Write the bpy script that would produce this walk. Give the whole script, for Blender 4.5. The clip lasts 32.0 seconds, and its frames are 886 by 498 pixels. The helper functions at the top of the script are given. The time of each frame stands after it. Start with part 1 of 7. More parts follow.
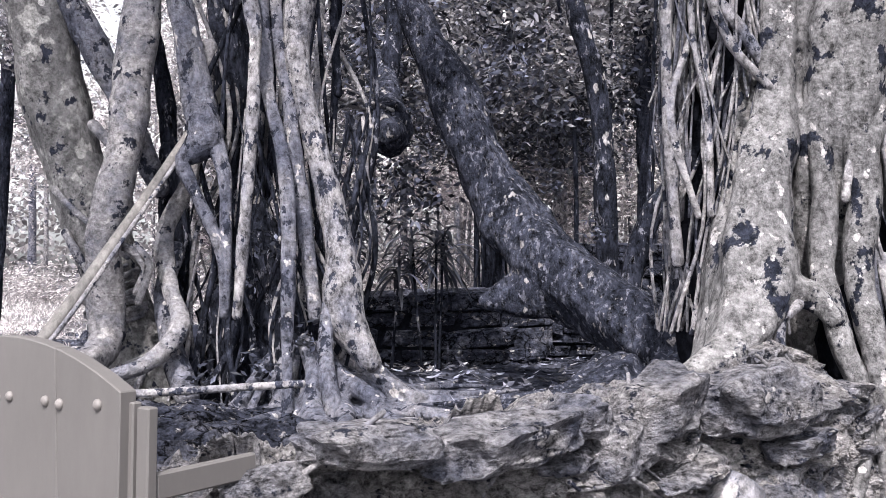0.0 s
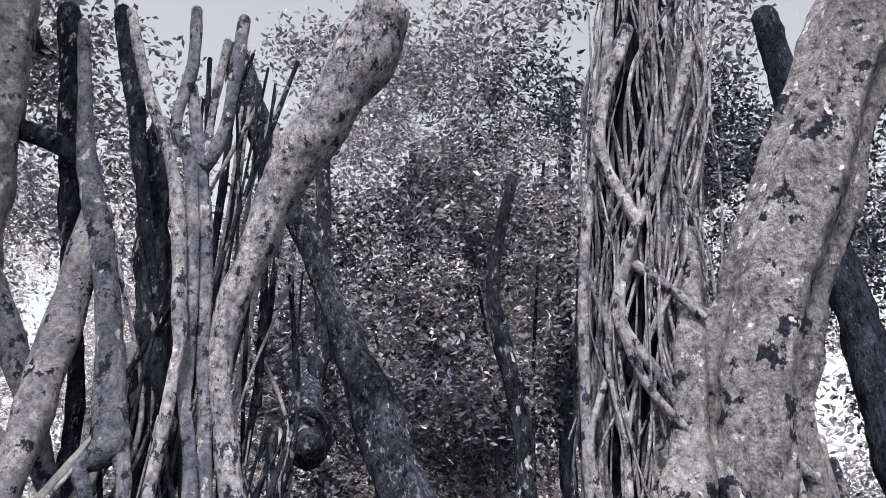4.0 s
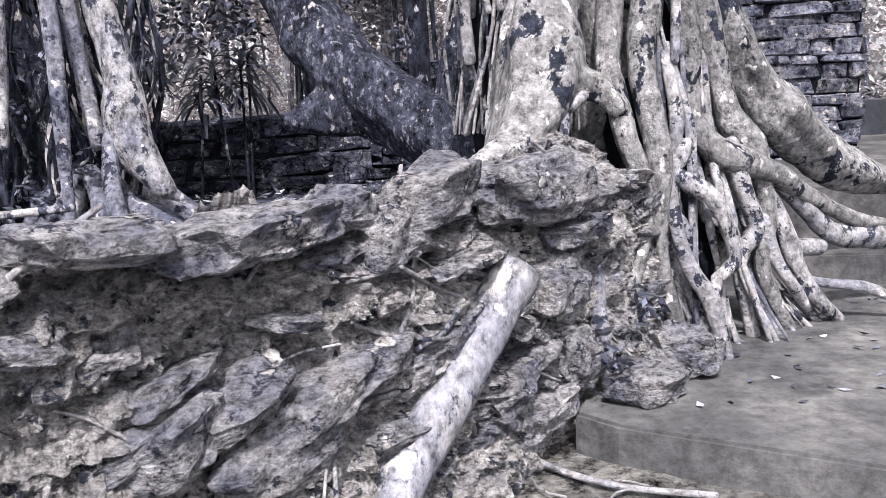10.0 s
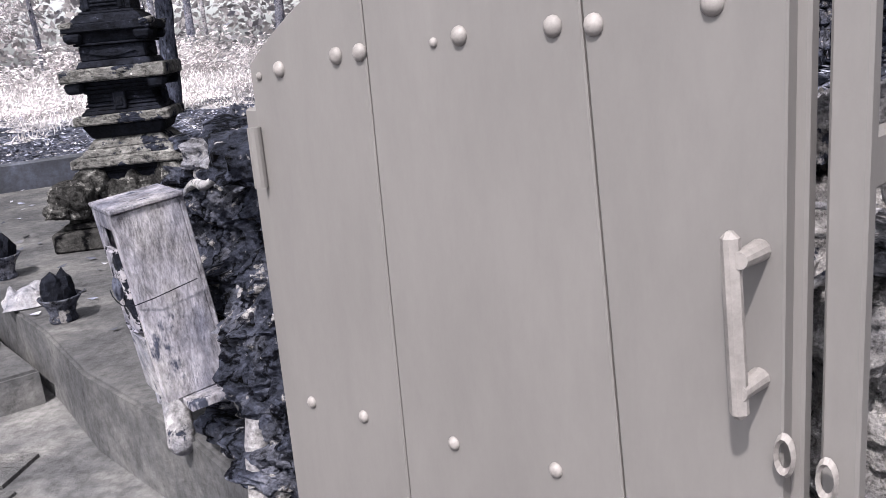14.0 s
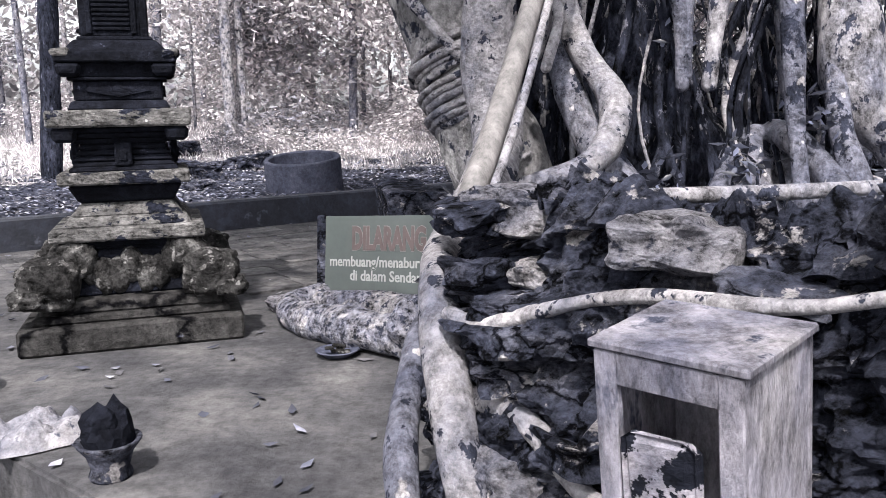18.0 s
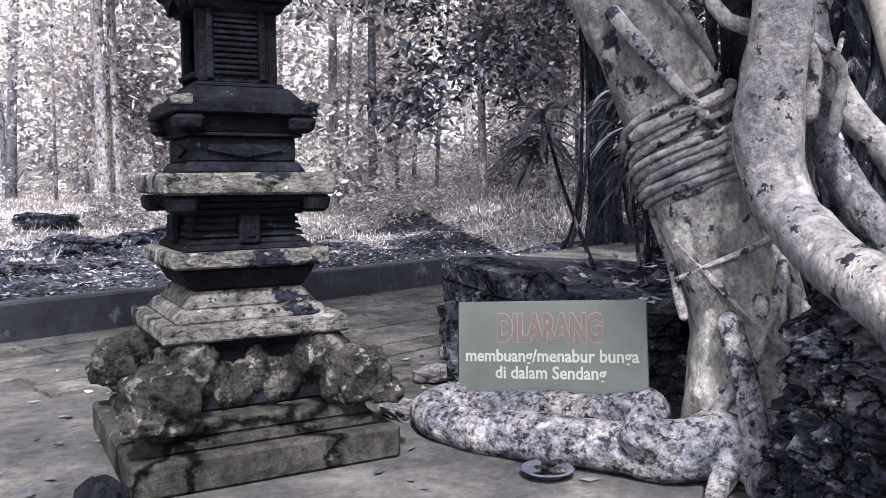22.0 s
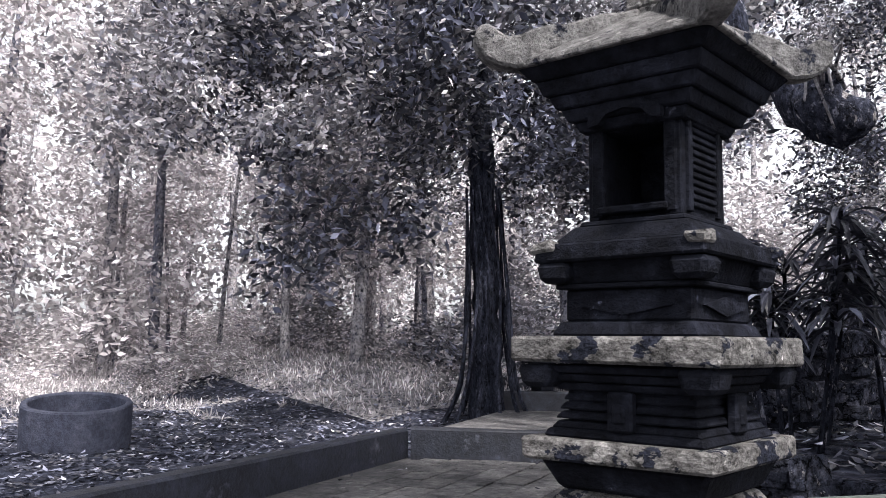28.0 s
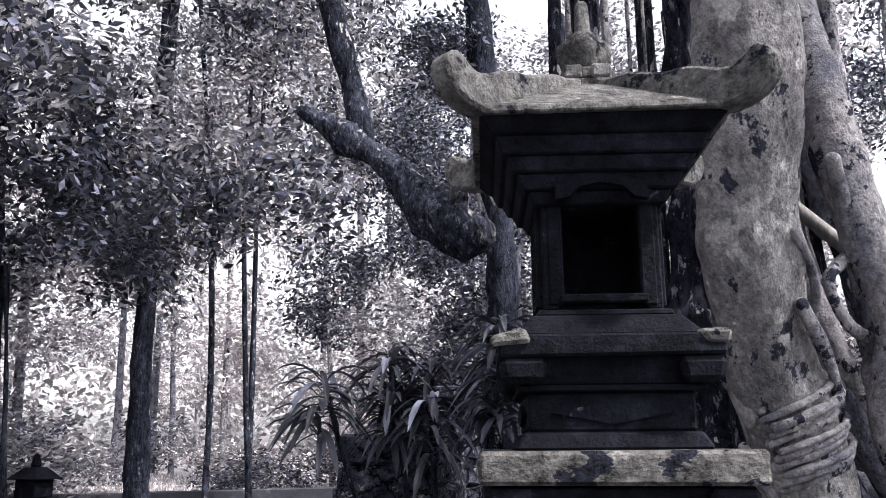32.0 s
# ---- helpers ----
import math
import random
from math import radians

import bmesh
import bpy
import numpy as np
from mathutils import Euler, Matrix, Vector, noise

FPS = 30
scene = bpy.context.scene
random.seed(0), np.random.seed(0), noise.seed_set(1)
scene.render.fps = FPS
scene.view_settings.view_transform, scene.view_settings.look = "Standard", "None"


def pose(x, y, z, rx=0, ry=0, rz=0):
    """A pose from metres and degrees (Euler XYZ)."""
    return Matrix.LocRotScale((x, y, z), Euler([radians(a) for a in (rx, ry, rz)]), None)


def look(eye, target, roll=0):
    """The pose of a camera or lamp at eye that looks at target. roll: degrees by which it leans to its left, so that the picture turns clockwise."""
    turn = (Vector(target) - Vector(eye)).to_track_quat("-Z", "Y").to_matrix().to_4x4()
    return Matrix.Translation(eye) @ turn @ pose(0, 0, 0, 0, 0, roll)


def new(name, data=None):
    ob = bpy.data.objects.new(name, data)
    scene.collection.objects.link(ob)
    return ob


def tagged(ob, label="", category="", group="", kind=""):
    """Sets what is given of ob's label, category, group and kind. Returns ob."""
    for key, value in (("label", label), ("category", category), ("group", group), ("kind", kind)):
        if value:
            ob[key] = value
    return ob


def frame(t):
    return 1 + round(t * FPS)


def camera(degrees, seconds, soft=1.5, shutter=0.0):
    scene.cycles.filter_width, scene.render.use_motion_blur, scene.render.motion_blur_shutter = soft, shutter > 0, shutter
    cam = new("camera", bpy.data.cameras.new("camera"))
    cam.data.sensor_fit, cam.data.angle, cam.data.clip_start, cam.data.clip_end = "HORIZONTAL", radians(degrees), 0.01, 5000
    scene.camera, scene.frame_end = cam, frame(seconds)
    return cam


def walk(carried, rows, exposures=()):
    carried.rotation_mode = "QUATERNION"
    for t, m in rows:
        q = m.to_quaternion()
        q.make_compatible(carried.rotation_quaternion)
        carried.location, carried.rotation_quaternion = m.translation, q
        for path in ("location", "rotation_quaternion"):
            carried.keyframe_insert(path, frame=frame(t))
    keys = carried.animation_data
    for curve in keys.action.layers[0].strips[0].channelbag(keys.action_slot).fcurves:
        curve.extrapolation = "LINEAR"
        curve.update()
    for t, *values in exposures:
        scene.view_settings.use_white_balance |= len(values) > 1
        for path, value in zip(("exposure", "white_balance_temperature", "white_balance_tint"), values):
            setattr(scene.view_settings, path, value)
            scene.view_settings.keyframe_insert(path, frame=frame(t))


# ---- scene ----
cam = camera(55.1, 32.0, soft=0.65)
EXPO = 1.15
PATH = [
    (0, (-0.015, -0.006, 1.282), (0.003, 1.994, 1.327), -0.2),
    (0.5, (-0.003, 0.014, 1.336), (0.051, 2.006, 1.503), 0.5),
    (1, (0.005, 0.019, 1.354), (0.083, 2.0, 1.613), 1.0),
    (1.5, (0.012, 0.01, 1.369), (0.116, 1.976, 1.725), 1.5),
    (2, (0.017, -0.002, 1.386), (0.144, 1.945, 1.824), 1.7),
    (2.5, (0.031, -0.047, 1.357), (0.181, 1.878, 1.876), 1.2),
    (3, (0.015, -0.033, 1.402), (0.181, 1.863, 2.015), 2.5),
    (3.5, (0.0, 0.024, 1.389), (0.17, 1.893, 2.08), 1.9),
    (5.5, (0.068, -0.047, 1.304), (0.227, 1.787, 2.086), 3.7),
    (6, (0.089, -0.031, 1.292), (0.291, 1.848, 1.946), 2.6),
    (6.5, (0.125, -0.013, 1.273), (0.378, 1.9, 1.799), 1.0),
    (7, (0.163, -0.011, 1.256), (0.52, 1.915, 1.661), -0.5),
    (7.5, (0.205, -0.007, 1.239), (0.606, 1.932, 1.519), -0.9),
    (8, (0.247, 0.022, 1.227), (0.693, 1.964, 1.391), -1.3),
    (8.2, (0.274, 0.031, 1.223), (0.733, 1.974, 1.337), -1.8),
    (8.5, (0.288, 0.05, 1.209), (0.758, 1.994, 1.223), -1.8),
    (8.8, (0.306, 0.067, 1.191), (0.772, 2.01, 1.097), -2.1),
    (9, (0.3, 0.073, 1.18), (0.763, 2.012, 1.026), -2.1),
    (9.5, (0.28, 0.09, 1.15), (0.697, 2.026, 0.871), -2.1),
    (10, (0.211, 0.107, 1.142), (0.576, 2.044, 0.8), -2.7),
    (10.5, (0.102, 0.127, 1.118), (0.45, 2.059, 0.733), -3.1),
    (11, (0.011, 0.151, 1.119), (0.314, 2.087, 0.719), -4.3),
    (11.4, (-0.043, 0.214, 1.088), (0.113, 2.171, 0.708), -5.3),
    (11.5, (-0.055, 0.244, 1.073), (0.054, 2.208, 0.708), -5.5),
    (12, (-0.149, 0.399, 1.084), (-0.228, 2.353, 0.666), -5.1),
    (12.5, (-0.274, 0.472, 1.084), (-0.449, 2.405, 0.600), -4.1),
    (13, (-0.466, 0.524, 1.070), (-0.626, 2.453, 0.568), -4.9),
    (13.5, (-0.609, 0.657, 1.032), (-0.881, 2.573, 0.525), -5.2),
    (14, (-0.755, 0.777, 1.035), (-1.095, 2.682, 0.529), -5.6),
    (14.5, (-0.934, 0.822, 1.023), (-1.370, 2.703, 0.499), -6.1),
    (16.5, (-1.655, 1.334, 0.969), (-1.816, 3.273, 0.507), -2.6),
    (17, (-1.803, 1.377, 0.976), (-1.873, 3.325, 0.527), -2.3),
    (17.5, (-1.938, 1.506, 0.963), (-1.942, 3.466, 0.569), -1.4),
    (18, (-2.065, 1.636, 0.976), (-2.02, 3.608, 0.646), -1.1),
    (18.5, (-2.236, 1.715, 0.971), (-2.106, 3.694, 0.708), -0.4),
    (19, (-2.394, 1.76, 0.966), (-2.196, 3.734, 0.71), -0.9),
    (19.5, (-2.482, 1.92, 0.939), (-2.255, 3.897, 0.738), -0.3),
    (20, (-2.678, 2.032, 0.958), (-2.333, 3.993, 0.76), -0.7),
    (20.5, (-2.837, 2.082, 0.927), (-2.455, 4.038, 0.762), -0.3),
    (21, (-3.065, 2.136, 0.924), (-2.627, 4.08, 0.752), 0.8),
    (21.5, (-3.173, 2.292, 0.932), (-2.736, 4.235, 0.755), 0.0),
    (22, (-3.337, 2.373, 0.962), (-2.9, 4.318, 0.801), -0.4),
    (22.5, (-3.562, 2.472, 0.957), (-3.115, 4.417, 0.836), -1.1),
    (23, (-3.73, 2.587, 0.942), (-3.282, 4.532, 0.819), -1.0),
    (23.5, (-3.882, 2.796, 0.958), (-3.427, 4.743, 0.907), -0.4),
    (24, (-4.061, 2.921, 0.949), (-3.521, 4.847, 0.935), 0.4),
    (24.5, (-4.281, 3.0, 0.958), (-3.633, 4.892, 0.948), 0.5),
    (26.5, (-4.86, 3.488, 0.977), (-3.889, 5.234, 1.058), 0.7),
    (27, (-4.954, 3.606, 0.954), (-3.928, 5.316, 1.094), 0.9),
    (27.5, (-5.072, 3.78, 0.988), (-3.976, 5.442, 1.182), 0.2),
    (28, (-5.166, 3.937, 0.968), (-4.07, 5.595, 1.188), 0.8),
    (28.5, (-5.277, 4.102, 0.984), (-3.98, 5.607, 1.213), 0.2),
    (29, (-5.334, 4.282, 0.961), (-3.935, 5.691, 1.195), -0.0),
    (29.5, (-5.346, 4.458, 0.989), (-3.823, 5.712, 1.319), 0.1),
    (30, (-5.397, 4.595, 0.977), (-3.773, 5.685, 1.391), 2.2),
    (30.5, (-5.509, 4.736, 1.015), (-3.772, 5.628, 1.448), 1.0),
    (31, (-5.519, 4.87, 1.013), (-3.751, 5.688, 1.466), 1.0),
    (31.5, (-5.464, 5.063, 1.011), (-3.65, 5.763, 1.481), -0.5),
    (32, (-5.451, 5.235, 0.992), (-3.608, 5.859, 1.455), -0.4),
]
walk(cam, [(t, look(eye, target, lean)) for t, eye, target, lean in PATH],
     [(t, EXPO + e, 6280, 12.5) for t, e in ((0.0, -0.05), (2.0, -0.16), (3.5, -0.4), (6.0, -0.4), (8.0, -0.32), (9.5, 0.1), (12.0, 0.3), (13.0, 0.3), (14.5, 0.05), (17.0, 0.1), (20.0, 0.0),
                                           (22.0, 0.28), (24.5, 0.5), (27.0, 0.1), (28.0, 0.1), (29.0, 0.6), (29.6, 0.3), (32.0, 0.25))])

# ---- light ----
SUN_DIR = Vector((-0.10, -0.58, 0.79)).normalized()      # from the ground towards the sun
world = bpy.data.worlds.new("world")
scene.world = world
world.use_nodes = True
wn, wl = world.node_tree.nodes, world.node_tree.links
wn.clear()
w_out = wn.new("ShaderNodeOutputWorld")
w_bg = wn.new("ShaderNodeBackground")
w_sky = wn.new("ShaderNodeTexSky")
w_hue = wn.new("ShaderNodeHueSaturation")
w_sky.sky_type = "NISHITA"
w_sky.sun_disc = False
w_sky.sun_elevation = math.asin(SUN_DIR.z)
w_sky.sun_rotation = math.atan2(SUN_DIR.x, SUN_DIR.y)
w_sky.dust_density = 3.0
w_hue.inputs["Saturation"].default_value = 0.12
w_bg.inputs["Strength"].default_value = 0.15
wl.new(w_sky.outputs[0], w_hue.inputs["Color"])
wl.new(w_hue.outputs[0], w_bg.inputs["Color"])
wl.new(w_bg.outputs[0], w_out.inputs[0])
sun = new("sun", bpy.data.lights.new("sun", "SUN"))
sun.data.energy = 3.0
sun.data.angle = radians(2.0)
sun.data.color = (1.0, 0.95, 0.88)
sun.matrix_world = look((0, 0, 20), Vector((0, 0, 20)) - SUN_DIR)


# ---- materials ----
def grey(v, warm=0.0):
    """A near-neutral tone: cool navy when dark, warm when light."""
    k = max(0.0, min(1.0, (v - 0.03) / 0.28))
    return (v * (0.80 + 0.23 * k + warm), v * (0.88 + 0.09 * k), v * (1.32 - 0.33 * k))


def material(name, colours, scale=6.0, rough=0.85, bump=0.3, fine=60.0, stretch=(1, 1, 1), metal=0.0, patch=None,
             patch_scale=9.0, patch_at=0.55, patch_soft=0.06, vary=0.12, coords="Object", trans=0.0, island=False, grit=0.5,
             lichen=None, lichen_scale=24.0, lichen_at=0.6, spots=0.0, cracks=0.0):
    """Two scales of noise between colours, a hard-edged layer of patches, and fine relief."""
    m = bpy.data.materials.new(name)
    m.use_nodes = True
    n, l = m.node_tree.nodes, m.node_tree.links
    b = n["Principled BSDF"]
    b.inputs["Roughness"].default_value = rough
    b.inputs["Metallic"].default_value = metal
    b.inputs["Specular IOR Level"].default_value = 0.06 if rough > 0.72 else 0.45
    tc = n.new("ShaderNodeTexCoord")
    mp = n.new("ShaderNodeMapping")
    mp.inputs["Scale"].default_value = stretch
    oi = n.new("ShaderNodeObjectInfo")
    geo = n.new("ShaderNodeNewGeometry")
    where = geo.outputs["Position"] if coords == "World" else tc.outputs[coords]
    l.new(where, mp.inputs[0])
    big = n.new("ShaderNodeTexNoise")
    big.inputs["Scale"].default_value = scale
    big.inputs["Detail"].default_value = 6
    big.inputs["Roughness"].default_value = 0.62
    l.new(mp.outputs[0], big.inputs["Vector"])
    ramp = n.new("ShaderNodeValToRGB")
    e = ramp.color_ramp.elements
    e[0].position, e[1].position = 0.32, 0.7
    e[0].color, e[1].color = (*colours[0], 1), (*colours[-1], 1)
    for i, c in enumerate(colours[1:-1]):
        q = e.new(0.32 + 0.38 * (i + 1) / (len(colours) - 1))
        q.color = (*c, 1)
    l.new(big.outputs["Fac"], ramp.inputs[0])
    colour = ramp.outputs[0]
    if patch:
        pn = n.new("ShaderNodeTexNoise")
        pn.inputs["Scale"].default_value = patch_scale
        pn.inputs["Detail"].default_value = 5
        pn.inputs["Roughness"].default_value = 0.7
        l.new(mp.outputs[0], pn.inputs["Vector"])
        pr = n.new("ShaderNodeValToRGB")
        pr.color_ramp.elements[0].position, pr.color_ramp.elements[1].position = patch_at, patch_at + patch_soft
        l.new(pn.outputs["Fac"], pr.inputs[0])
        mx = n.new("ShaderNodeMixRGB")
        l.new(pr.outputs[0], mx.inputs[0])
        l.new(colour, mx.inputs[1])
        mx.inputs[2].default_value = (*patch, 1)
        colour = mx.outputs[0]
    if lichen:
        ln = n.new("ShaderNodeTexNoise")
        ln.inputs["Scale"].default_value = lichen_scale
        ln.inputs["Detail"].default_value = 3
        l.new(mp.outputs[0], ln.inputs["Vector"])
        lr = n.new("ShaderNodeValToRGB")
        lr.color_ramp.elements[0].position, lr.color_ramp.elements[1].position = lichen_at, lichen_at + 0.03
        l.new(ln.outputs["Fac"], lr.inputs[0])
        lx = n.new("ShaderNodeMixRGB")
        l.new(lr.outputs[0], lx.inputs[0])
        l.new(colour, lx.inputs[1])
        lx.inputs[2].default_value = (*lichen, 1)
        colour = lx.outputs[0]
    if spots:   # round white lichen, in some of the cells only
        vo = n.new("ShaderNodeTexVoronoi")
        vo.inputs["Scale"].default_value = spots
        l.new(where, vo.inputs["Vector"])
        sx = n.new("ShaderNodeSeparateColor")
        l.new(vo.outputs["Color"], sx.inputs[0])
        lim = n.new("ShaderNodeMapRange")
        lim.inputs["From Min"].default_value, lim.inputs["From Max"].default_value = 0.72, 1.0
        lim.inputs["To Min"].default_value, lim.inputs["To Max"].default_value = 0.0, 0.15
        l.new(sx.outputs[0], lim.inputs["Value"])
        lt_ = n.new("ShaderNodeMath")
        lt_.operation = "LESS_THAN"
        l.new(vo.outputs["Distance"], lt_.inputs[0])
        l.new(lim.outputs[0], lt_.inputs[1])
        sm_ = n.new("ShaderNodeMixRGB")
        l.new(lt_.outputs[0], sm_.inputs[0])
        l.new(colour, sm_.inputs[1])
        sm_.inputs[2].default_value = (*grey(0.62), 1)
        colour = sm_.outputs[0]
    if cracks:   # thin wandering fissures, the shade in them painted as dark lines
        wv = n.new("ShaderNodeMixRGB")
        wv.blend_type = "ADD"
        wv.inputs[0].default_value = 0.28
        l.new(mp.outputs[0], wv.inputs[1])
        l.new(big.outputs["Color"], wv.inputs[2])
        cv = n.new("ShaderNodeTexVoronoi")
        cv.feature = "DISTANCE_TO_EDGE"
        cv.inputs["Scale"].default_value = cracks
        l.new(wv.outputs[0], cv.inputs["Vector"])
        cr = n.new("ShaderNodeValToRGB")
        cr.color_ramp.elements[0].position, cr.color_ramp.elements[1].position = 0.012, 0.05
        cr.color_ramp.elements[0].color = (0.06, 0.06, 0.08, 1)
        l.new(cv.outputs["Distance"], cr.inputs[0])
        cm = n.new("ShaderNodeMixRGB")
        cm.blend_type = "MULTIPLY"
        cm.inputs[0].default_value = 1.0
        l.new(colour, cm.inputs[1])
        l.new(cr.outputs[0], cm.inputs[2])
        colour = cm.outputs[0]
    fn = n.new("ShaderNodeTexNoise")
    fn.inputs["Scale"].default_value = fine
    fn.inputs["Detail"].default_value = 4
    l.new(mp.outputs[0], fn.inputs["Vector"])
    hsv = n.new("ShaderNodeHueSaturation")
    l.new(colour, hsv.inputs["Color"])
    ad = n.new("ShaderNodeMath")
    ad.operation = "MULTIPLY_ADD"
    # a few leaves far brighter: glints put into the leaf colour
    if island:
        pw = n.new("ShaderNodeMath")
        pw.operation = "POWER"
        l.new(geo.outputs["Random Per Island"], pw.inputs[0])
        pw.inputs[1].default_value = 4.0
        l.new(pw.outputs[0], ad.inputs[0])
        ad.inputs[1].default_value = 4.0 * vary
        ad.inputs[2].default_value = 1 - 0.8 * vary
    else:
        l.new(oi.outputs["Random"], ad.inputs[0])
        ad.inputs[1].default_value = 2 * vary
        ad.inputs[2].default_value = 1 - vary
    gr = n.new("ShaderNodeTexNoise")
    gr.inputs["Scale"].default_value = fine * 0.38
    gr.inputs["Detail"].default_value = 9
    gr.inputs["Roughness"].default_value = 0.78
    l.new(mp.outputs[0], gr.inputs["Vector"])
    fm = n.new("ShaderNodeMapRange")
    fm.inputs["From Min"].default_value, fm.inputs["From Max"].default_value = 0.36, 0.64
    fm.inputs["To Min"].default_value, fm.inputs["To Max"].default_value = 1 - grit, 1 + grit * 0.8
    l.new(gr.outputs["Fac"], fm.inputs["Value"])
    mu = n.new("ShaderNodeMath")
    mu.operation = "MULTIPLY"
    l.new(ad.outputs[0], mu.inputs[0])
    l.new(fm.outputs[0], mu.inputs[1])
    l.new(mu.outputs[0], hsv.inputs["Value"])
    l.new(hsv.outputs[0], b.inputs["Base Color"])
    if bump:
        sm = n.new("ShaderNodeMath")
        sm.operation = "ADD"
        l.new(gr.outputs["Fac"], sm.inputs[0])
        l.new(fn.outputs["Fac"], sm.inputs[1])
        bp = n.new("ShaderNodeBump")
        bp.inputs["Strength"].default_value = bump
        bp.inputs["Distance"].default_value = 0.03
        l.new(sm.outputs[0], bp.inputs["Height"])
        l.new(bp.outputs[0], b.inputs["Normal"])
    if trans:
        out = n["Material Output"]
        tr = n.new("ShaderNodeBsdfTranslucent")
        l.new(hsv.outputs[0], tr.inputs["Color"])
        mix = n.new("ShaderNodeMixShader")
        mix.inputs[0].default_value = trans
        l.new(b.outputs[0], mix.inputs[1])
        l.new(tr.outputs[0], mix.inputs[2])
        l.new(mix.outputs[0], out.inputs["Surface"])
    return m


M_BARK = material("mottled_bark", [grey(0.10), grey(0.18), grey(0.27)], 5, 0.9, 0.8, 70, (1, 1, 0.8), patch=grey(0.04), patch_scale=9, patch_at=0.57, patch_soft=0.025, grit=0.7, lichen=grey(0.46), lichen_scale=14, lichen_at=0.65, spots=6.0)
M_BARKS = material("smooth_fig_bark", [(0.115, 0.111, 0.118), (0.2, 0.193, 0.2), (0.31, 0.298, 0.302)], 3, 0.85, 0.7, 70, (1, 1, 0.8), patch=grey(0.03), patch_scale=6, patch_at=0.565, patch_soft=0.03, grit=0.8, lichen=grey(0.46), lichen_scale=20, lichen_at=0.64, spots=7.0)
M_BARKW = material("pale_bark", [grey(0.17), grey(0.28), grey(0.40)], 5, 0.85, 0.7, 60, (1, 1, 0.7), patch=grey(0.05), patch_scale=15, patch_at=0.56, patch_soft=0.03, grit=0.85, spots=7.0)
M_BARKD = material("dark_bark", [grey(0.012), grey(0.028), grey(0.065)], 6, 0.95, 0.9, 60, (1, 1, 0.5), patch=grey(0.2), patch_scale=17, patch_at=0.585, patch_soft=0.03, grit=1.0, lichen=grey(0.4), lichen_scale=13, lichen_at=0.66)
M_TRUNKD = material("plain_dark_bark", [grey(0.014), grey(0.032), grey(0.07)], 6, 0.95, 0.9, 60, (1, 1, 0.4), patch=grey(0.11), patch_scale=20, patch_at=0.6, patch_soft=0.05, grit=1.0)
M_LEAN = material("scaly_dark_bark", [grey(0.02), grey(0.05), grey(0.10)], 6, 0.95, 0.9, 60, (1, 1, 0.6), patch=grey(0.17), patch_scale=28, patch_at=0.555, patch_soft=0.04, grit=1.0, lichen=grey(0.32), lichen_scale=17, lichen_at=0.66)
M_MOTTLE = material("mottled_surface_root", [grey(0.12), grey(0.22), grey(0.32)], 6, 0.9, 0.9, 60, patch=grey(0.05), patch_scale=34, patch_at=0.53, patch_soft=0.05, grit=1.0, lichen=grey(0.36), lichen_scale=7, lichen_at=0.62)
M_LOG = material("peeled_log", [grey(0.17), grey(0.23), grey(0.30)], 7, 0.85, 0.5, 60, (1, 1, 0.6), patch=grey(0.075), patch_scale=9, patch_at=0.57, patch_soft=0.03, grit=0.7, lichen=grey(0.42), lichen_scale=9, lichen_at=0.62)
M_ROOT = material("root_bark", [grey(0.17), grey(0.28), grey(0.38)], 6, 0.88, 0.7, 70, patch=grey(0.04), patch_scale=9, patch_at=0.575, patch_soft=0.025, grit=0.6, lichen=grey(0.45), lichen_scale=12, lichen_at=0.66, spots=9.0)
M_ROCK = material("limestone", [grey(0.17), grey(0.33), grey(0.48)], 4.0, 0.95, 1.0, 90, (1, 1, 1.5), patch=grey(0.05), patch_scale=11, patch_at=0.58, patch_soft=0.05, grit=0.85, lichen=grey(0.52), lichen_scale=9, lichen_at=0.68)
M_ROCKS = material("limestone_block", [grey(0.12), grey(0.26), grey(0.40)], 4.5, 0.95, 1.0, 80, (1, 1, 1.4), patch=grey(0.045), patch_scale=10, patch_at=0.575, patch_soft=0.05, grit=0.9, lichen=grey(0.5), lichen_scale=10, lichen_at=0.67, coords="World")
M_ROCKD = material("dark_rock", [grey(0.025), grey(0.065), grey(0.19)], 5, 0.92, 1.0, 55, (1, 1, 1.3), patch=grey(0.36), patch_scale=12, patch_at=0.6, patch_soft=0.04, grit=1.0, cracks=5.0, coords="World")
M_BRICK = material("rubble_stone", [grey(0.06), grey(0.14), grey(0.25)], 7, 0.95, 1.0, 50, patch=grey(0.03), patch_scale=12, patch_at=0.56, patch_soft=0.04, vary=0.35, grit=0.9, lichen=grey(0.35), lichen_scale=16, lichen_at=0.62, coords="World")
M_SOIL = material("leaf_mould", [grey(0.02), grey(0.055), grey(0.12)], 2.5, 0.95, 1.0, 26, vary=0.0, patch=grey(0.25), patch_scale=14, patch_at=0.63, grit=0.9)
M_CEMENT = material("worn_cement", [(0.045, 0.0445, 0.049), (0.085, 0.083, 0.087), (0.16, 0.153, 0.153)], 2.2, 0.73, 0.3, 45, patch=(0.05, 0.049, 0.054), patch_scale=1.7, patch_at=0.55, patch_soft=0.14, grit=0.4)
M_PAVER = material("paving_stone", [(0.05, 0.049, 0.053), (0.10, 0.097, 0.10), (0.17, 0.162, 0.16)], 4, 0.75, 0.5, 50, patch=(0.21, 0.2, 0.195), patch_scale=3, patch_at=0.64, vary=0.2, grit=0.5, coords="World")
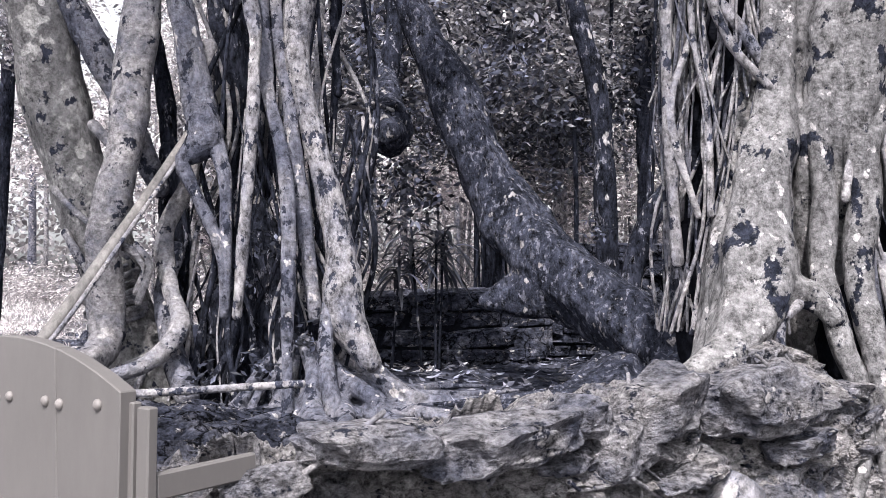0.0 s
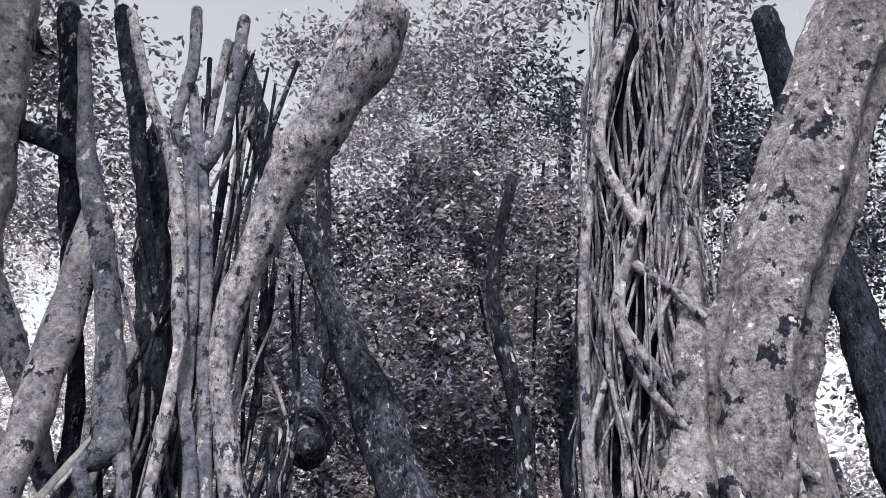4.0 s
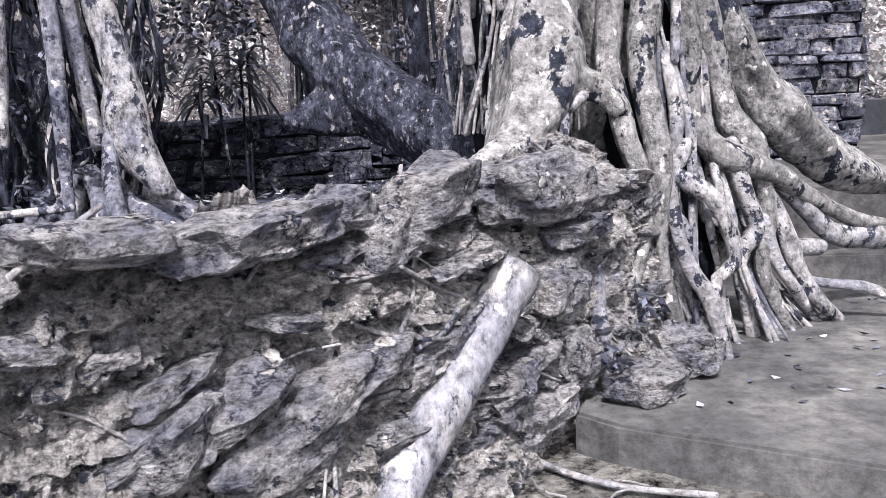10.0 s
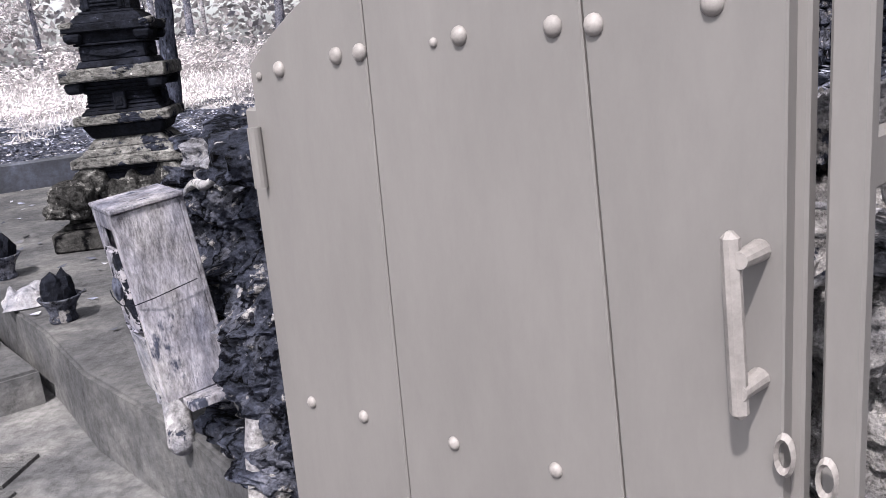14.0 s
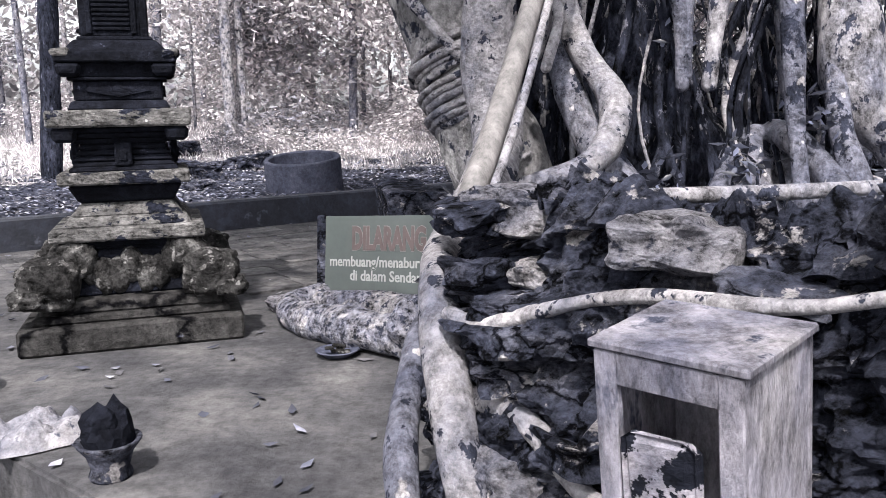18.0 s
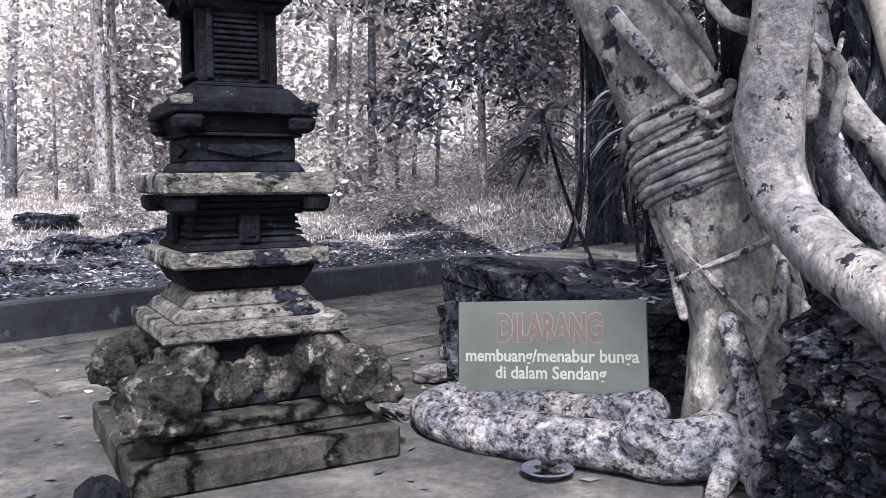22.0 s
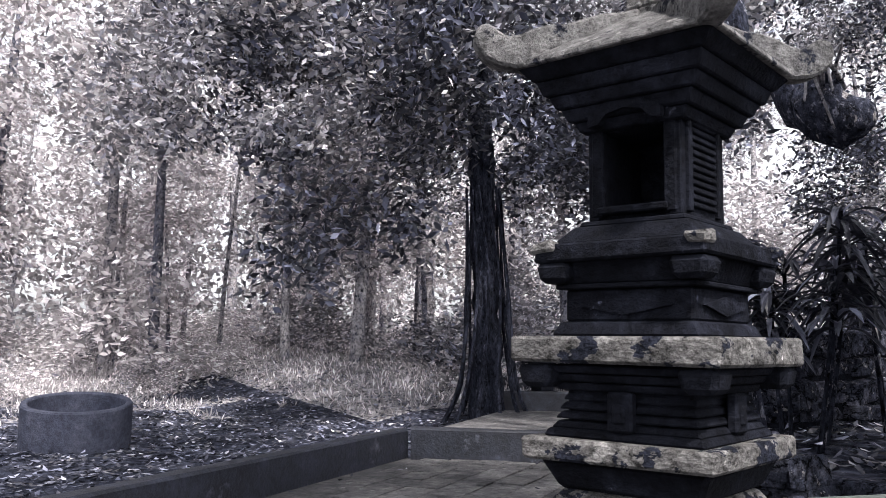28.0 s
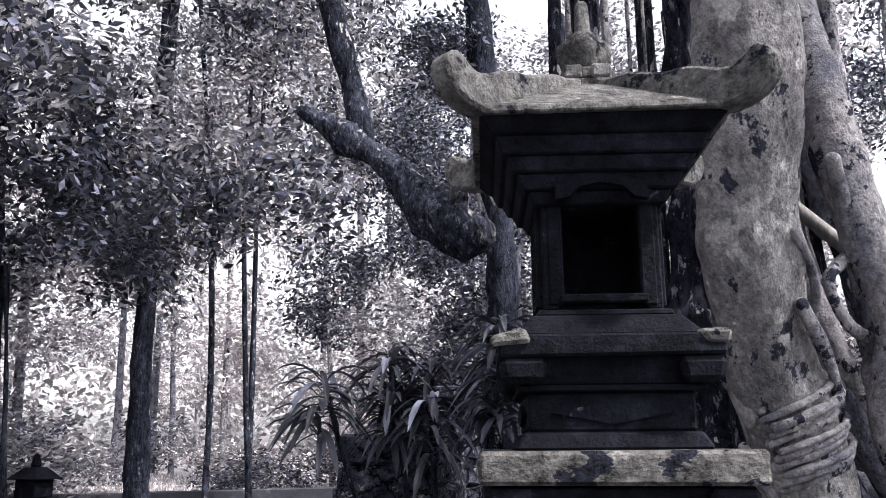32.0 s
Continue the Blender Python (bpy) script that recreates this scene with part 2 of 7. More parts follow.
M_PLINTH = material("plinth_stone", [(0.02, 0.0192, 0.019), (0.035, 0.0335, 0.033), (0.06, 0.0575, 0.0565)], 6, 0.85, 0.5, 70, patch=grey(0.15), patch_scale=12, patch_at=0.67, grit=0.6, cracks=1.6)
M_STRAW = material("dry_grass_floor", [grey(0.22), grey(0.4), grey(0.58)], 0.9, 0.95, 1.0, 20, vary=0.0, patch=grey(0.12), patch_scale=2.5, patch_at=0.6, grit=0.9)
M_KERB = material("painted_kerb", [grey(0.014), grey(0.024), grey(0.045)], 3, 0.6, 0.3, 40, patch=grey(0.16), patch_scale=2.0, patch_at=0.63, patch_soft=0.1, grit=0.5)
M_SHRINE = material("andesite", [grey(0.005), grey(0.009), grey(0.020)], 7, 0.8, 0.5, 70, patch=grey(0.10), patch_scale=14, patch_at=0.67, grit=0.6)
M_SLAB = material("weathered_slab", [(0.08, 0.078, 0.078), (0.148, 0.142, 0.139), (0.212, 0.203, 0.198)], 6, 0.9, 0.8, 60, (1, 1, 1.5), patch=grey(0.028), patch_scale=6.5, patch_at=0.56, patch_soft=0.015, grit=0.9, lichen=(0.29, 0.279, 0.271), lichen_scale=9, lichen_at=0.64, spots=9.0)
M_ROOF = material("roof_stone", [(0.075, 0.073, 0.075), (0.14, 0.136, 0.135), (0.21, 0.202, 0.198)], 6, 0.9, 0.7, 60, patch=grey(0.02), patch_scale=9, patch_at=0.58, patch_soft=0.05, grit=0.7, lichen=(0.28, 0.271, 0.266), lichen_scale=11, lichen_at=0.66)
M_FIG = material("flaking_fig_bark", [(0.135, 0.13, 0.136), (0.24, 0.231, 0.236), (0.36, 0.346, 0.348)], 4, 0.85, 0.8, 60, (1, 1, 0.8), patch=grey(0.045), patch_scale=8, patch_at=0.585, patch_soft=0.03, grit=0.6, lichen=(0.42, 0.405, 0.40), lichen_scale=7, lichen_at=0.565, spots=7.0)
M_LUMP = material("worn_carving", [(0.022, 0.021, 0.021), (0.05, 0.048, 0.0475), (0.11, 0.106, 0.104)], 6, 0.92, 1.0, 60, patch=(0.15, 0.145, 0.142), patch_scale=11, patch_at=0.57, patch_soft=0.04, grit=0.9, lichen=(0.22, 0.212, 0.207), lichen_scale=20, lichen_at=0.65)
M_GATE = material("cream_paint", [(0.122, 0.113, 0.111), (0.135, 0.125, 0.123), (0.15, 0.139, 0.136)], 1.5, 0.55, 0.05, 30, (1, 1, 0.3), grit=0.07, vary=0.03)
M_BAMBOO = material("split_bamboo", [(0.1, 0.094, 0.094), (0.15, 0.14, 0.137), (0.21, 0.196, 0.19)], 8, 0.65, 0.3, 60, (1, 1, 0.2), grit=0.5)
M_WOOD = material("weathered_wood", [grey(0.13, 0.03), grey(0.24, 0.03), grey(0.36)], 6, 0.9, 0.5, 50, (1, 1, 0.35), patch=grey(0.05), patch_scale=10, patch_at=0.58, grit=0.7)
M_STAIN = material("stained_panel", [grey(0.16, 0.03), grey(0.26, 0.03), grey(0.4)], 6, 0.9, 0.5, 50, patch=grey(0.012), patch_scale=11, patch_at=0.5, patch_soft=0.02, grit=0.6)
# black ash and wire, and the painted shade inside walls and roots
M_BLACK = material("ash_and_shade_black", [grey(0.006), grey(0.012), grey(0.02)], 9, 0.9, 0.6, 60)
M_WHITE = material("white_cloth", [grey(0.17), grey(0.26), grey(0.35)], 6, 0.9, 0.5, 70, patch=grey(0.08), patch_scale=11, patch_at=0.58, grit=0.5)
M_SIGN = material("green_board", [(0.08, 0.094, 0.09), (0.091, 0.104, 0.1), (0.102, 0.115, 0.111)], 3, 0.45, 0.03, 40, vary=0.0, grit=0.08)
M_RED = material("sign_red", [(0.1, 0.074, 0.072), (0.13, 0.096, 0.094)], 20, 0.5, 0.0, vary=0.0, grit=0.1)
M_LETTER = material("sign_white", [(0.36, 0.36, 0.35), (0.42, 0.42, 0.41)], 20, 0.5, 0.0, vary=0.0, grit=0.1)
M_OUTLINE = material("sign_outline", [(0.22, 0.2, 0.195), (0.26, 0.235, 0.23)], 20, 0.5, 0.0, vary=0.0, grit=0.1)
M_CONC = material("concrete_ring", [grey(0.06), grey(0.085), grey(0.12)], 5, 0.9, 0.4, 60, grit=0.35)
M_LEAFD = material("dark_leaf", [grey(0.045), grey(0.085), grey(0.15)], 2.0, 0.3, 0.0, 8, vary=0.85, trans=0.3, island=True, grit=0.2)
M_STRAP = material("strap_leaf", [grey(0.06), grey(0.12), grey(0.22)], 2.0, 0.35, 0.0, 8, vary=0.8, trans=0.3, island=True, grit=0.2)
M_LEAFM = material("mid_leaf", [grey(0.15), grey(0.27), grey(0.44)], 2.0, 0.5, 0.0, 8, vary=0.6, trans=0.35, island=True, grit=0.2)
# woodland leaves and grass: the sun on them is put into a pale colour
M_LEAFL = material("sun_pale_leaf", [grey(0.42), grey(0.6), grey(0.8)], 1.5, 0.6, 0.0, 8, vary=0.55, trans=0.5, island=True, grit=0.2)
# leaves of the far woods: sun and haze are put into the colour
M_LEAFF = material("haze_far_leaf", [grey(0.18), grey(0.36), grey(0.58)], 0.35, 0.7, 0.0, 8, vary=0.6, trans=0.4, island=True, grit=0.2)
M_EARTH = material("trodden_earth", [(0.07, 0.067, 0.068), (0.15, 0.143, 0.14), (0.25, 0.235, 0.225)], 3, 0.95, 1.0, 40, patch=(0.035, 0.034, 0.038), patch_scale=11, patch_at=0.57, grit=1.0)
M_LITTER = material("fallen_leaf", [grey(0.05), grey(0.15), grey(0.33)], 3.0, 0.85, 0.0, 8, vary=0.7, island=True, grit=0.2)
M_METAL = material("painted_steel", [(0.19, 0.172, 0.168), (0.22, 0.2, 0.195)], 5, 0.55, 0.1, 60, grit=0.3)


# ---- builders ----
def part(name, bm, mat, parent=None, label="", smooth=False):
    """One mesh object from a bmesh, under a thing or a part."""
    me = bpy.data.meshes.new(name)
    bm.to_mesh(me)
    bm.free()
    me.materials.append(mat)
    if smooth:
        me.shade_smooth()
    ob = new(name, me)
    if parent:
        ob.parent = parent
    if label:
        ob["label"] = label
    return ob


def raw(name, verts, faces, mat, parent=None, smooth=False, label=""):
    me = bpy.data.meshes.new(name)
    me.from_pydata([tuple(v) for v in verts], [], [tuple(f) for f in faces])
    me.materials.append(mat)
    if smooth:
        me.shade_smooth()
    ob = new(name, me)
    if parent:
        ob.parent = parent
    if label:
        ob["label"] = label
    return ob


def empty(name, m=None, label="", category="", group="", kind=""):
    ob = new(name)
    if m is not None:
        ob.matrix_basis = m
    return tagged(ob, label, category, group, kind)


def block(w, d, h, bevel=0.006, at=(0, 0, 0), rough=0.0, seed=0, taper=1.0):
    """A bevelled box, base at z 0 of at; taper narrows its top; rough chips the corners."""
    bm = bmesh.new()
    bmesh.ops.create_cube(bm, size=1)
    rnd = random.Random(seed)
    for v in bm.verts:
        k = taper if v.co.z > 0 else 1.0
        v.co = Vector((v.co.x * w * k, v.co.y * d * k, (v.co.z + 0.5) * h))
        if rough:
            v.co += Vector([rnd.uniform(-rough, rough) for _ in range(3)])
    if bevel:
        bmesh.ops.bevel(bm, geom=bm.edges[:], offset=bevel, segments=1, affect="EDGES")
    bmesh.ops.translate(bm, verts=bm.verts, vec=at)
    return bm


def join(*bms):
    """The bmeshes as one."""
    out = bmesh.new()
    for b in bms:
        me = bpy.data.meshes.new("tmp")
        b.to_mesh(me)
        b.free()
        out.from_mesh(me)
        bpy.data.meshes.remove(me)
    return out


def prism(profile, depth):
    """An outline in x and z pushed along y by depth, centred on y 0."""
    bm = bmesh.new()
    a = [bm.verts.new((x, -depth / 2, z)) for x, z in profile]
    b = [bm.verts.new((x, depth / 2, z)) for x, z in profile]
    bm.faces.new(a)
    bm.faces.new(b[::-1])
    for i in range(len(a)):
        j = (i + 1) % len(a)
        bm.faces.new((a[j], a[i], b[i], b[j]))
    bmesh.ops.recalc_face_normals(bm, faces=bm.faces)
    return bm


def catmull(points, radii, step):
    pts = [Vector(p) for p in points]
    pts = [pts[0] * 2 - pts[1]] + pts + [pts[-1] * 2 - pts[-2]]
    rr = [radii[0]] + list(radii) + [radii[-1]]
    out, rad = [], []
    for i in range(1, len(pts) - 2):
        p0, p1, p2, p3 = pts[i - 1:i + 3]
        n = max(1, int((p2 - p1).length / step))
        for k in range(n):
            t = k / n
            out.append(0.5 * (2 * p1 + (p2 - p0) * t + (2 * p0 - 5 * p1 + 4 * p2 - p3) * t * t + (3 * p1 - p0 - 3 * p2 + p3) * t ** 3))
            rad.append(rr[i] * (1 - t) + rr[i + 1] * t)
    out.append(pts[-2])
    rad.append(rr[-2])
    return out, rad


def limb(points, radii, sides=10, step=0.12, bumps=0.12, freq=3.0, seed=0.0, flute=0.0, flutes=5, dome=True):
    """Vertices and faces of a gnarled tapering tube along a curve."""
    path, rad = catmull(points, radii, step)
    if dome:   # rounded ends
        for end, nxt in ((0, 1), (-1, -2)):
            d = (path[end] - path[nxt]).normalized()
            p, r = path[end], rad[end]
            more = [(p + d * r * 0.45, r * 0.8), (p + d * r * 0.75, r * 0.4)]
            if end == 0:
                path, rad = [m[0] for m in more[::-1]] + path, [m[1] for m in more[::-1]] + rad
            else:
                path, rad = path + [m[0] for m in more], rad + [m[1] for m in more]
    verts, faces = [], []
    up = Vector((0.31, 0.17, 0.93))
    x = None
    for i, (p, r) in enumerate(zip(path, rad)):
        d = (path[min(i + 1, len(path) - 1)] - path[max(i - 1, 0)]).normalized()
        if x is None:
            x = d.cross(up)
            if x.length < 0.1:
                x = d.cross(Vector((1, 0, 0)))
        x = (x - d * x.dot(d)).normalized()
        y = d.cross(x)
        for k in range(sides):
            a = 2 * math.pi * k / sides
            q = p + (x * math.cos(a) + y * math.sin(a)) * r
            f = 1 + bumps * 2 * noise.noise(q * freq + Vector((seed, seed * 2, 0))) + bumps * noise.noise(q * freq * 3.1)
            if flute:
                f += flute * math.cos(a * flutes + 2.0 * noise.noise(p * 1.3 + Vector((seed, 0, 0))))
            verts.append(p + (q - p) * f)
    n = len(path)
    for i in range(n - 1):
        for k in range(sides):
            j = (k + 1) % sides
            faces.append((i * sides + k, i * sides + j, (i + 1) * sides + j, (i + 1) * sides + k))
    faces.append(tuple(range(sides))[::-1])
    faces.append(tuple(range((n - 1) * sides, n * sides)))
    return verts, faces


def fused(name, shapes, mat, parent, voxel=0.016, label=""):
    """Overlapping limbs grown together into one skin."""
    v, f = merge(*shapes)
    ob = raw(name, v, f, mat, parent, label=label)
    m = ob.modifiers.new("grow", "REMESH")
    m.mode, m.voxel_size, m.use_smooth_shade = "VOXEL", voxel, True
    m = ob.modifiers.new("soften", "SMOOTH")
    m.factor, m.iterations = 0.5, 3
    return ob


def merge(*pieces):
    verts, faces = [], []
    for v, f in pieces:
        o = len(verts)
        verts += list(v)
        faces += [tuple(i + o for i in q) for q in f]
    return verts, faces


def leaf_mesh(name, centres, length, width, mat, rng, droop=0.25, spread=0.8, flat=False):
    """Leaves, each a folded blade of four triangles, one at every centre."""
    n = len(centres)
    az = rng.uniform(0, 2 * np.pi, n)
    el = rng.normal(-droop, spread * 0.6, n)
    d = np.stack([np.cos(az) * np.cos(el), np.sin(az) * np.cos(el), np.sin(el)], 1)
    s = np.cross(d, np.array([0, 0, 1.0]) + rng.normal(0, 0.3, (n, 3)) if flat else rng.normal(0, 1, (n, 3)))
    s /= np.linalg.norm(s, axis=1)[:, None] + 1e-9
    nrm = np.cross(d, s)
    ln = (length * rng.uniform(0.6, 1.3, n))[:, None]
    wd = (width * rng.uniform(0.7, 1.2, n))[:, None]
    c = np.asarray(centres)
    v = np.stack([c, c + d * ln * 0.45 + s * wd * 0.5 + nrm * wd * 0.15, c + d * ln, c + d * ln * 0.45 - s * wd * 0.5 + nrm * wd * 0.15], 1).reshape(-1, 3)
    me = bpy.data.meshes.new(name)
    idx = np.arange(n)[:, None] * 4
    tri = np.concatenate([idx + np.array([0, 1, 2]), idx + np.array([0, 2, 3])], 1).reshape(-1, 3)
    me.vertices.add(len(v))
    me.vertices.foreach_set("co", v.ravel())
    me.loops.add(tri.size)
    me.loops.foreach_set("vertex_index", tri.ravel().astype(np.int32))
    me.polygons.add(len(tri))
    me.polygons.foreach_set("loop_start", np.arange(0, tri.size, 3, dtype=np.int32))
    me.update()
    me.validate()
    me.materials.append(mat)
    return me


def clump_points(n, radius, rng, clumps=14, squash=0.8):
    """Points gathered in uneven clumps inside a ball, with gaps between them."""
    c = rng.normal(0, 0.5, (clumps, 3))
    c /= np.maximum(1.0, np.linalg.norm(c, axis=1))[:, None]
    k = rng.integers(0, clumps, n)
    p = c[k] + rng.normal(0, 0.2, (n, 3))
    p[:, 2] *= squash
    return p * radius


def stone_data(name, mat, seed, squash=0.55, sub=2, rough=0.35):
    """A weathered stone of unit size, sitting on z 0."""
    bm = bmesh.new()
    bmesh.ops.create_icosphere(bm, subdivisions=sub, radius=0.5)
    o = Vector((seed * 3.7, seed * 1.9, seed * 0.7))
    for v in bm.verts:
        p = v.co.copy()
        p.x = math.copysign(abs(p.x * 2) ** 0.7 / 2, p.x)
        p.y = math.copysign(abs(p.y * 2) ** 0.7 / 2, p.y)
        f = 1 + rough * noise.noise(p * 2.6 + o) + rough * 0.6 * noise.noise(p * 6 + o)
        v.co = Vector((p.x * f, p.y * f, (math.copysign(abs(p.z * 2) ** 0.5 / 2, p.z) * f + 0.5) * squash))
    me = bpy.data.meshes.new(name)
    bm.to_mesh(me)
    bm.free()
    me.materials.append(mat)
    return me


def pieces(name, datas, poses, parent):
    """Objects that share mesh data, as children of parent."""
    rnd = random.Random(len(poses))
    for m in poses:
        ob = new(name, datas[rnd.randrange(len(datas))])
        ob.parent = parent
        ob.matrix_basis = m


def smooth01(a, b, v):
    t = max(0.0, min(1.0, (v - a) / (b - a)))
    return t * t * (3 - 2 * t)


# ---- ground ----
KERB_A, KERB_B = Vector((-9.5, 4.9)), Vector((-1.4, 10.25))
KN = Vector((-(KERB_B - KERB_A).y, (KERB_B - KERB_A).x)).normalized()
LEDGE = [(-1.5, 2.42), (-1.95, 2.85), (-2.5, 3.27), (-2.95, 3.72), (-3.45, 4.15), (-4.1, 4.75), (-4.9, 5.6), (-6.2, 7.0)]


def ground_z(x, y):
    p = Vector((x, y))
    d = (p - KERB_A).dot(KN)
    back = smooth01(4.5, 14, d)
    z = -0.34 + 0.29 * smooth01(-0.1, 0.15, d)
    right = smooth01(0.0, 3.0, y - 7.5) * smooth01(-1.5, 1.0, x)
    z = max(z, -0.34 + 0.44 * right)
    far = smooth01(8, 20, math.hypot(x, y))
    z += 0.6 * back * (0.4 + 0.6 * far) + 0.12 * noise.noise(Vector((x * 0.5, y * 0.5, 0))) * (back + 0.3 * right)
    z += 0.5 * smooth01(11, 20, y - 0.3 * x) * right
    return z


def litter_edge(x, y):
    """How far past the kerb the leaf litter gives way to grass."""
    return 7.0 - 0.8 * smooth01(-6, -3.5, x) + 2.2 * noise.noise(Vector((x * .3, y * .3, 0))) + 2.4 * noise.noise(Vector((x * 1.1, y * 1.1, 4))) + 1.6 * noise.noise(Vector((x * 3, y * 3, 7)))


def build_ground():
    xs = np.concatenate([[-3000, -600, -150, -60], np.arange(-30, 34.1, 0.4), [60, 150, 600, 3000]])
    ys = np.concatenate([[-3000, -600, -150, -40], np.arange(-12, 44.1, 0.4), [70, 150, 600, 3000]])
    verts = [(x, y, ground_z(x, y)) for y in ys for x in xs]
    nx = len(xs)
    faces = [(j * nx + i, j * nx + i + 1, (j + 1) * nx + i + 1, (j + 1) * nx + i) for j in range(len(ys) - 1) for i in range(nx - 1)]
    ob = raw("ground", verts, faces, M_SOIL, smooth=True)
    ob.data.materials.append(M_STRAW)   # dry grass past the leaf litter
    for p in ob.data.polygons:
        x, y = p.center.x, p.center.y
        d = (Vector((x, y)) - KERB_A).dot(KN)
        if d > litter_edge(x, y) and y > (7 if x < -0.9 else 10.6) or (x > 0.0 and y > 13.2):
            p.material_index = 1
    tagged(ob, "dark forest soil under leaf litter", "ground", kind="structure")


build_ground()


def slab_poly(name, outline, z0, z1, mat, label, category="pavement"):
    bm = bmesh.new()
    a = [bm.verts.new((x, y, z1)) for x, y in outline]
    b = [bm.verts.new((x, y, z0)) for x, y in outline]
    bm.faces.new(a)
    bm.faces.new(b[::-1])
    for i in range(len(a)):
        j = (i + 1) % len(a)
        bm.faces.new((a[j], a[i], b[i], b[j]))
    bmesh.ops.recalc_face_normals(bm, faces=bm.faces)
    bmesh.ops.bevel(bm, geom=[e for e in bm.edges if all(v.co.z > z1 - 1e-4 for v in e.verts)], offset=0.012, segments=2, affect="EDGES")
    ob = part(name, bm, mat)
    return tagged(ob, label, category, kind="structure")


plaza = slab_poly("pavement_plaza", LEDGE + [(-1.4, 10.2), (0.4, 8.6), (-0.6, 5.6), (-1.2, 4.0)], -0.36, 0.0, M_CEMENT,
                  "worn grey cement terrace with an exposed edge")
lower = slab_poly("pavement_lower", [(-9, -5), (6, -5), (6, -3.0), (3.2, -2.0), (1.2, 0.6), (0.9, 2.2), (-1.2, 2.6), (-2.5, 3.6), (-4.2, 5.2), (-6.6, 7.4), (-9, 6)], -0.5, -0.30, M_CEMENT,
                  "lower cement walk below the terrace")
slab_poly("pavement_right", [(1.12, 2.68), (1.21, 2.53), (1.78, 2.03), (3.2, 0.85), (5.5, -1.0), (14, -3), (14, 8), (9.2, 12), (3.4, 6.0), (2.0, 4.2)], -0.36, 0.1, M_CEMENT,
          "worn cement platform beside the tree roots")


def kerb(name, a, b, h, w, z0=-0.1, label="low kerb wall painted black, paint worn"):
    a, b = Vector(a), Vector(b)
    n = int((b - a).length / 0.35) + 2
    bm = bmesh.new()
    s = (b - a).normalized()
    t = Vector((-s.y, s.x))
    rows = []
    for i in range(n):
        p = a.lerp(b, i / (n - 1))
        j = 0.008 * noise.noise(Vector((p.x * 2, p.y * 2, 5)))
        rows.append([bm.verts.new((*(p - t * w / 2), z0)), bm.verts.new((*(p - t * (w / 2 + j)), h - 0.015)), bm.verts.new((*(p - t * (w / 2 - 0.015)), h + j)),
                     bm.verts.new((*(p + t * (w / 2 - 0.015)), h + j)), bm.verts.new((*(p + t * w / 2), h - 0.015)), bm.verts.new((*(p + t * w / 2), z0))])
    for r, q in zip(rows, rows[1:]):
        for i in range(5):
            bm.faces.new((r[i], r[i + 1], q[i + 1], q[i]))
    bm.faces.new(rows[0])
    bm.faces.new(rows[-1])
    bmesh.ops.recalc_face_normals(bm, faces=bm.faces)
    return tagged(part(name, bm, M_KERB), label, "kerb", kind="structure")


kerb("kerb_north", KERB_A, KERB_B, 0.24, 0.14)
kerb("kerb_east", KERB_B + Vector((0.06, -0.1)), (0.6, 8.3), 0.26, 0.14)
kerb("kerb_far", (3.3, 15.3), (7.5, 11.0), 0.45, 0.16, 0.0)
slab_poly("pavement_step", [(2.5, 4.2), (3.0, 3.98), (9, 2.4), (9, 3.2), (3.2, 4.7), (2.5, 4.8)], -0.3, 0.27, M_CEMENT, "cement step with a dark riser")
slab_poly("pavement_right_upper", [(2.3, 4.6), (3.2, 4.5), (9, 3.0), (15, 7), (6.7, 9.0), (2.2, 7.0)], -0.3, 0.55, M_CEMENT,
          "raised cement platform above the step")
kerb("kerb_right_far", (6.5, 8.85), (12.5, 7.5), 0.95, 0.3, 0.3)
slab_poly("pavement_back", [(-1.25, 10.2), (0.6, 8.45), (2.8, 10.3), (1.1, 12.0)], -0.3, 0.20, M_PAVER, "pale raised paving behind the kerb")
kerb("kerb_back", (0.9, 12.1), (3.0, 10.1), 0.42, 0.12, 0.1)
slab_poly("pavement_step_low", [(-2.98, 3.68), (-3.48, 4.1), (-4.1, 4.7), (-4.35, 4.45), (-3.7, 3.85), (-3.2, 3.45)], -0.4, -0.15, M_CEMENT, "low cement step below the terrace edge")


# ---- rock terrace ----
RIM = [(-1.85, 4.5), (-1.93, 3.9), (-1.97, 3.45), (-1.92, 3.15), (-1.78, 2.92), (-1.62, 2.72), (-1.45, 2.45), (-1.30, 2.25), (-0.95, 2.05), (-0.62, 1.80), (-0.42, 1.72),
       (-0.13, 1.89), (0.2, 2.08), (0.45, 2.30), (0.68, 2.44), (1.0, 2.72), (1.3, 2.98), (1.55, 3.14), (2.0, 3.6), (2.3, 4.3)]
RIM_TOP = [0.62, 0.66, 0.74, 0.80, 0.79, 0.80, 0.83, 0.84, 0.80, 0.82, 0.84, 0.87, 0.88, 0.84, 0.80, 0.92, 1.02, 0.85, 0.5, 0.4]


def rim_at(u):
    i = min(len(RIM) - 2, int(u))
    t = u - i
    a, b = Vector(RIM[i]), Vector(RIM[i + 1])
    c = Vector(RIM[max(i - 1, 0)])
    d = Vector(RIM[min(i + 2, len(RIM) - 1)])
    s = ((b - c) * (1 - t) + (d - a) * t).normalized()
    return a.lerp(b, t), RIM_TOP[i] * (1 - t) + RIM_TOP[i + 1] * t, s


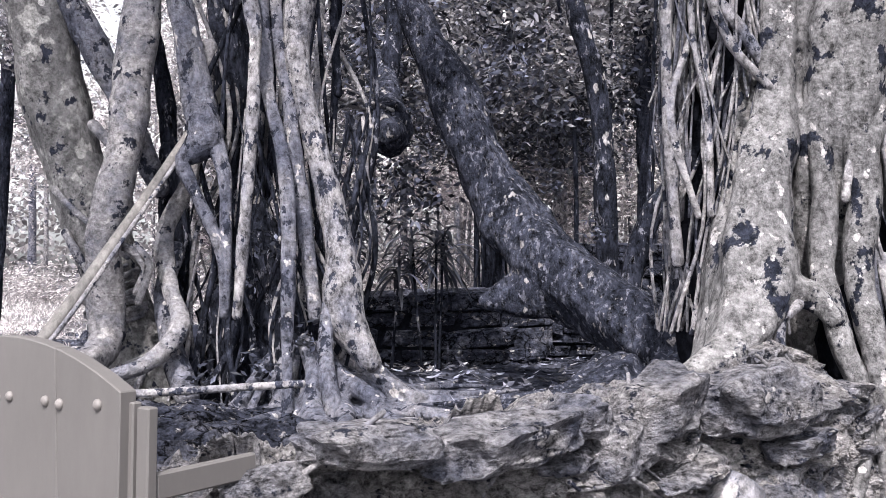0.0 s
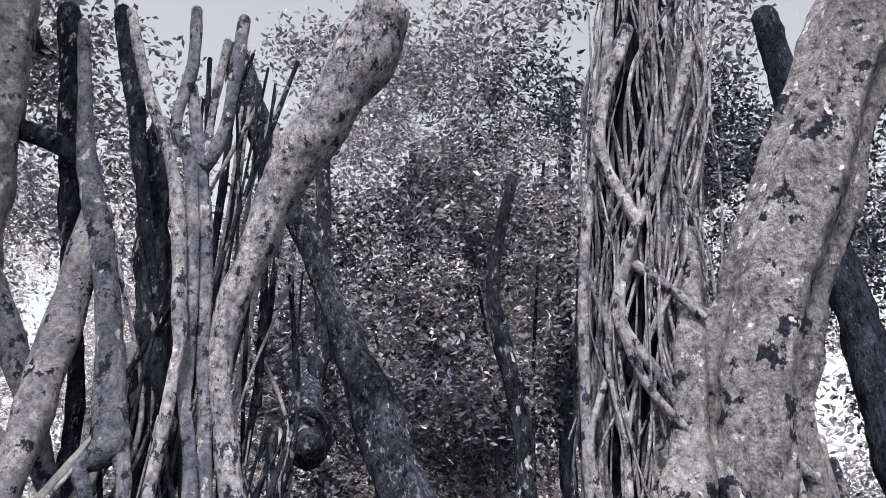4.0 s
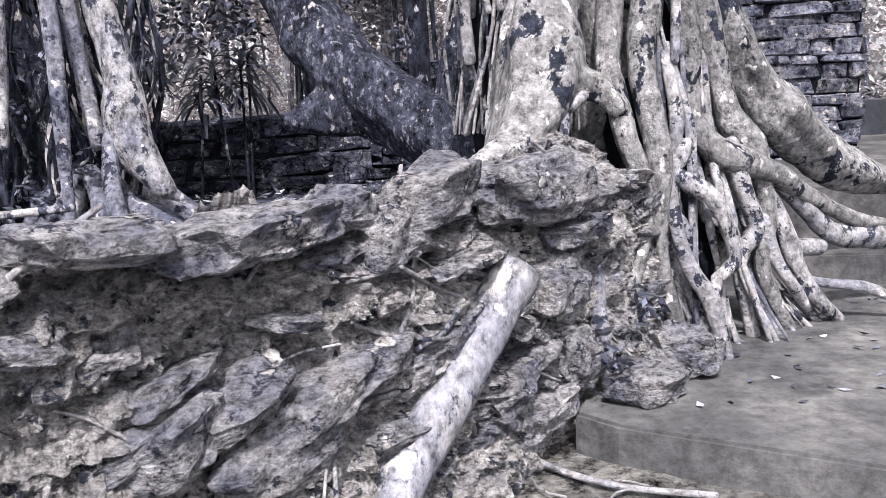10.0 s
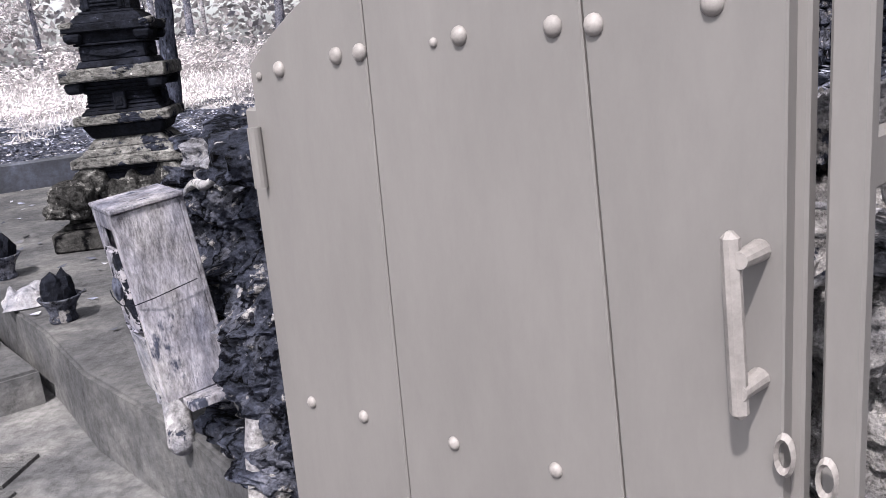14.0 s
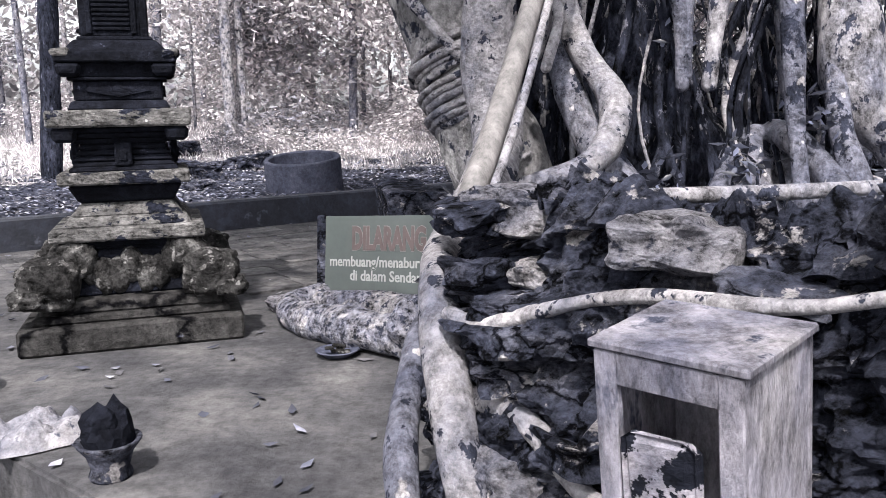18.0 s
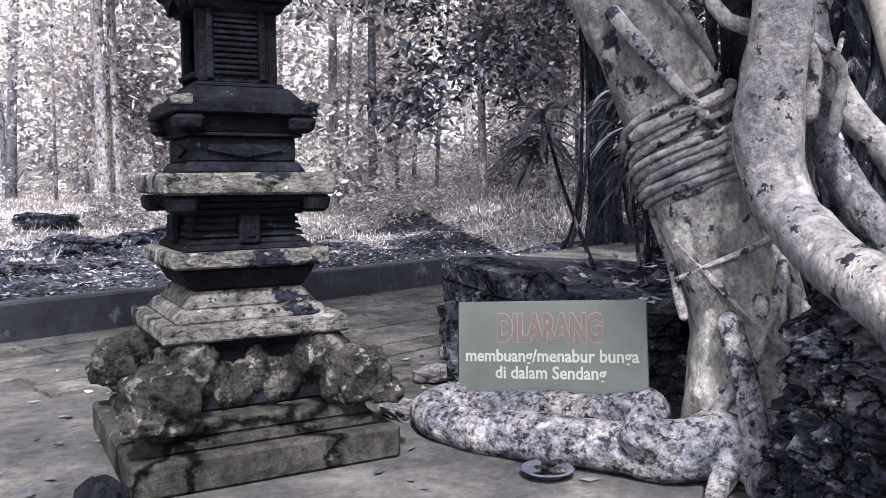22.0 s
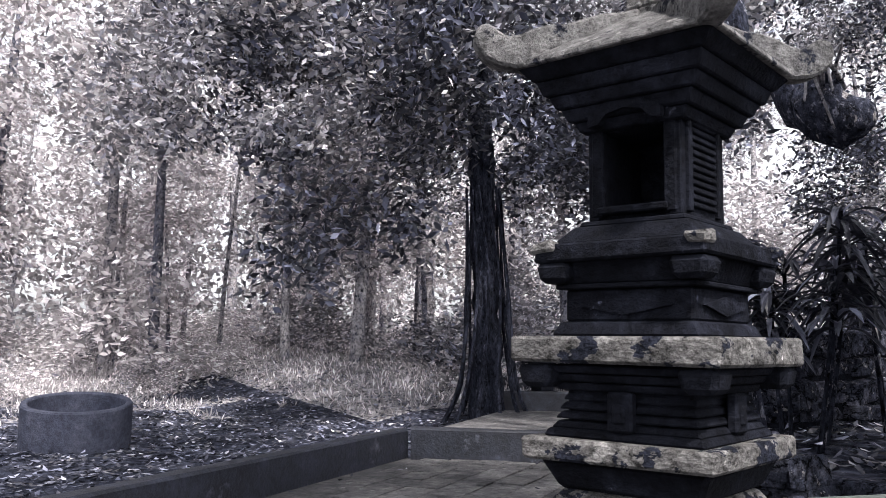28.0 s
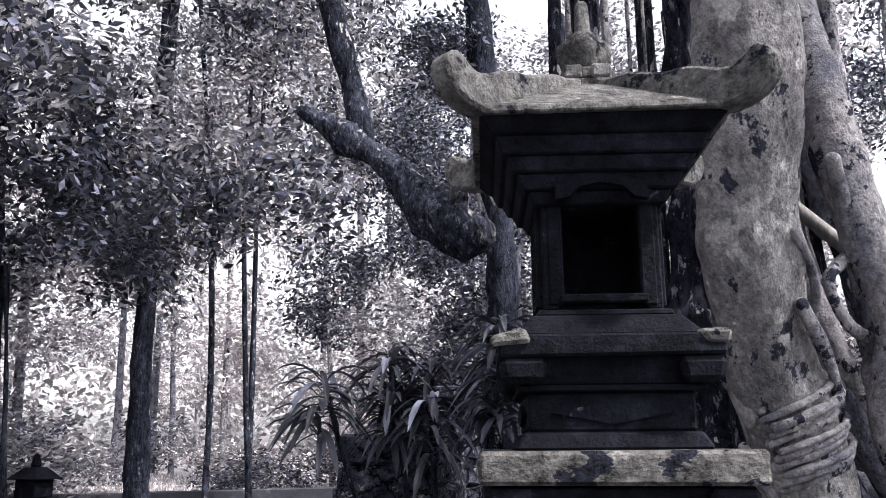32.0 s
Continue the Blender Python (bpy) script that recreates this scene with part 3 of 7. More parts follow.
def crag(p):
    """Bedded, broken rock: ledges along tilted beds, sharp creases, grains."""
    w = Vector((p.x, p.y, p.z - 0.26 * p.x + 0.10 * noise.noise(p * 1.7)))
    beds = w.z * 7.5 + 1.6 * noise.noise(w * 1.9)
    f = beds - math.floor(beds)
    ledge = (0.5 - f) * (0.55 + 0.6 * noise.noise(Vector((w.x * 3, w.y * 3, math.floor(beds) * 2.7))))
    crease = abs(noise.noise(w * 5.5)) * 0.8 + abs(noise.noise(w * 11)) * 0.7 + abs(noise.noise(w * 23)) * 0.4
    return 0.035 + 0.075 * ledge + 0.14 * noise.noise(w * 2.4) - 0.075 * crease + 0.04 * noise.noise(w * 17) - 0.035 * abs(noise.noise(w * 34)) - 0.022 * abs(noise.noise(w * 61))


def terrace_part(thing, name, u0, u1, mat, nu, nv=130, nt=50):
    verts, faces = [], []
    for i in range(nu + 1):
        u = u0 + (u1 - u0) * i / nu
        p, top, s = rim_at(u)
        out = Vector((s.y, -s.x))
        for j in range(nv + 1):
            v = j / nv
            z = -0.36 + (top + 0.36) * v
            off = 0.10 * (1 - v) + crag(Vector((p.x, p.y, z))) - 0.09 * smooth01(0.86, 1.0, v)
            verts.append((p.x + out.x * off, p.y + out.y * off, z + 0.012 * noise.noise(Vector((p.x * 17, p.y * 17, z * 17)))))
        for j in range(1, nt + 1):
            w = j / nt
            d = 0.08 + 1.9 * w * w
            x, y = p.x - out.x * d, p.y - out.y * d
            k = smooth01(0.35, 1.0, w)
            x, y = x * (1 - k) + 0.0 * k, y * (1 - k) + 5.0 * k
            q = Vector((x, y, top))
            z = top + (0.50 - top) * smooth01(0.25, 0.8, w) + (0.9 * crag(q * 1.3) + 0.03 * noise.noise(q * 9)) * (1 - 0.5 * w)
            verts.append((x, y, z))
    row = nv + 1 + nt
    for i in range(nu):
        for j in range(row - 1):
            a = i * row + j
            faces.append((a, a + row, a + row + 1, a + 1))
    raw(name, verts, faces, mat, thing)


terrace = empty("rock_terrace", None, "terrace of bedded grey limestone holding the tree roots", "rock wall")
# the left stretch takes a darker rock than the right
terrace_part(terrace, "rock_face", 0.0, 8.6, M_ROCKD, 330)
terrace_part(terrace, "rock_face", 8.6, 19.0, M_ROCK, 520)
soil = slab_poly("ground_hollow", [(-1.5, 4.4), (0.0, 3.2), (1.4, 3.6), (3.0, 5.0), (3.4, 8.0), (-0.5, 7.4), (-1.5, 6.0)], -0.3, 0.47, M_SOIL, "dark root-bound soil between the trees", "ground")
# loose and jutting stones along the face
ROCKS = [stone_data("stone", M_ROCKS, k, 0.5, 4, 0.32) for k in range(5)]
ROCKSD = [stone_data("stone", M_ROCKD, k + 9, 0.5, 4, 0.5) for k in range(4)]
rr = random.Random(11)
for dark, u0, u1, n in ((True, 0.5, 6.6, 46), (False, 10.2, 17.3, 90)):
    poses = []
    for i in range(n):
        u = rr.uniform(u0, u1)
        p, top, s = rim_at(u)
        z = rr.uniform(-0.36, top - 0.02)
        a = math.degrees(math.atan2(s.y, s.x))
        sz = rr.uniform(0.06, 0.20)
        off = 0.09 * (1 - (z + 0.36) / (top + 0.36)) - 0.02
        poses.append(pose(p.x + s.y * off, p.y - s.x * off, z, rr.uniform(-18, 18), rr.uniform(-22, 12), a + rr.uniform(-25, 25)) @ Matrix.Diagonal((sz * 1.5, sz * 0.9, sz * rr.uniform(0.5, 0.9), 1)))
    pieces("stone", ROCKSD if dark else ROCKS, poses, terrace)


# ---- rubble walls ----
def rubble_wall(name, a, b, z0, tops, depth, seed, label, h=0.15, mat=None, w=(0.22, 0.5)):
    """A dry wall of courses of single stones, child by child, round a black core that stands for the shade in the gaps.
    """
    a, b = Vector(a), Vector(b)
    length = (b - a).length
    ang = math.degrees(math.atan2(b.y - a.y, b.x - a.x))
    wall = empty(name, pose(a.x, a.y, z0, 0, 0, ang), label, "stone wall", kind="structure")
    rnd = random.Random(seed)
    top_max = max(tops)
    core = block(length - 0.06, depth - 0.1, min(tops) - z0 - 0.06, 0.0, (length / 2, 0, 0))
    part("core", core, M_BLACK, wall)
    datas = []
    for k in range(6):
        me = bpy.data.meshes.new("stone")
        bm = block(1, 1, 1, 0.11, rough=0.10, seed=seed * 10 + k)
        bm.to_mesh(me)
        bm.free()
        me.materials.append(mat or M_BRICK)
        datas.append(me)
    poses = []
    z = 0.0
    while z < top_max - z0:
        hh = h * rnd.uniform(0.55, 1.35)
        x = -rnd.uniform(0, 0.2)
        while x < length:
            ww = rnd.uniform(*w)
            t = (x + ww / 2) / length
            top = tops[0] * (1 - t) + tops[1] * t
            if z + z0 < top - h * 0.4 and x + ww > 0:
                x0, x1 = max(x, 0), min(x + ww, length)
                poses.append(pose((x0 + x1) / 2, rnd.uniform(-0.02, 0.02), z, rnd.uniform(-2.5, 2.5), rnd.uniform(-3.5, 3.5), rnd.uniform(-4, 4)) @ Matrix.Diagonal((x1 - x0 + 0.004, depth * rnd.uniform(0.92, 1.1), hh + 0.006, 1)))
            x += ww
        z += hh
    pieces("stone", datas, poses, wall)
    return wall


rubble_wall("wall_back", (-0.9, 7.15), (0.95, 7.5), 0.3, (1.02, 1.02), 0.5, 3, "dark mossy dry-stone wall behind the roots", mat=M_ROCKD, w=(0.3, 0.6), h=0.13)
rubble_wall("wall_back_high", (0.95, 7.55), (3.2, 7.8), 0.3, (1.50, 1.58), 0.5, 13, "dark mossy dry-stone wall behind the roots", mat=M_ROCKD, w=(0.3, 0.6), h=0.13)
rubble_wall("wall_right", (2.5, 6.9), (4.85, 6.35), 0.5, (1.83, 1.86), 0.4, 4, "coursed rubble-stone wall of flat grey stones", w=(0.14, 0.6), h=0.10)


rubble_wall("wall_planter_side", (-2.22, 6.85), (-2.08, 5.95), -0.02, (0.48, 0.47), 0.25, 6, "low mossy stone planter beside the sign", mat=M_ROCKD, w=(0.2, 0.45), h=0.10)
rubble_wall("wall_planter_front", (-1.95, 5.9), (-1.1, 5.55), -0.02, (0.47, 0.47), 0.25, 7, "low mossy stone planter beside the sign", mat=M_ROCKD, w=(0.2, 0.45), h=0.10)
slab_poly("ground_planter", [(-2.15, 6.8), (-2.0, 5.95), (-1.1, 5.65), (-0.5, 6.0), (-0.6, 7.2), (-1.2, 7.4)], -0.3, 0.44, M_SOIL, "dark planter soil strewn with leaves", "ground")


# ---- shrine ----
def shrine():
    sh = empty("shrine", pose(-3.405, 5.538, 0, 0, 0, 16.2), "tall dark stone shrine with pale weathered slabs and tiled roof", "shrine")

    def tier(name, w0, w1, z0, z1, mat, bevel=0.006, rough=0.0, label="", parent=None, seed=1):
        return part(name, block(w0, w0, z1 - z0, bevel, (0, 0, z0), rough, seed, w1 / w0), mat, parent or sh, label)

    tier("plinth", 0.90, 0.90, 0.0, 0.115, M_PLINTH, 0.012)
    tier("plinth_step", 0.80, 0.78, 0.115, 0.15, M_PLINTH, 0.01)
    tier("plinth_step", 0.74, 0.70, 0.15, 0.20, M_PLINTH, 0.01)
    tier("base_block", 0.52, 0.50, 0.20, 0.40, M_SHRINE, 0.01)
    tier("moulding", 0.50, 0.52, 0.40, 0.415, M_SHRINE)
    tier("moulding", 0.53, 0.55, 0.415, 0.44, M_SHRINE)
    tier("lower_slab", 0.625, 0.62, 0.44, 0.497, M_SLAB, 0.008, 0.006, "pale lichen-spotted stone slab")
    tier("slab_slope", 0.535, 0.48, 0.497, 0.54, M_SLAB, 0.008)
    tier("slab_slope", 0.46, 0.38, 0.54, 0.595, M_SLAB, 0.008)
    tier("bowl_base", 0.39, 0.47, 0.595, 0.675, M_SHRINE, 0.012)
    tier("mid_slab", 0.53, 0.53, 0.675, 0.73, M_SLAB, 0.008, 0.004, "chipped pale slab with a dark broken patch")
    tier("moulding", 0.45, 0.43, 0.73, 0.752, M_SHRINE)
    for k in range(4):
        tier("moulding", 0.42 - 0.015 * k, 0.39 - 0.012 * k, 0.752 + 0.024 * k, 0.771 + 0.024 * k, M_SHRINE, 0.005)
    tier("neck", 0.35, 0.35, 0.75, 0.86, M_SHRINE, 0.0)
    for k in range(3):
        tier("moulding", 0.39 + 0.04 * k, 0.41 + 0.04 * k, 0.85 + 0.023 * k, 0.87 + 0.023 * k, M_SHRINE, 0.004)
    tier("broad_slab", 0.575, 0.575, 0.921, 0.992, M_SLAB, 0.008, 0.005, "broad pale slab mottled with dark lichen", seed=4)
    tier("moulding", 0.42, 0.38, 0.992, 1.03, M_SHRINE)
    tier("panel_block", 0.36, 0.36, 1.03, 1.115, M_SHRINE)
    tier("moulding", 0.40, 0.40, 1.115, 1.128, M_SHRINE, 0.003)
    tier("moulding", 0.38, 0.43, 1.128, 1.19, M_SHRINE, 0.004)
    tier("cap_slab", 0.485, 0.475, 1.187, 1.235, M_SHRINE, 0.006, 0.003, "dark stone cap with pale chipped corners")
    tier("cap_slope", 0.42, 0.33, 1.235, 1.285, M_SHRINE, 0.006)
    tier("cap_step", 0.31, 0.30, 1.285, 1.30, M_SHRINE, 0.004)
    for k in range(4):
        c = block(0.075, 0.06, 0.03, 0.008, (-0.215, -0.222, 1.211), 0.012, k)
        bmesh.ops.transform(c, matrix=pose(0, 0, 0, 0, 0, 90 * k), verts=c.verts)
        part("chipped_corner", c, M_SLAB, sh, "pale chipped corner")
    # diamonds and small carved blocks on each face
    for k in range(4):
        r = pose(0, 0, 0, 0, 0, 90 * k)
        d = prism([(-0.13, 1.07), (0, 1.095), (0.13, 1.07), (0, 1.045)], 0.02)
        bmesh.ops.translate(d, verts=d.verts, vec=(0, -0.181, 0))
        bmesh.ops.transform(d, matrix=r, verts=d.verts)
        part("diamond", d, M_SHRINE, sh)
        for z0, z1, y, w in ((0.752, 0.852, -0.21, 0.07),):
            c = block(w, 0.03, z1 - z0, 0.006, (0, y, z0))
            t1 = block(w * 0.5, 0.02, (z1 - z0) * 0.5, 0.006, (0, y - 0.012, z0 + 0.02))
            c = join(c, t1)
            bmesh.ops.transform(c, matrix=r, verts=c.verts)
            part("carved_tablet", c, M_SHRINE, sh)
        # corner brackets under the two slabs
        for z, s, h in ((0.857, 0.225, 0.06), (1.13, 0.19, 0.055)):
            c = block(0.085, 0.085, h, 0.014, (-s, -s, z), 0.0, 1, 1.25)
            bmesh.ops.transform(c, matrix=r, verts=c.verts)
            part("corner_bracket", c, M_SHRINE, sh)
        # crouching corner stones, worn to rounded lumps
        for cx, cy, cz, rx, ry, rz in ((-0.33, -0.33, 0.285, 0.13, 0.13, 0.11), (-0.23, -0.23, 0.36, 0.10, 0.10, 0.09), (-0.40, -0.40, 0.235, 0.075, 0.075, 0.045)):
            bm = bmesh.new()
            bmesh.ops.create_icosphere(bm, subdivisions=4, radius=1)
            for q in bm.verts:
                f = 1 + 0.30 * noise.noise(q.co * 1.9 + Vector((k * 3, cx * 9, 0))) + 0.12 * noise.noise(q.co * 4.5) + 0.03 * noise.noise(q.co * 12)
                q.co = Vector([math.copysign(abs(c) ** 0.72, c) * 0.92 for c in q.co])
                q.co = Vector((q.co.x * rx * f + cx, q.co.y * ry * f + cy, q.co.z * rz * f + cz))
            bmesh.ops.transform(bm, matrix=r, verts=bm.verts)
            part("corner_lump", bm, M_LUMP, sh, "rounded worn corner carving with pale lichen", smooth=True)
        # relief between the corners
        for i in range(7):
            a = -0.17 + 0.057 * i
            bm = bmesh.new()
            bmesh.ops.create_icosphere(bm, subdivisions=2, radius=1)
            for q in bm.verts:
                f = 1 + 0.3 * noise.noise(q.co * 3 + Vector((i, k, 0)))
                q.co = Vector((q.co.x * 0.05 * f + a, q.co.y * 0.035 * f - 0.25, q.co.z * 0.085 * f + 0.30 + 0.03 * math.cos(i * 2.1)))
            bmesh.ops.transform(bm, matrix=r, verts=bm.verts)
            part("relief", bm, M_LUMP, sh, smooth=True)
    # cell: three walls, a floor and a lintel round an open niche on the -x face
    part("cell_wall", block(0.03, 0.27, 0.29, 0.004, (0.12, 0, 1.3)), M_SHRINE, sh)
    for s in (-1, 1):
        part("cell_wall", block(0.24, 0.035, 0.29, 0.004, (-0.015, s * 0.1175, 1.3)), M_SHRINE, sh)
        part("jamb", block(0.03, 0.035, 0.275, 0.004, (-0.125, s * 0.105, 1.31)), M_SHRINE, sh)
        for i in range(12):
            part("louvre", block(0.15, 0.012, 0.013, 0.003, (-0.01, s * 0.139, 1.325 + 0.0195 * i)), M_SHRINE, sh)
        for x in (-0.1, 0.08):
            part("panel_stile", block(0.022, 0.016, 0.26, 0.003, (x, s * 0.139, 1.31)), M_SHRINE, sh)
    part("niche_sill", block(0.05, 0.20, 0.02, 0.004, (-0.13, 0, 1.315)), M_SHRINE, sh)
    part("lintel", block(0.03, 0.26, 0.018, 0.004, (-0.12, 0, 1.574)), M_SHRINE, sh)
    arch = prism([(-0.105, 1.525), (-0.105, 1.555), (-0.06, 1.58), (-0.035, 1.62), (0, 1.645), (0.035, 1.62), (0.06, 1.58), (0.105, 1.555), (0.105, 1.525), (0.075, 1.53), (0.05, 1.555), (0, 1.565), (-0.05, 1.555), (-0.075, 1.53)], 0.022)
    bmesh.ops.transform(arch, matrix=pose(-0.178, 0, 0.022, 0, 0, 90), verts=arch.verts)
    part("arch_crest", arch, M_SHRINE, sh)
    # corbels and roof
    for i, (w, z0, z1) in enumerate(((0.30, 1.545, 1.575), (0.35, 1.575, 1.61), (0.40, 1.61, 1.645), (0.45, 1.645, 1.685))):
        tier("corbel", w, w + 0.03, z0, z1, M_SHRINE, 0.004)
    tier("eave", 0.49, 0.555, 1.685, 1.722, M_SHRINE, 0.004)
    tier("roof_skirt", 0.585, 0.57, 1.722, 1.742, M_ROOF, 0.004, 0.004, "pale mossy edge of the roof slab")
    tier("roof_slope", 0.565, 0.14, 1.742, 1.88, M_ROOF, 0.006)
    for k in range(4):
        # hip ridge with a curled ear
        prof = [(0.05, 1.84), (0.05, 1.905), (0.10, 1.888), (0.15, 1.885), (0.20, 1.868), (0.25, 1.85), (0.30, 1.846), (0.345, 1.832), (0.385, 1.812), (0.42, 1.806), (0.445, 1.82), (0.465, 1.837), (0.487, 1.84), (0.505, 1.825), (0.513, 1.798), (0.502, 1.765), (0.478, 1.738), (0.44, 1.722), (0.39, 1.716), (0.36, 1.728)]
        c = prism(prof, 0.065)
        bmesh.ops.bevel(c, geom=c.edges[:], offset=0.008, segments=1, affect="EDGES")
        bmesh.ops.transform(c, matrix=pose(0, 0, 0, 0, 0, 45 + 90 * k), verts=c.verts)
        part("hip_ridge", c, M_ROOF, sh, "pale curled hip ridge")
    tier("finial_base", 0.105, 0.10, 1.875, 1.908, M_ROOF, 0.005)
    for sx in (-1, 1):
        for sy in (-1, 1):
            part("finial_block", block(0.045, 0.045, 0.036, 0.005, (0.036 * sx, 0.036 * sy, 1.906), 0.003, sx + 3 * sy + 5), M_ROOF, sh)
    tier("finial_block", 0.098, 0.104, 1.908, 1.938, M_ROOF, 0.005)
    prof = [(0.042, 1.936), (0.05, 1.95), (0.058, 1.975), (0.062, 2.0), (0.058, 2.018), (0.044, 2.032), (0.032, 2.038), (0.032, 2.046), (0.022, 2.05), (0.0195, 2.09), (0.017, 2.132), (0.011, 2.142), (0.0, 2.145)]
    verts, faces = [], []
    for r_, z in prof:
        for i in range(32):
            a = 2 * math.pi * i / 32
            q = r_ * (1 + (0.13 * math.cos(4 * a) + 0.05 * math.cos(12 * a) if 1.94 < z < 2.03 else 0))
            verts.append((q * math.cos(a), q * math.sin(a), z))
    for j in range(len(prof) - 1):
        for i in range(32):
            k = (i + 1) % 32
            faces.append((j * 32 + i, j * 32 + k, (j + 1) * 32 + k, (j + 1) * 32 + i))
    raw("finial", verts, faces, M_ROOF, sh, smooth=True)
    return sh


shrine()


# ---- sign ----
def letters(body, size, extrude, bold=0.0):
    cu = bpy.data.curves.new("text", "FONT")
    cu.body, cu.size, cu.extrude, cu.offset = body, size, extrude, bold
    cu.align_x, cu.align_y = "CENTER", "CENTER"
    cu.resolution_u = 3
    ob = bpy.data.objects.new("text", cu)
    scene.collection.objects.link(ob)
    me = bpy.data.meshes.new_from_object(ob.evaluated_get(bpy.context.evaluated_depsgraph_get()))
    bpy.data.objects.remove(ob)
    return me


def sign():
    s = empty("sign_board", pose(-2.225, 5.45, 0.30, 0, 0, -34.2) @ pose(0, 0, 0, -9, -3.5, 0), "green notice board with white lettering leaning on a stone plinth", "sign")
    part("board", block(0.75, 0.016, 0.385, 0.003, (0, 0, -0.19)), M_SIGN, s)
    part("side_post", block(0.05, 0.06, 0.40, 0.006, (-0.405, 0.02, -0.2), 0.004), M_ROCKD, s, "dark lichen-spotted edge post")
    for body, size, z, mat, bold, sx, name in (("DILARANG", 0.115, 0.085, M_RED, 0.005, 0.74, "heading"), ("membuang/menabur bunga", 0.068, -0.02, M_LETTER, 0.0012, 0.93, "line"), ("di dalam Sendang", 0.068, -0.085, M_LETTER, 0.0012, 0.93, "line")):
        me = letters(body, size, 0.001, bold)
        me.materials.append(mat)
        ob = new(name, me)
        ob.parent = s
        ob.matrix_basis = pose(0, -0.0105, z, 90, 0, 0) @ Matrix.Diagonal((sx, 1.25 if name == "heading" else 1.0, 1, 1))
        tagged(ob, "reads " + body)
        if name == "heading":
            me = letters(body, size, 0.0006, 0.0075)
            me.materials.append(M_OUTLINE)
            edge = new("outline", me)
            edge.parent = s
            edge.matrix_basis = pose(0, -0.0088, z, 90, 0, 0) @ Matrix.Diagonal((sx, 1.25, 1, 1))
            tagged(edge, "pale outline round the heading")
    return s


sign()


# ---- gate ----
def gate():
    w = 0.83
    g = empty("gate", Matrix(((0.8206, 0.5715, 0.0085, -1.2409), (-0.5715, 0.8204, 0.0195, 1.9806), (0.0042, -0.0209, 0.9998, -0.2683), (0, 0, 0, 1))), "closed cream-painted steel gate with an arched top and rivets", "gate")

    def top(x):
        return 1.412 - (0.82 if x < 0.42 else 0.60) * (x - 0.42) ** 2
    seams = [((0.012, 0.012), (0.266, 0.272)), ((0.266, 0.272), (0.672, 0.590)), ((0.672, 0.590), (w - 0.03, w - 0.03))]   # foot and head of each board's edges
    for (a0, a1), (b0, b1) in seams:
        prof = [(a0 + 0.0012, -0.06), (b0 - 0.0012, -0.06)] + [(b1 - 0.0012 - (b1 - a1 - 0.0024) * i / 8, top(b1 - (b1 - a1) * i / 8)) for i in range(9)]
        bm = prism(prof, 0.035)
        bmesh.ops.bevel(bm, geom=bm.edges[:], offset=0.002, segments=1, affect="EDGES")
        part("gate_board", bm, M_GATE, g)
    part("stile", block(0.03, 0.02, 1.365, 0.003, (w - 0.035, 0.012, -0.06)), M_GATE, g)

    def rivet(x, z, r=0.014):
        bm = bmesh.new()
        bmesh.ops.create_uvsphere(bm, u_segments=10, v_segments=6, radius=r)
        for v in bm.verts:
            v.co.y *= 0.75
        bmesh.ops.translate(bm, verts=bm.verts, vec=(x, -0.018, z))
        part("rivet", bm, M_METAL, g, smooth=True)
    for x, z in ((0.036, 1.258), (0.087, 1.266), (0.214, 1.278), (0.261, 1.28), (0.391, 1.284), (0.432, 1.289), (0.561, 1.29), (0.61, 1.288), (0.733, 1.297)):
        rivet(x, z, 0.006 if x in (0.036, 0.391) else 0.0115)
    for x, z in ((0.063, 0.757), (0.187, 0.765), (0.368, 0.774), (0.533, 0.787), (0.707, 0.797)):
        rivet(x, z, 0.0095)
    for x in (0.12, 0.346, 0.526, 0.715):
        rivet(x, 0.2, 0.011)
    for z in (0.30, 1.14):
        bm = bmesh.new()
        bmesh.ops.create_cone(bm, cap_ends=True, segments=14, radius1=0.011, radius2=0.011, depth=0.09)
        bmesh.ops.translate(bm, verts=bm.verts, vec=(0.014, -0.024, z))
        part("hinge", bm, M_GATE, g, smooth=False)
    c = block(0.017, 0.017, 0.175, 0.006, (0, 0, -0.0875))
    bmesh.ops.transform(c, matrix=pose(0.770, -0.055, 1.017, 0, -3, 0), verts=c.verts)
    h = part("handle", c, M_METAL, g, "vertical pull handle with flaking paint")
    for z in (0.957, 1.08):
        bm = bmesh.new()
        bmesh.ops.create_cone(bm, cap_ends=True, segments=12, radius1=0.011, radius2=0.008, depth=0.05)
        bmesh.ops.rotate(bm, verts=bm.verts, matrix=Matrix.Rotation(radians(90), 3, "X"))
        bmesh.ops.translate(bm, verts=bm.verts, vec=(0.776, -0.035, z))
        part("handle_mount", bm, M_METAL, h)
    for x, z in ((0.804, 0.89), (0.842, 0.877)):
        bm = bmesh.new()
        n = 14
        ring = [[bm.verts.new(((0.015 + 0.004 * math.cos(b)) * math.cos(a) * 0.55 + x, 0.006 * math.sin(b) - 0.026, (0.015 + 0.004 * math.cos(b)) * math.sin(a) * 1.2 + z)) for b in (0, 1.57, 3.14, 4.71)] for a in [2 * math.pi * i / n for i in range(n)]]
        for i in range(n):
            for k in range(4):
                bm.faces.new((ring[i][k], ring[(i + 1) % n][k], ring[(i + 1) % n][(k + 1) % 4], ring[i][(k + 1) % 4]))
        part("latch_ring", bm, M_METAL, g)
    fr = empty("door_frame", g.matrix_basis.copy(), "cream-painted pair of posts stayed into the rock", "post")
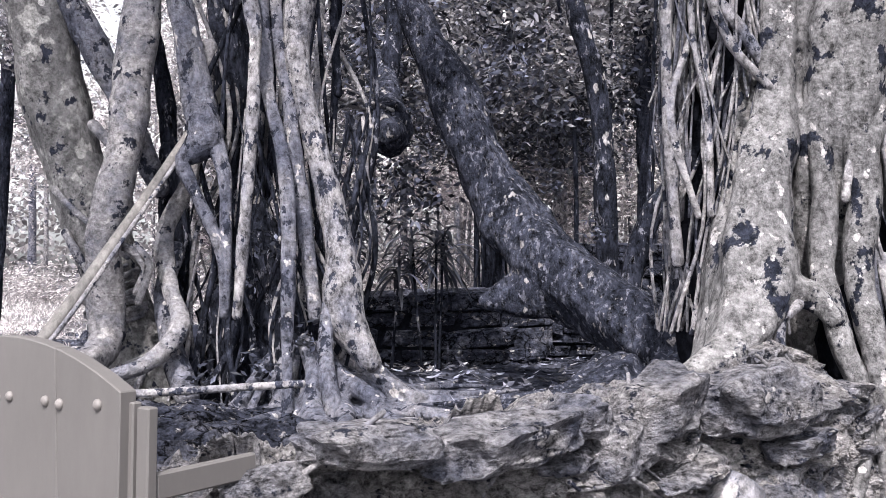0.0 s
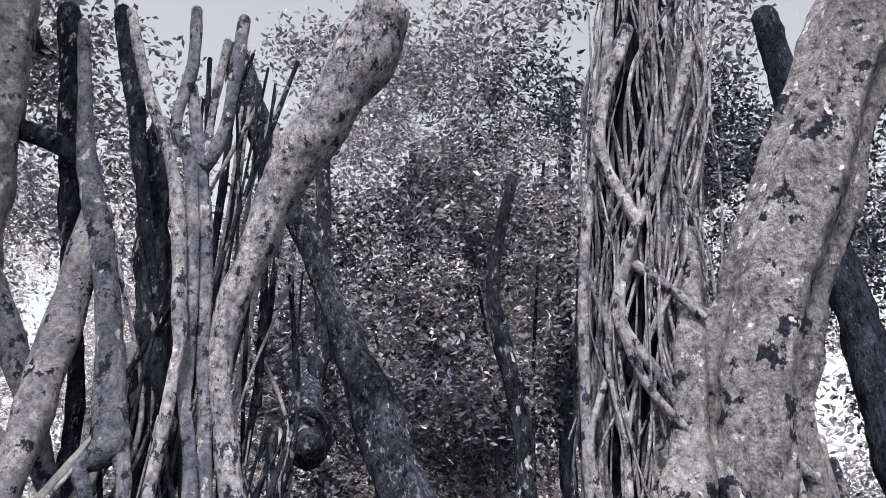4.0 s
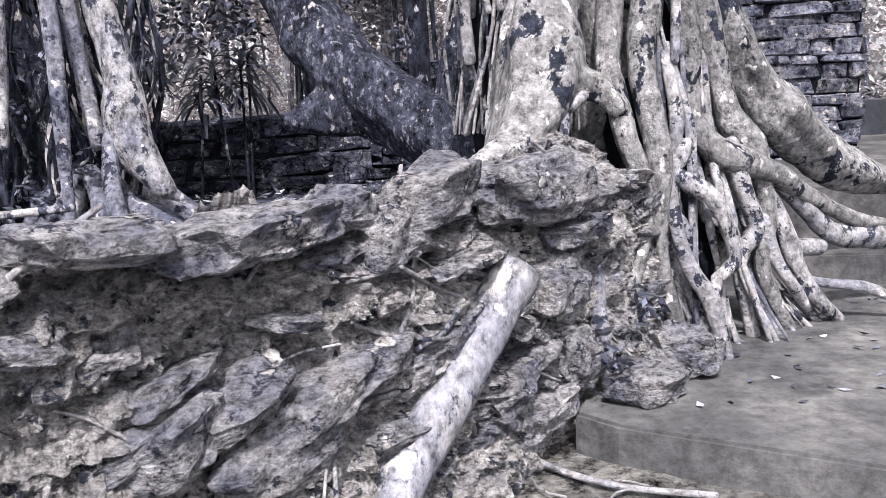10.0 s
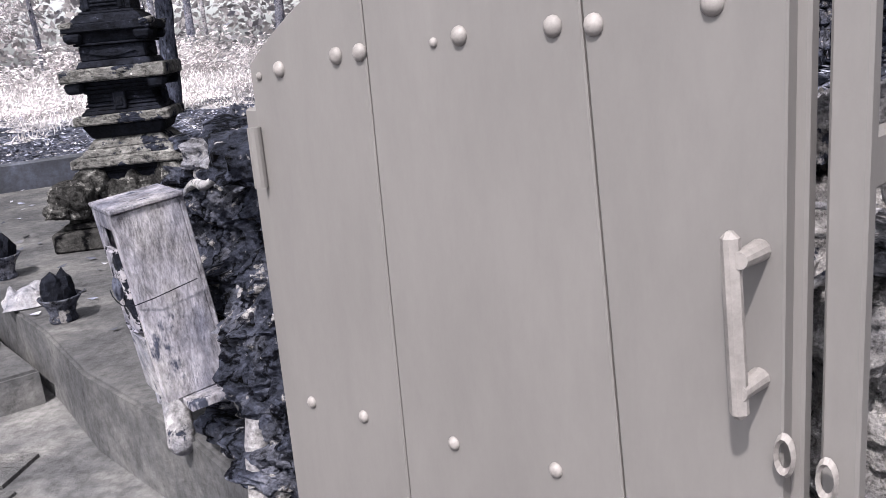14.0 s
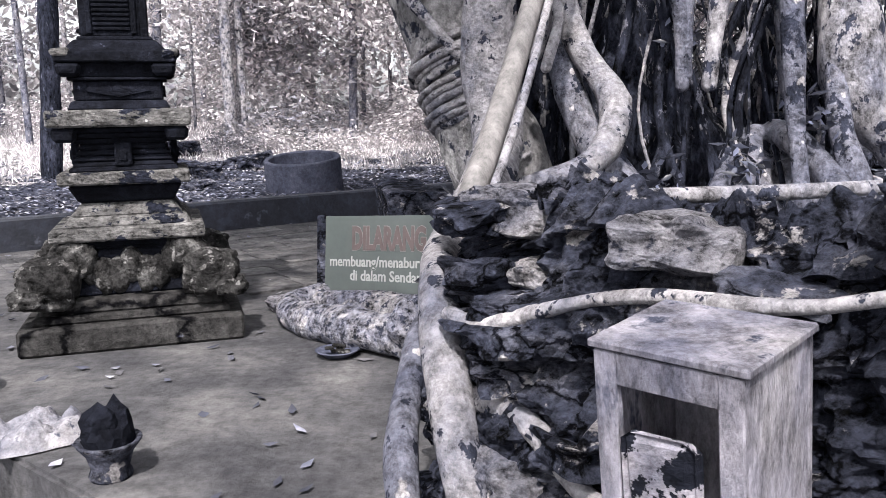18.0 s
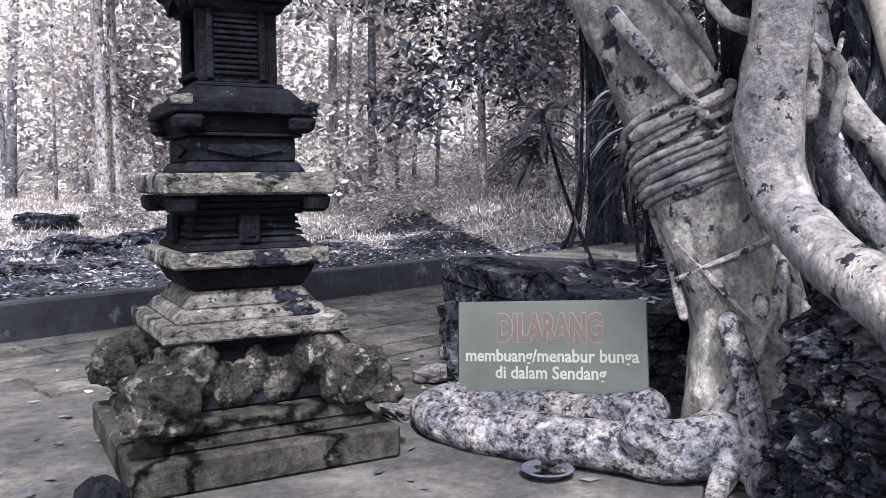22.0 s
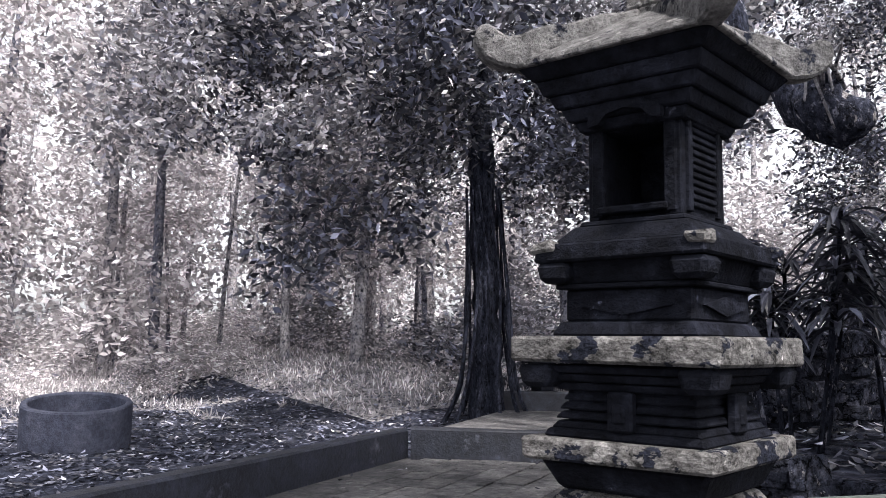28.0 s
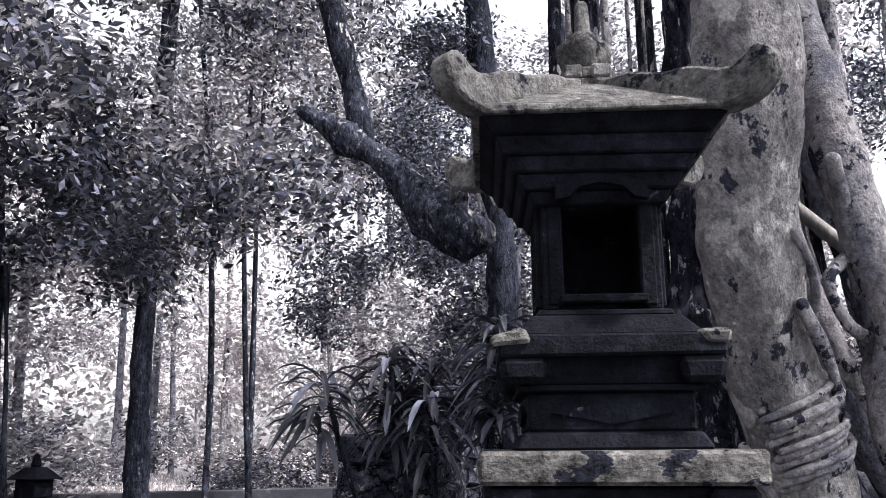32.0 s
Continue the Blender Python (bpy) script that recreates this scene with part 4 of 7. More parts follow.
    part("post", block(0.034, 0.022, 1.36, 0.003, (w + 0.014, 0.008, -0.06)), M_GATE, fr)
    part("post", block(0.06, 0.05, 1.27, 0.004, (-0.02, 0.03, -0.06)), M_GATE, fr)
    part("stay", block(0.02, 0.24, 0.05, 0.004, (w + 0.018, 0.14, 1.13)), M_GATE, fr)
    return g


gate()


# ---- old box on the rock ----
def old_box():
    b = empty("meter_box", pose(-1.727, 2.562, 0.268, 0, -5, 0) @ pose(0, 0, 0, 2, 3, -46.8) @ Matrix.Diagonal((0.95, 0.95, 0.752, 1)), "weathered grey box with a broken front panel wired to the rock", "box")
    for s in (-1, 1):
        part("side_panel", block(0.012, 0.15, 0.6, 0.002, (s * 0.087, 0, 0)), M_WOOD, b)
    part("back_panel", block(0.186, 0.012, 0.6, 0.002, (0, 0.081, 0)), M_WOOD, b)
    part("floor_panel", block(0.162, 0.138, 0.012, 0.002, (0, 0, 0)), M_WOOD, b)
    part("lid", block(0.20, 0.175, 0.014, 0.003, (0, 0, 0.602)), M_WOOD, b)
    for s in (-1, 1):
        part("front_stile", block(0.03, 0.014, 0.6, 0.002, (s * 0.078, -0.078, 0)), M_WOOD, b)
    part("front_rail", block(0.126, 0.014, 0.05, 0.002, (0, -0.078, 0.55)), M_WOOD, b)
    part("front_rail", block(0.126, 0.014, 0.20, 0.002, (0, -0.078, 0.0)), M_WOOD, b)
    part("lower_panel", block(0.12, 0.008, 0.19, 0.002, (0.0, -0.087, 0.01), 0.002), M_WHITE, b, "pale lower panel")
    part("broken_door", block(0.095, 0.012, 0.27, 0.012, (-0.008, -0.088, 0.215), 0.006), M_STAIN, b, "broken panel with black stains")
    part("foot_plank", block(0.24, 0.10, 0.025, 0.003, (0.03, 0.0, -0.03), 0.004), M_WOOD, b)
    bm = bmesh.new()
    bmesh.ops.create_icosphere(bm, subdivisions=3, radius=1)
    for q in bm.verts:
        k = 1 + 0.4 * noise.noise(q.co * 2.3) + 0.2 * noise.noise(q.co * 6)
        q.co = Vector((q.co.x * 0.02 * k + 0.0, q.co.y * 0.012 * k - 0.098, q.co.z * 0.035 * k + 0.36))
    part("mortar_lump", bm, M_CONC, b, "pale lump of mortar on the panel")
    v, f = limb([(-0.1, -0.1, 0.33), (0, -0.11, 0.325), (0.1, -0.09, 0.33), (0.11, 0.06, 0.35)], [0.0016] * 4, 5, 0.05, 0)
    raw("wire", v, f, M_BLACK, b)


old_box()


# ---- well ring ----
def well():
    v, f = [], []
    n = 48
    prof = [(0.485, -0.12), (0.485, 0.40), (0.475, 0.415), (0.43, 0.415), (0.42, 0.40), (0.42, 0.2), (0.0, 0.2)]
    for r, z in prof:
        for i in range(n):
            a = 2 * math.pi * i / n
            k = 1 + 0.012 * noise.noise(Vector((math.cos(a) * 2, math.sin(a) * 2, z * 4)))
            v.append((r * k * math.cos(a), r * k * math.sin(a), z))
    for j in range(len(prof) - 1):
        for i in range(n):
            k = (i + 1) % n
            f.append((j * n + i, j * n + k, (j + 1) * n + k, (j + 1) * n + i))
    ob = raw("concrete_ring", v, f, M_CONC)
    ob.matrix_basis = pose(-3.56, 12.5, -0.03, 8, 0, -14)
    tagged(ob, "open grey concrete well ring among fallen leaves", "well ring")


well()


# ---- trees ----
def tree(name, label, category="tree"):
    return empty(name, None, label, category)


def trunk(parent, name, pts, radii, mat, **kw):
    v, f = limb(pts, radii, **kw)
    return raw(name, v, f, mat, parent, smooth=True)


rng = np.random.default_rng(7)
CROWN_D = [leaf_mesh("crown", clump_points(1250, 1.0, rng, 20), 0.135, 0.058, M_LEAFD, rng) for _ in range(4)]
CROWN_M = [leaf_mesh("crown", clump_points(1100, 1.0, rng, 20), 0.13, 0.056, M_LEAFM, rng) for _ in range(3)]
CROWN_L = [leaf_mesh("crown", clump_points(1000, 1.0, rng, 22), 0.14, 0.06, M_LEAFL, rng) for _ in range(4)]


def crown(parent, datas, x, y, z, s, rnd, sz=1.0):
    ob = new("crown", datas[rnd.randrange(len(datas))])
    ob.parent = parent
    ob.matrix_basis = pose(x, y, z, rnd.uniform(-25, 25), rnd.uniform(-25, 25), rnd.uniform(0, 360)) @ Matrix.Diagonal((s, s, s * sz, 1))
    return ob


rnd = random.Random(5)

# the pale leaning fig beside the sign
fig = tree("fig_tree", "large pale-barked fig tree wrapped in thick aerial roots")
FIG = [(-1.66, 4.95, -0.05), (-1.68, 4.95, 0.35), (-1.75, 4.99, 0.7), (-1.87, 5.05, 1.05), (-2.0, 5.11, 1.4), (-2.13, 5.14, 1.75), (-2.25, 5.13, 2.1), (-2.38, 5.06, 2.8), (-2.42, 4.96, 4.0), (-2.6, 4.9, 6.5)]
FUSED = [limb(FIG, [0.27, 0.22, 0.185, 0.175, 0.18, 0.185, 0.19, 0.19, 0.18, 0.14], sides=24, step=0.05, bumps=0.09, flute=0.05)]


def fig_axis(z):
    for a, b in zip(FIG, FIG[1:]):
        if z <= b[2]:
            t = (z - a[2]) / (b[2] - a[2])
            return Vector(a).lerp(Vector(b), t)
    return Vector(FIG[-1])


def wrap(z0, z1, a0, turn, r, rad, n=9, mat=None, name="binding_root"):
    pts = []
    for k in range(n):
        t = k / (n - 1)
        z = z0 + (z1 - z0) * t
        c = fig_axis(z)
        a = a0 + turn * t
        q = r + 0.11 * max(0.0, 0.6 - z) + 0.008 * math.sin(5 * t + a0)
        pts.append((c.x + q * math.cos(a), c.y + q * math.sin(a), z))
    trunk(fig, name, pts, [rad * (0.8 + 0.4 * rnd.random()) for _ in pts], mat or M_ROOT, sides=8, step=0.05, bumps=0.15, seed=a0)


for i in range(10):   # the bundle
    wrap(0.84 + 0.028 * i, 1.02 + 0.032 * i, -3.6 + 0.1 * (i % 3), 2.9, 0.192 + 0.012 * (i % 3), rnd.uniform(0.008, 0.021))
for z0, z1, a0, turn, rad in ((0.62, 0.80, -3.2, 2.3, 0.011), (0.75, 0.35, -2.9, 1.6, 0.011), (1.0, 1.5, -1.2, -1.2, 0.022), (1.35, 1.75, -0.6, -1.6, 0.018), (0.2, 0.7, -2.6, 1.5, 0.02), (0.15, 0.6, -1.9, 0.9, 0.025), (1.0, 0.5, -4.2, 1.1, 0.02)):
    wrap(z0, z1, a0, turn, 0.20, rad)
trunk(fig, "stem", [(-1.66, 4.9, 3.4), (-1.71, 4.78, 2.4), (-1.76, 4.67, 1.8), (-1.81, 4.61, 1.45), (-1.82, 4.66, 1.12), (-1.80, 4.60, 0.88), (-1.87, 4.25, 0.73), (-1.95, 3.92, 0.66), (-2.02, 3.6, 0.63), (-2.04, 3.35, 0.59), (-2.02, 3.12, 0.42), (-1.97, 2.92, 0.15), (-1.90, 2.78, -0.02)],
      [0.10, 0.10, 0.10, 0.095, 0.09, 0.088, 0.08, 0.068, 0.052, 0.042, 0.038, 0.038, 0.038], M_ROOT, sides=16, step=0.05, bumps=0.13)
trunk(fig, "rock_root", [(-1.92, 4.12, 0.66), (-1.99, 3.9, 0.58), (-2.08, 3.6, 0.42), (-2.12, 3.3, 0.28), (-2.10, 3.1, 0.1), (-2.06, 3.02, -0.02)], [0.018, 0.028, 0.032, 0.032, 0.03, 0.03], M_BARK, sides=12, step=0.05, bumps=0.16)
trunk(fig, "stem", [(-1.35, 5.0, 2.6), (-1.4, 4.9, 1.9), (-1.55, 4.85, 1.5), (-1.5, 4.75, 1.2), (-1.4, 4.6, 0.98), (-1.5, 4.4, 0.8), (-1.75, 4.3, 0.72)], [0.05, 0.05, 0.045, 0.055, 0.06, 0.05, 0.03], M_ROOT, sides=10, step=0.06, bumps=0.18)
for p, r in (([(-1.72, 4.76, 1.75), (-1.92, 4.86, 1.62), (-1.88, 4.80, 1.45), (-1.72, 4.70, 1.4), (-1.62, 4.72, 1.3), (-1.66, 4.7, 1.15)], 0.026),
             ([(-1.68, 4.72, 1.42), (-1.58, 4.66, 1.3), (-1.63, 4.62, 1.1)], 0.02),
             ([(-1.95, 4.8, 2.1), (-1.78, 4.75, 1.9), (-1.72, 4.72, 1.6)], 0.035)):
    trunk(fig, "binding_root", p, [r] * len(p), M_ROOT, sides=8, step=0.05, bumps=0.15)
SURFACE = []
for p, r in (([(-1.80, 4.86, 0.12), (-1.98, 4.78, 0.10), (-2.2, 4.93, 0.08), (-2.42, 5.12, 0.07), (-2.62, 5.32, 0.06), (-2.70, 5.5, 0.06), (-2.62, 5.64, 0.07), (-2.5, 5.66, 0.12)], [0.10, 0.09, 0.085, 0.08, 0.075, 0.07, 0.06, 0.05]),
             ([(-1.95, 5.12, 0.12), (-2.15, 5.24, 0.10), (-2.4, 5.42, 0.09), (-2.56, 5.56, 0.08)], [0.08, 0.07, 0.06, 0.05]),
             ([(-2.12, 4.84, 0.1), (-2.16, 4.80, 0.16), (-2.14, 4.82, 0.22)], [0.075, 0.07, 0.04]),
             ([(-1.78, 4.82, 0.12), (-1.95, 4.66, 0.05), (-2.06, 4.54, 0.0)], [0.05, 0.04, 0.025]),
             ([(-1.72, 4.85, 0.4), (-1.66, 4.7, 0.2), (-1.74, 4.5, 0.0)], [0.08, 0.06, 0.04]),
             ([(-1.85, 4.8, 0.5), (-1.82, 4.72, 0.25), (-1.85, 4.62, 0.0)], [0.05, 0.045, 0.04])):
    SURFACE.append(limb(p, r, sides=12, step=0.05, bumps=0.22))
fused("trunk", FUSED, M_FIG, fig)
fused("surface_root", SURFACE, M_MOTTLE, fig, 0.012)
for p, r in (([(-2.02, 3.25, 0.42), (-1.9, 3.04, 0.44), (-1.8, 2.86, 0.36), (-1.62, 2.66, 0.40), (-1.54, 2.52, 0.34)], [0.022, 0.02, 0.016, 0.012, 0.006]),
             ([(-1.93, 3.02, 0.25), (-1.78, 2.82, 0.22), (-1.66, 2.7, 0.12), (-1.62, 2.62, -0.05)], [0.024, 0.024, 0.02, 0.02]),
             ([(-1.56, 2.62, 0.5), (-1.5, 2.46, 0.3), (-1.52, 2.4, 0.05), (-1.46, 2.3, -0.28)], [0.03, 0.035, 0.03, 0.04])):
    trunk(fig, "rock_root", p, r, M_ROOT, sides=9, step=0.05, bumps=0.22)
trunk(fig, "rock_root", [(-2.02, 3.20, 0.59), (-1.97, 3.13, 0.58), (-1.89, 3.02, 0.63), (-1.81, 2.90, 0.68), (-1.73, 2.78, 0.71), (-1.66, 2.67, 0.72), (-1.60, 2.58, 0.74), (-1.56, 2.53, 0.76), (-1.53, 2.49, 0.78)], [0.016, 0.017, 0.013, 0.012, 0.012, 0.011, 0.010, 0.009, 0.005], M_ROOT, sides=9, step=0.04, bumps=0.25)
for i in range(9):
    crown(fig, CROWN_M, -3.3 + rnd.gauss(0, 0.6), 7.6 + rnd.gauss(0, 0.6), rnd.uniform(4.8, 7.6), rnd.uniform(0.6, 1.0), rnd)
trunk(fig, "branch", [(-2.45, 5.0, 4.6), (-2.8, 5.9, 5.3), (-3.2, 7.0, 5.9), (-3.4, 8.0, 6.4)], [0.11, 0.08, 0.06, 0.03], M_BARKD, sides=9, step=0.15)
# unseen crowns and their branch, added overhead to shade the paving
for i in range(18):
    crown(fig, CROWN_M, -3.6 + rnd.gauss(0, 1.9), 4.2 + rnd.gauss(0, 1.6), rnd.uniform(6.5, 8.8), rnd.uniform(0.8, 1.2), rnd)
trunk(fig, "branch", [(-2.5, 4.95, 5.2), (-3.2, 4.6, 6.2), (-4.4, 4.1, 7.0), (-5.6, 3.8, 7.5)], [0.10, 0.08, 0.06, 0.03], M_BARKD, sides=9, step=0.15)

# the strangler cluster on the terrace
stems = tree("strangler_fig", "cluster of mottled fig stems and hanging roots on the rocks")
# dark bark core puts shade into the gaps between the stems
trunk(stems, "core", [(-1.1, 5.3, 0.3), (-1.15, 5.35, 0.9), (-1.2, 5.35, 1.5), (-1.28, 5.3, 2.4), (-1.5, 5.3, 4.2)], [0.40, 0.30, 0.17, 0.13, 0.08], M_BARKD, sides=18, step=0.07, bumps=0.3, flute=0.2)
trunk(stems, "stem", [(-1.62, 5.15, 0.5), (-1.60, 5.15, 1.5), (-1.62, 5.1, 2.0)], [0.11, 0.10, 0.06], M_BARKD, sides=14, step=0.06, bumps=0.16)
trunk(stems, "stem", [(-1.16, 4.60, 1.03), (-1.18, 4.62, 1.36), (-1.33, 4.66, 1.70), (-1.41, 4.70, 1.88), (-1.30, 4.74, 1.99), (-1.36, 4.78, 2.27), (-1.42, 4.80, 2.60), (-1.50, 4.82, 2.94), (-1.62, 4.84, 3.30), (-1.75, 4.86, 3.67), (-1.84, 4.86, 4.06), (-1.97, 4.86, 4.72)], [0.027, 0.031, 0.037, 0.056, 0.103, 0.091, 0.086, 0.082, 0.074, 0.066, 0.046, 0.040], M_BARK, sides=14, step=0.06, bumps=0.16, seed=-1.16)
trunk(stems, "stem", [(-1.15, 4.60, 1.07), (-1.16, 4.64, 1.52), (-1.19, 4.70, 1.83), (-1.31, 4.76, 2.12)], [0.027, 0.031, 0.044, 0.062], M_BARK, sides=14, step=0.06, bumps=0.16, seed=-1.15)
trunk(stems, "stem", [(-1.08, 4.56, 1.03), (-1.04, 4.56, 1.51), (-1.00, 4.58, 2.13), (-1.00, 4.60, 2.38), (-0.99, 4.60, 2.56), (-1.04, 4.62, 2.84), (-1.12, 4.64, 3.33), (-1.23, 4.66, 3.70), (-1.47, 4.70, 4.25), (-1.63, 4.70, 4.73)], [0.027, 0.033, 0.037, 0.034, 0.037, 0.041, 0.043, 0.037, 0.035, 0.032], M_BARKW, sides=14, step=0.06, bumps=0.16, seed=-1.08)
trunk(stems, "stem", [(-0.78, 4.40, 0.45), (-0.80, 4.50, 0.91), (-0.81, 4.60, 1.51), (-0.85, 4.66, 1.89), (-0.95, 4.74, 2.29), (-1.00, 4.76, 2.79), (-1.06, 4.78, 3.33), (-1.15, 4.80, 3.79), (-1.26, 4.80, 3.97), (-1.22, 4.80, 4.43), (-1.25, 4.80, 4.86)], [0.032, 0.033, 0.040, 0.044, 0.041, 0.042, 0.040, 0.042, 0.035, 0.036, 0.033], M_BARK, sides=14, step=0.06, bumps=0.16, seed=-0.78)
# paler bark on this stem stands in for the sun falling on it
trunk(stems, "stem", [(-0.37, 4.62, 0.78), (-0.51, 4.68, 0.99), (-0.54, 4.72, 1.27), (-0.57, 4.75, 1.52), (-0.64, 4.78, 1.81), (-0.70, 4.82, 2.01), (-0.78, 4.84, 2.33), (-0.81, 4.85, 2.60), (-0.77, 4.85, 2.91), (-0.68, 4.82, 3.24), (-0.57, 4.78, 3.55), (-0.41, 4.70, 3.89), (-0.21, 4.60, 4.26), (-0.02, 4.50, 4.71)], [0.080, 0.112, 0.107, 0.085, 0.064, 0.066, 0.058, 0.069, 0.097, 0.112, 0.131, 0.168, 0.183, 0.186], M_BARKW, sides=14, step=0.06, bumps=0.16, seed=-0.37)
trunk(stems, "stem", [(-0.69, 4.80, 1.01), (-0.74, 4.80, 1.43), (-0.78, 4.80, 1.75), (-0.83, 4.80, 2.07), (-0.84, 4.82, 2.19), (-0.92, 4.84, 2.65), (-0.97, 4.84, 3.18), (-1.08, 4.84, 3.74), (-1.21, 4.84, 4.29)], [0.045, 0.045, 0.042, 0.042, 0.035, 0.039, 0.041, 0.042, 0.036], M_BARK, sides=14, step=0.06, bumps=0.16, seed=-0.69)
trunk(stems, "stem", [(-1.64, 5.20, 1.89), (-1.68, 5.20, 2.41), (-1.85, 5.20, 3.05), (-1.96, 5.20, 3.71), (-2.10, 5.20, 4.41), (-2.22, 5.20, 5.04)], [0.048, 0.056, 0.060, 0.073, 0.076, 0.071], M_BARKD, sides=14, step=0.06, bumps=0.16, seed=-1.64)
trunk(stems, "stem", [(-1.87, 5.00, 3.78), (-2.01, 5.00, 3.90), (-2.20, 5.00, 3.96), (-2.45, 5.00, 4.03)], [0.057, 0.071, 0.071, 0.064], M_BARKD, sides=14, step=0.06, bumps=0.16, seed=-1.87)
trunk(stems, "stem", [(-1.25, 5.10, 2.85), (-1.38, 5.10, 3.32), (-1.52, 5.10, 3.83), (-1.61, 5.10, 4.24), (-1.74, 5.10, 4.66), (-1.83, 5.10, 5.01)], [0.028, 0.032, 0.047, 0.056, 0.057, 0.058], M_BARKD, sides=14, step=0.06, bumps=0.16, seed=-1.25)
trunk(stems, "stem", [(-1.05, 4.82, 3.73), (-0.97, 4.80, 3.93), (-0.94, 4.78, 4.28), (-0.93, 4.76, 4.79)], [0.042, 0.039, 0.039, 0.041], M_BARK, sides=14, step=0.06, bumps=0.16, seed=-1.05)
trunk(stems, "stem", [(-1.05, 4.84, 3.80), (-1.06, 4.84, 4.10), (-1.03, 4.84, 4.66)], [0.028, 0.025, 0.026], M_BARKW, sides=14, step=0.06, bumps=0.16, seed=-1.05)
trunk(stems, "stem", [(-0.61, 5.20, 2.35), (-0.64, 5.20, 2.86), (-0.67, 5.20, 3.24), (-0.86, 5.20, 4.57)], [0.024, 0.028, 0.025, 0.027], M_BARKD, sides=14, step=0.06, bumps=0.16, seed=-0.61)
trunk(stems, "stem", [(-1.63, 5.00, 1.74), (-1.83, 5.00, 2.19), (-2.03, 5.00, 2.61), (-2.18, 5.00, 2.88), (-2.39, 5.00, 3.28)], [0.053, 0.067, 0.080, 0.087, 0.080], M_BARK, sides=14, step=0.06, bumps=0.16, seed=-1.63)
trunk(stems, "stem", [(-0.52, 4.40, 0.45), (-0.59, 4.50, 0.73), (-0.61, 4.60, 0.93), (-0.58, 4.70, 1.21)], [0.047, 0.051, 0.049, 0.038], M_BARK, sides=14, step=0.06, bumps=0.16, seed=-0.52)
trunk(stems, "stem", [(-1.33, 4.50, 0.62), (-1.48, 4.70, 0.90), (-1.55, 4.80, 1.14), (-1.51, 4.90, 1.40)], [0.077, 0.050, 0.064, 0.052], M_BARK, sides=14, step=0.06, bumps=0.16, seed=-1.33)
for i in range(54):
    a = rnd.uniform(0, 6.28)
    x, y = -1.0 + 0.45 * math.cos(a), 5.05 + 0.28 * math.sin(a)
    k = rnd.choice((3, 4, 4, 5, 6))
    pts = [(x + rnd.uniform(-.12, .12), y - 0.18, 0.55), (x + rnd.uniform(-.1, .1), y, 0.95), (x + rnd.uniform(-.18, .18), y, 1.45), (x + rnd.uniform(-.25, .25), y + .05, 2.2), (x + rnd.uniform(-.3, .3), y + .1, 3.2), (x + rnd.uniform(-.3, .3), y + .1, 4.6)][:k]
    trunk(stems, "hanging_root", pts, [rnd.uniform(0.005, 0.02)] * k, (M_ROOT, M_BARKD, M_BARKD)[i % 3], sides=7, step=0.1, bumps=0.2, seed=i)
FUSED = []
for i in range(30):   # surface roots over the soil
    a = -2.5 + i * 0.115
    l = rnd.uniform(0.4, 0.8) if a < -1.9 else rnd.uniform(0.5, 1.4)
    pts = [(-0.75 + 0.15 * math.cos(a), 4.9 + 0.1 * math.sin(a), rnd.uniform(0.62, 0.88))]
    for k in range(1, 6):
        a += rnd.uniform(-.35, .35)
        pts.append((pts[-1][0] + l / 5 * math.cos(a), pts[-1][1] + l / 5 * math.sin(a), max(0.52, pts[0][2] - 0.14 * k + rnd.uniform(-.03, .05))))
    t = rnd.uniform(0.55, 1.15)
    FUSED.append(limb(pts, [0.04 * t, 0.055 * t, 0.045 * t, 0.034 * t, 0.024 * t, 0.012], sides=9, step=0.05, bumps=0.25, seed=i))
fused("root_mass", FUSED, M_BARK, stems, 0.012)
LEAF_CLUMP = leaf_mesh("leaves", clump_points(44, 0.13, rng, 6), 0.055, 0.024, M_LEAFD, rng)
for x, y, z in ((-1.0, 4.5, 0.75), (-1.25, 4.55, 0.7), (-0.75, 4.6, 0.9), (-0.95, 4.75, 1.4), (-1.15, 4.8, 1.2), (0.95, 5.3, 1.5), (0.7, 5.5, 1.8), (1.45, 2.9, 0.35), (1.2, 2.75, 0.25)):
    ob = new("sprout", LEAF_CLUMP)
    ob.matrix_basis = pose(x, y, z, 0, 0, rnd.uniform(0, 360))
    tagged(ob, "small leafy sprout among the roots", "plant", kind="stuff")

for i in range(14):   # slanting roots behind the shrine
    x, y = rnd.uniform(-1.4, -0.9), rnd.uniform(5.5, 6.2)
    dx = rnd.uniform(-0.1, 0.4)
    trunk(stems, "hanging_root", [(x, y, 0.4), (x + dx * .3, y, 1.2), (x + dx * .6 + rnd.uniform(-.08, .08), y, 2.2), (x + dx, y, 3.6), (x + dx, y, 4.6)], [rnd.uniform(0.01, 0.028)] * 5, (M_BARKD, M_ROOT, M_BARKD)[i % 3], sides=7, step=0.12, bumps=0.15, seed=i)

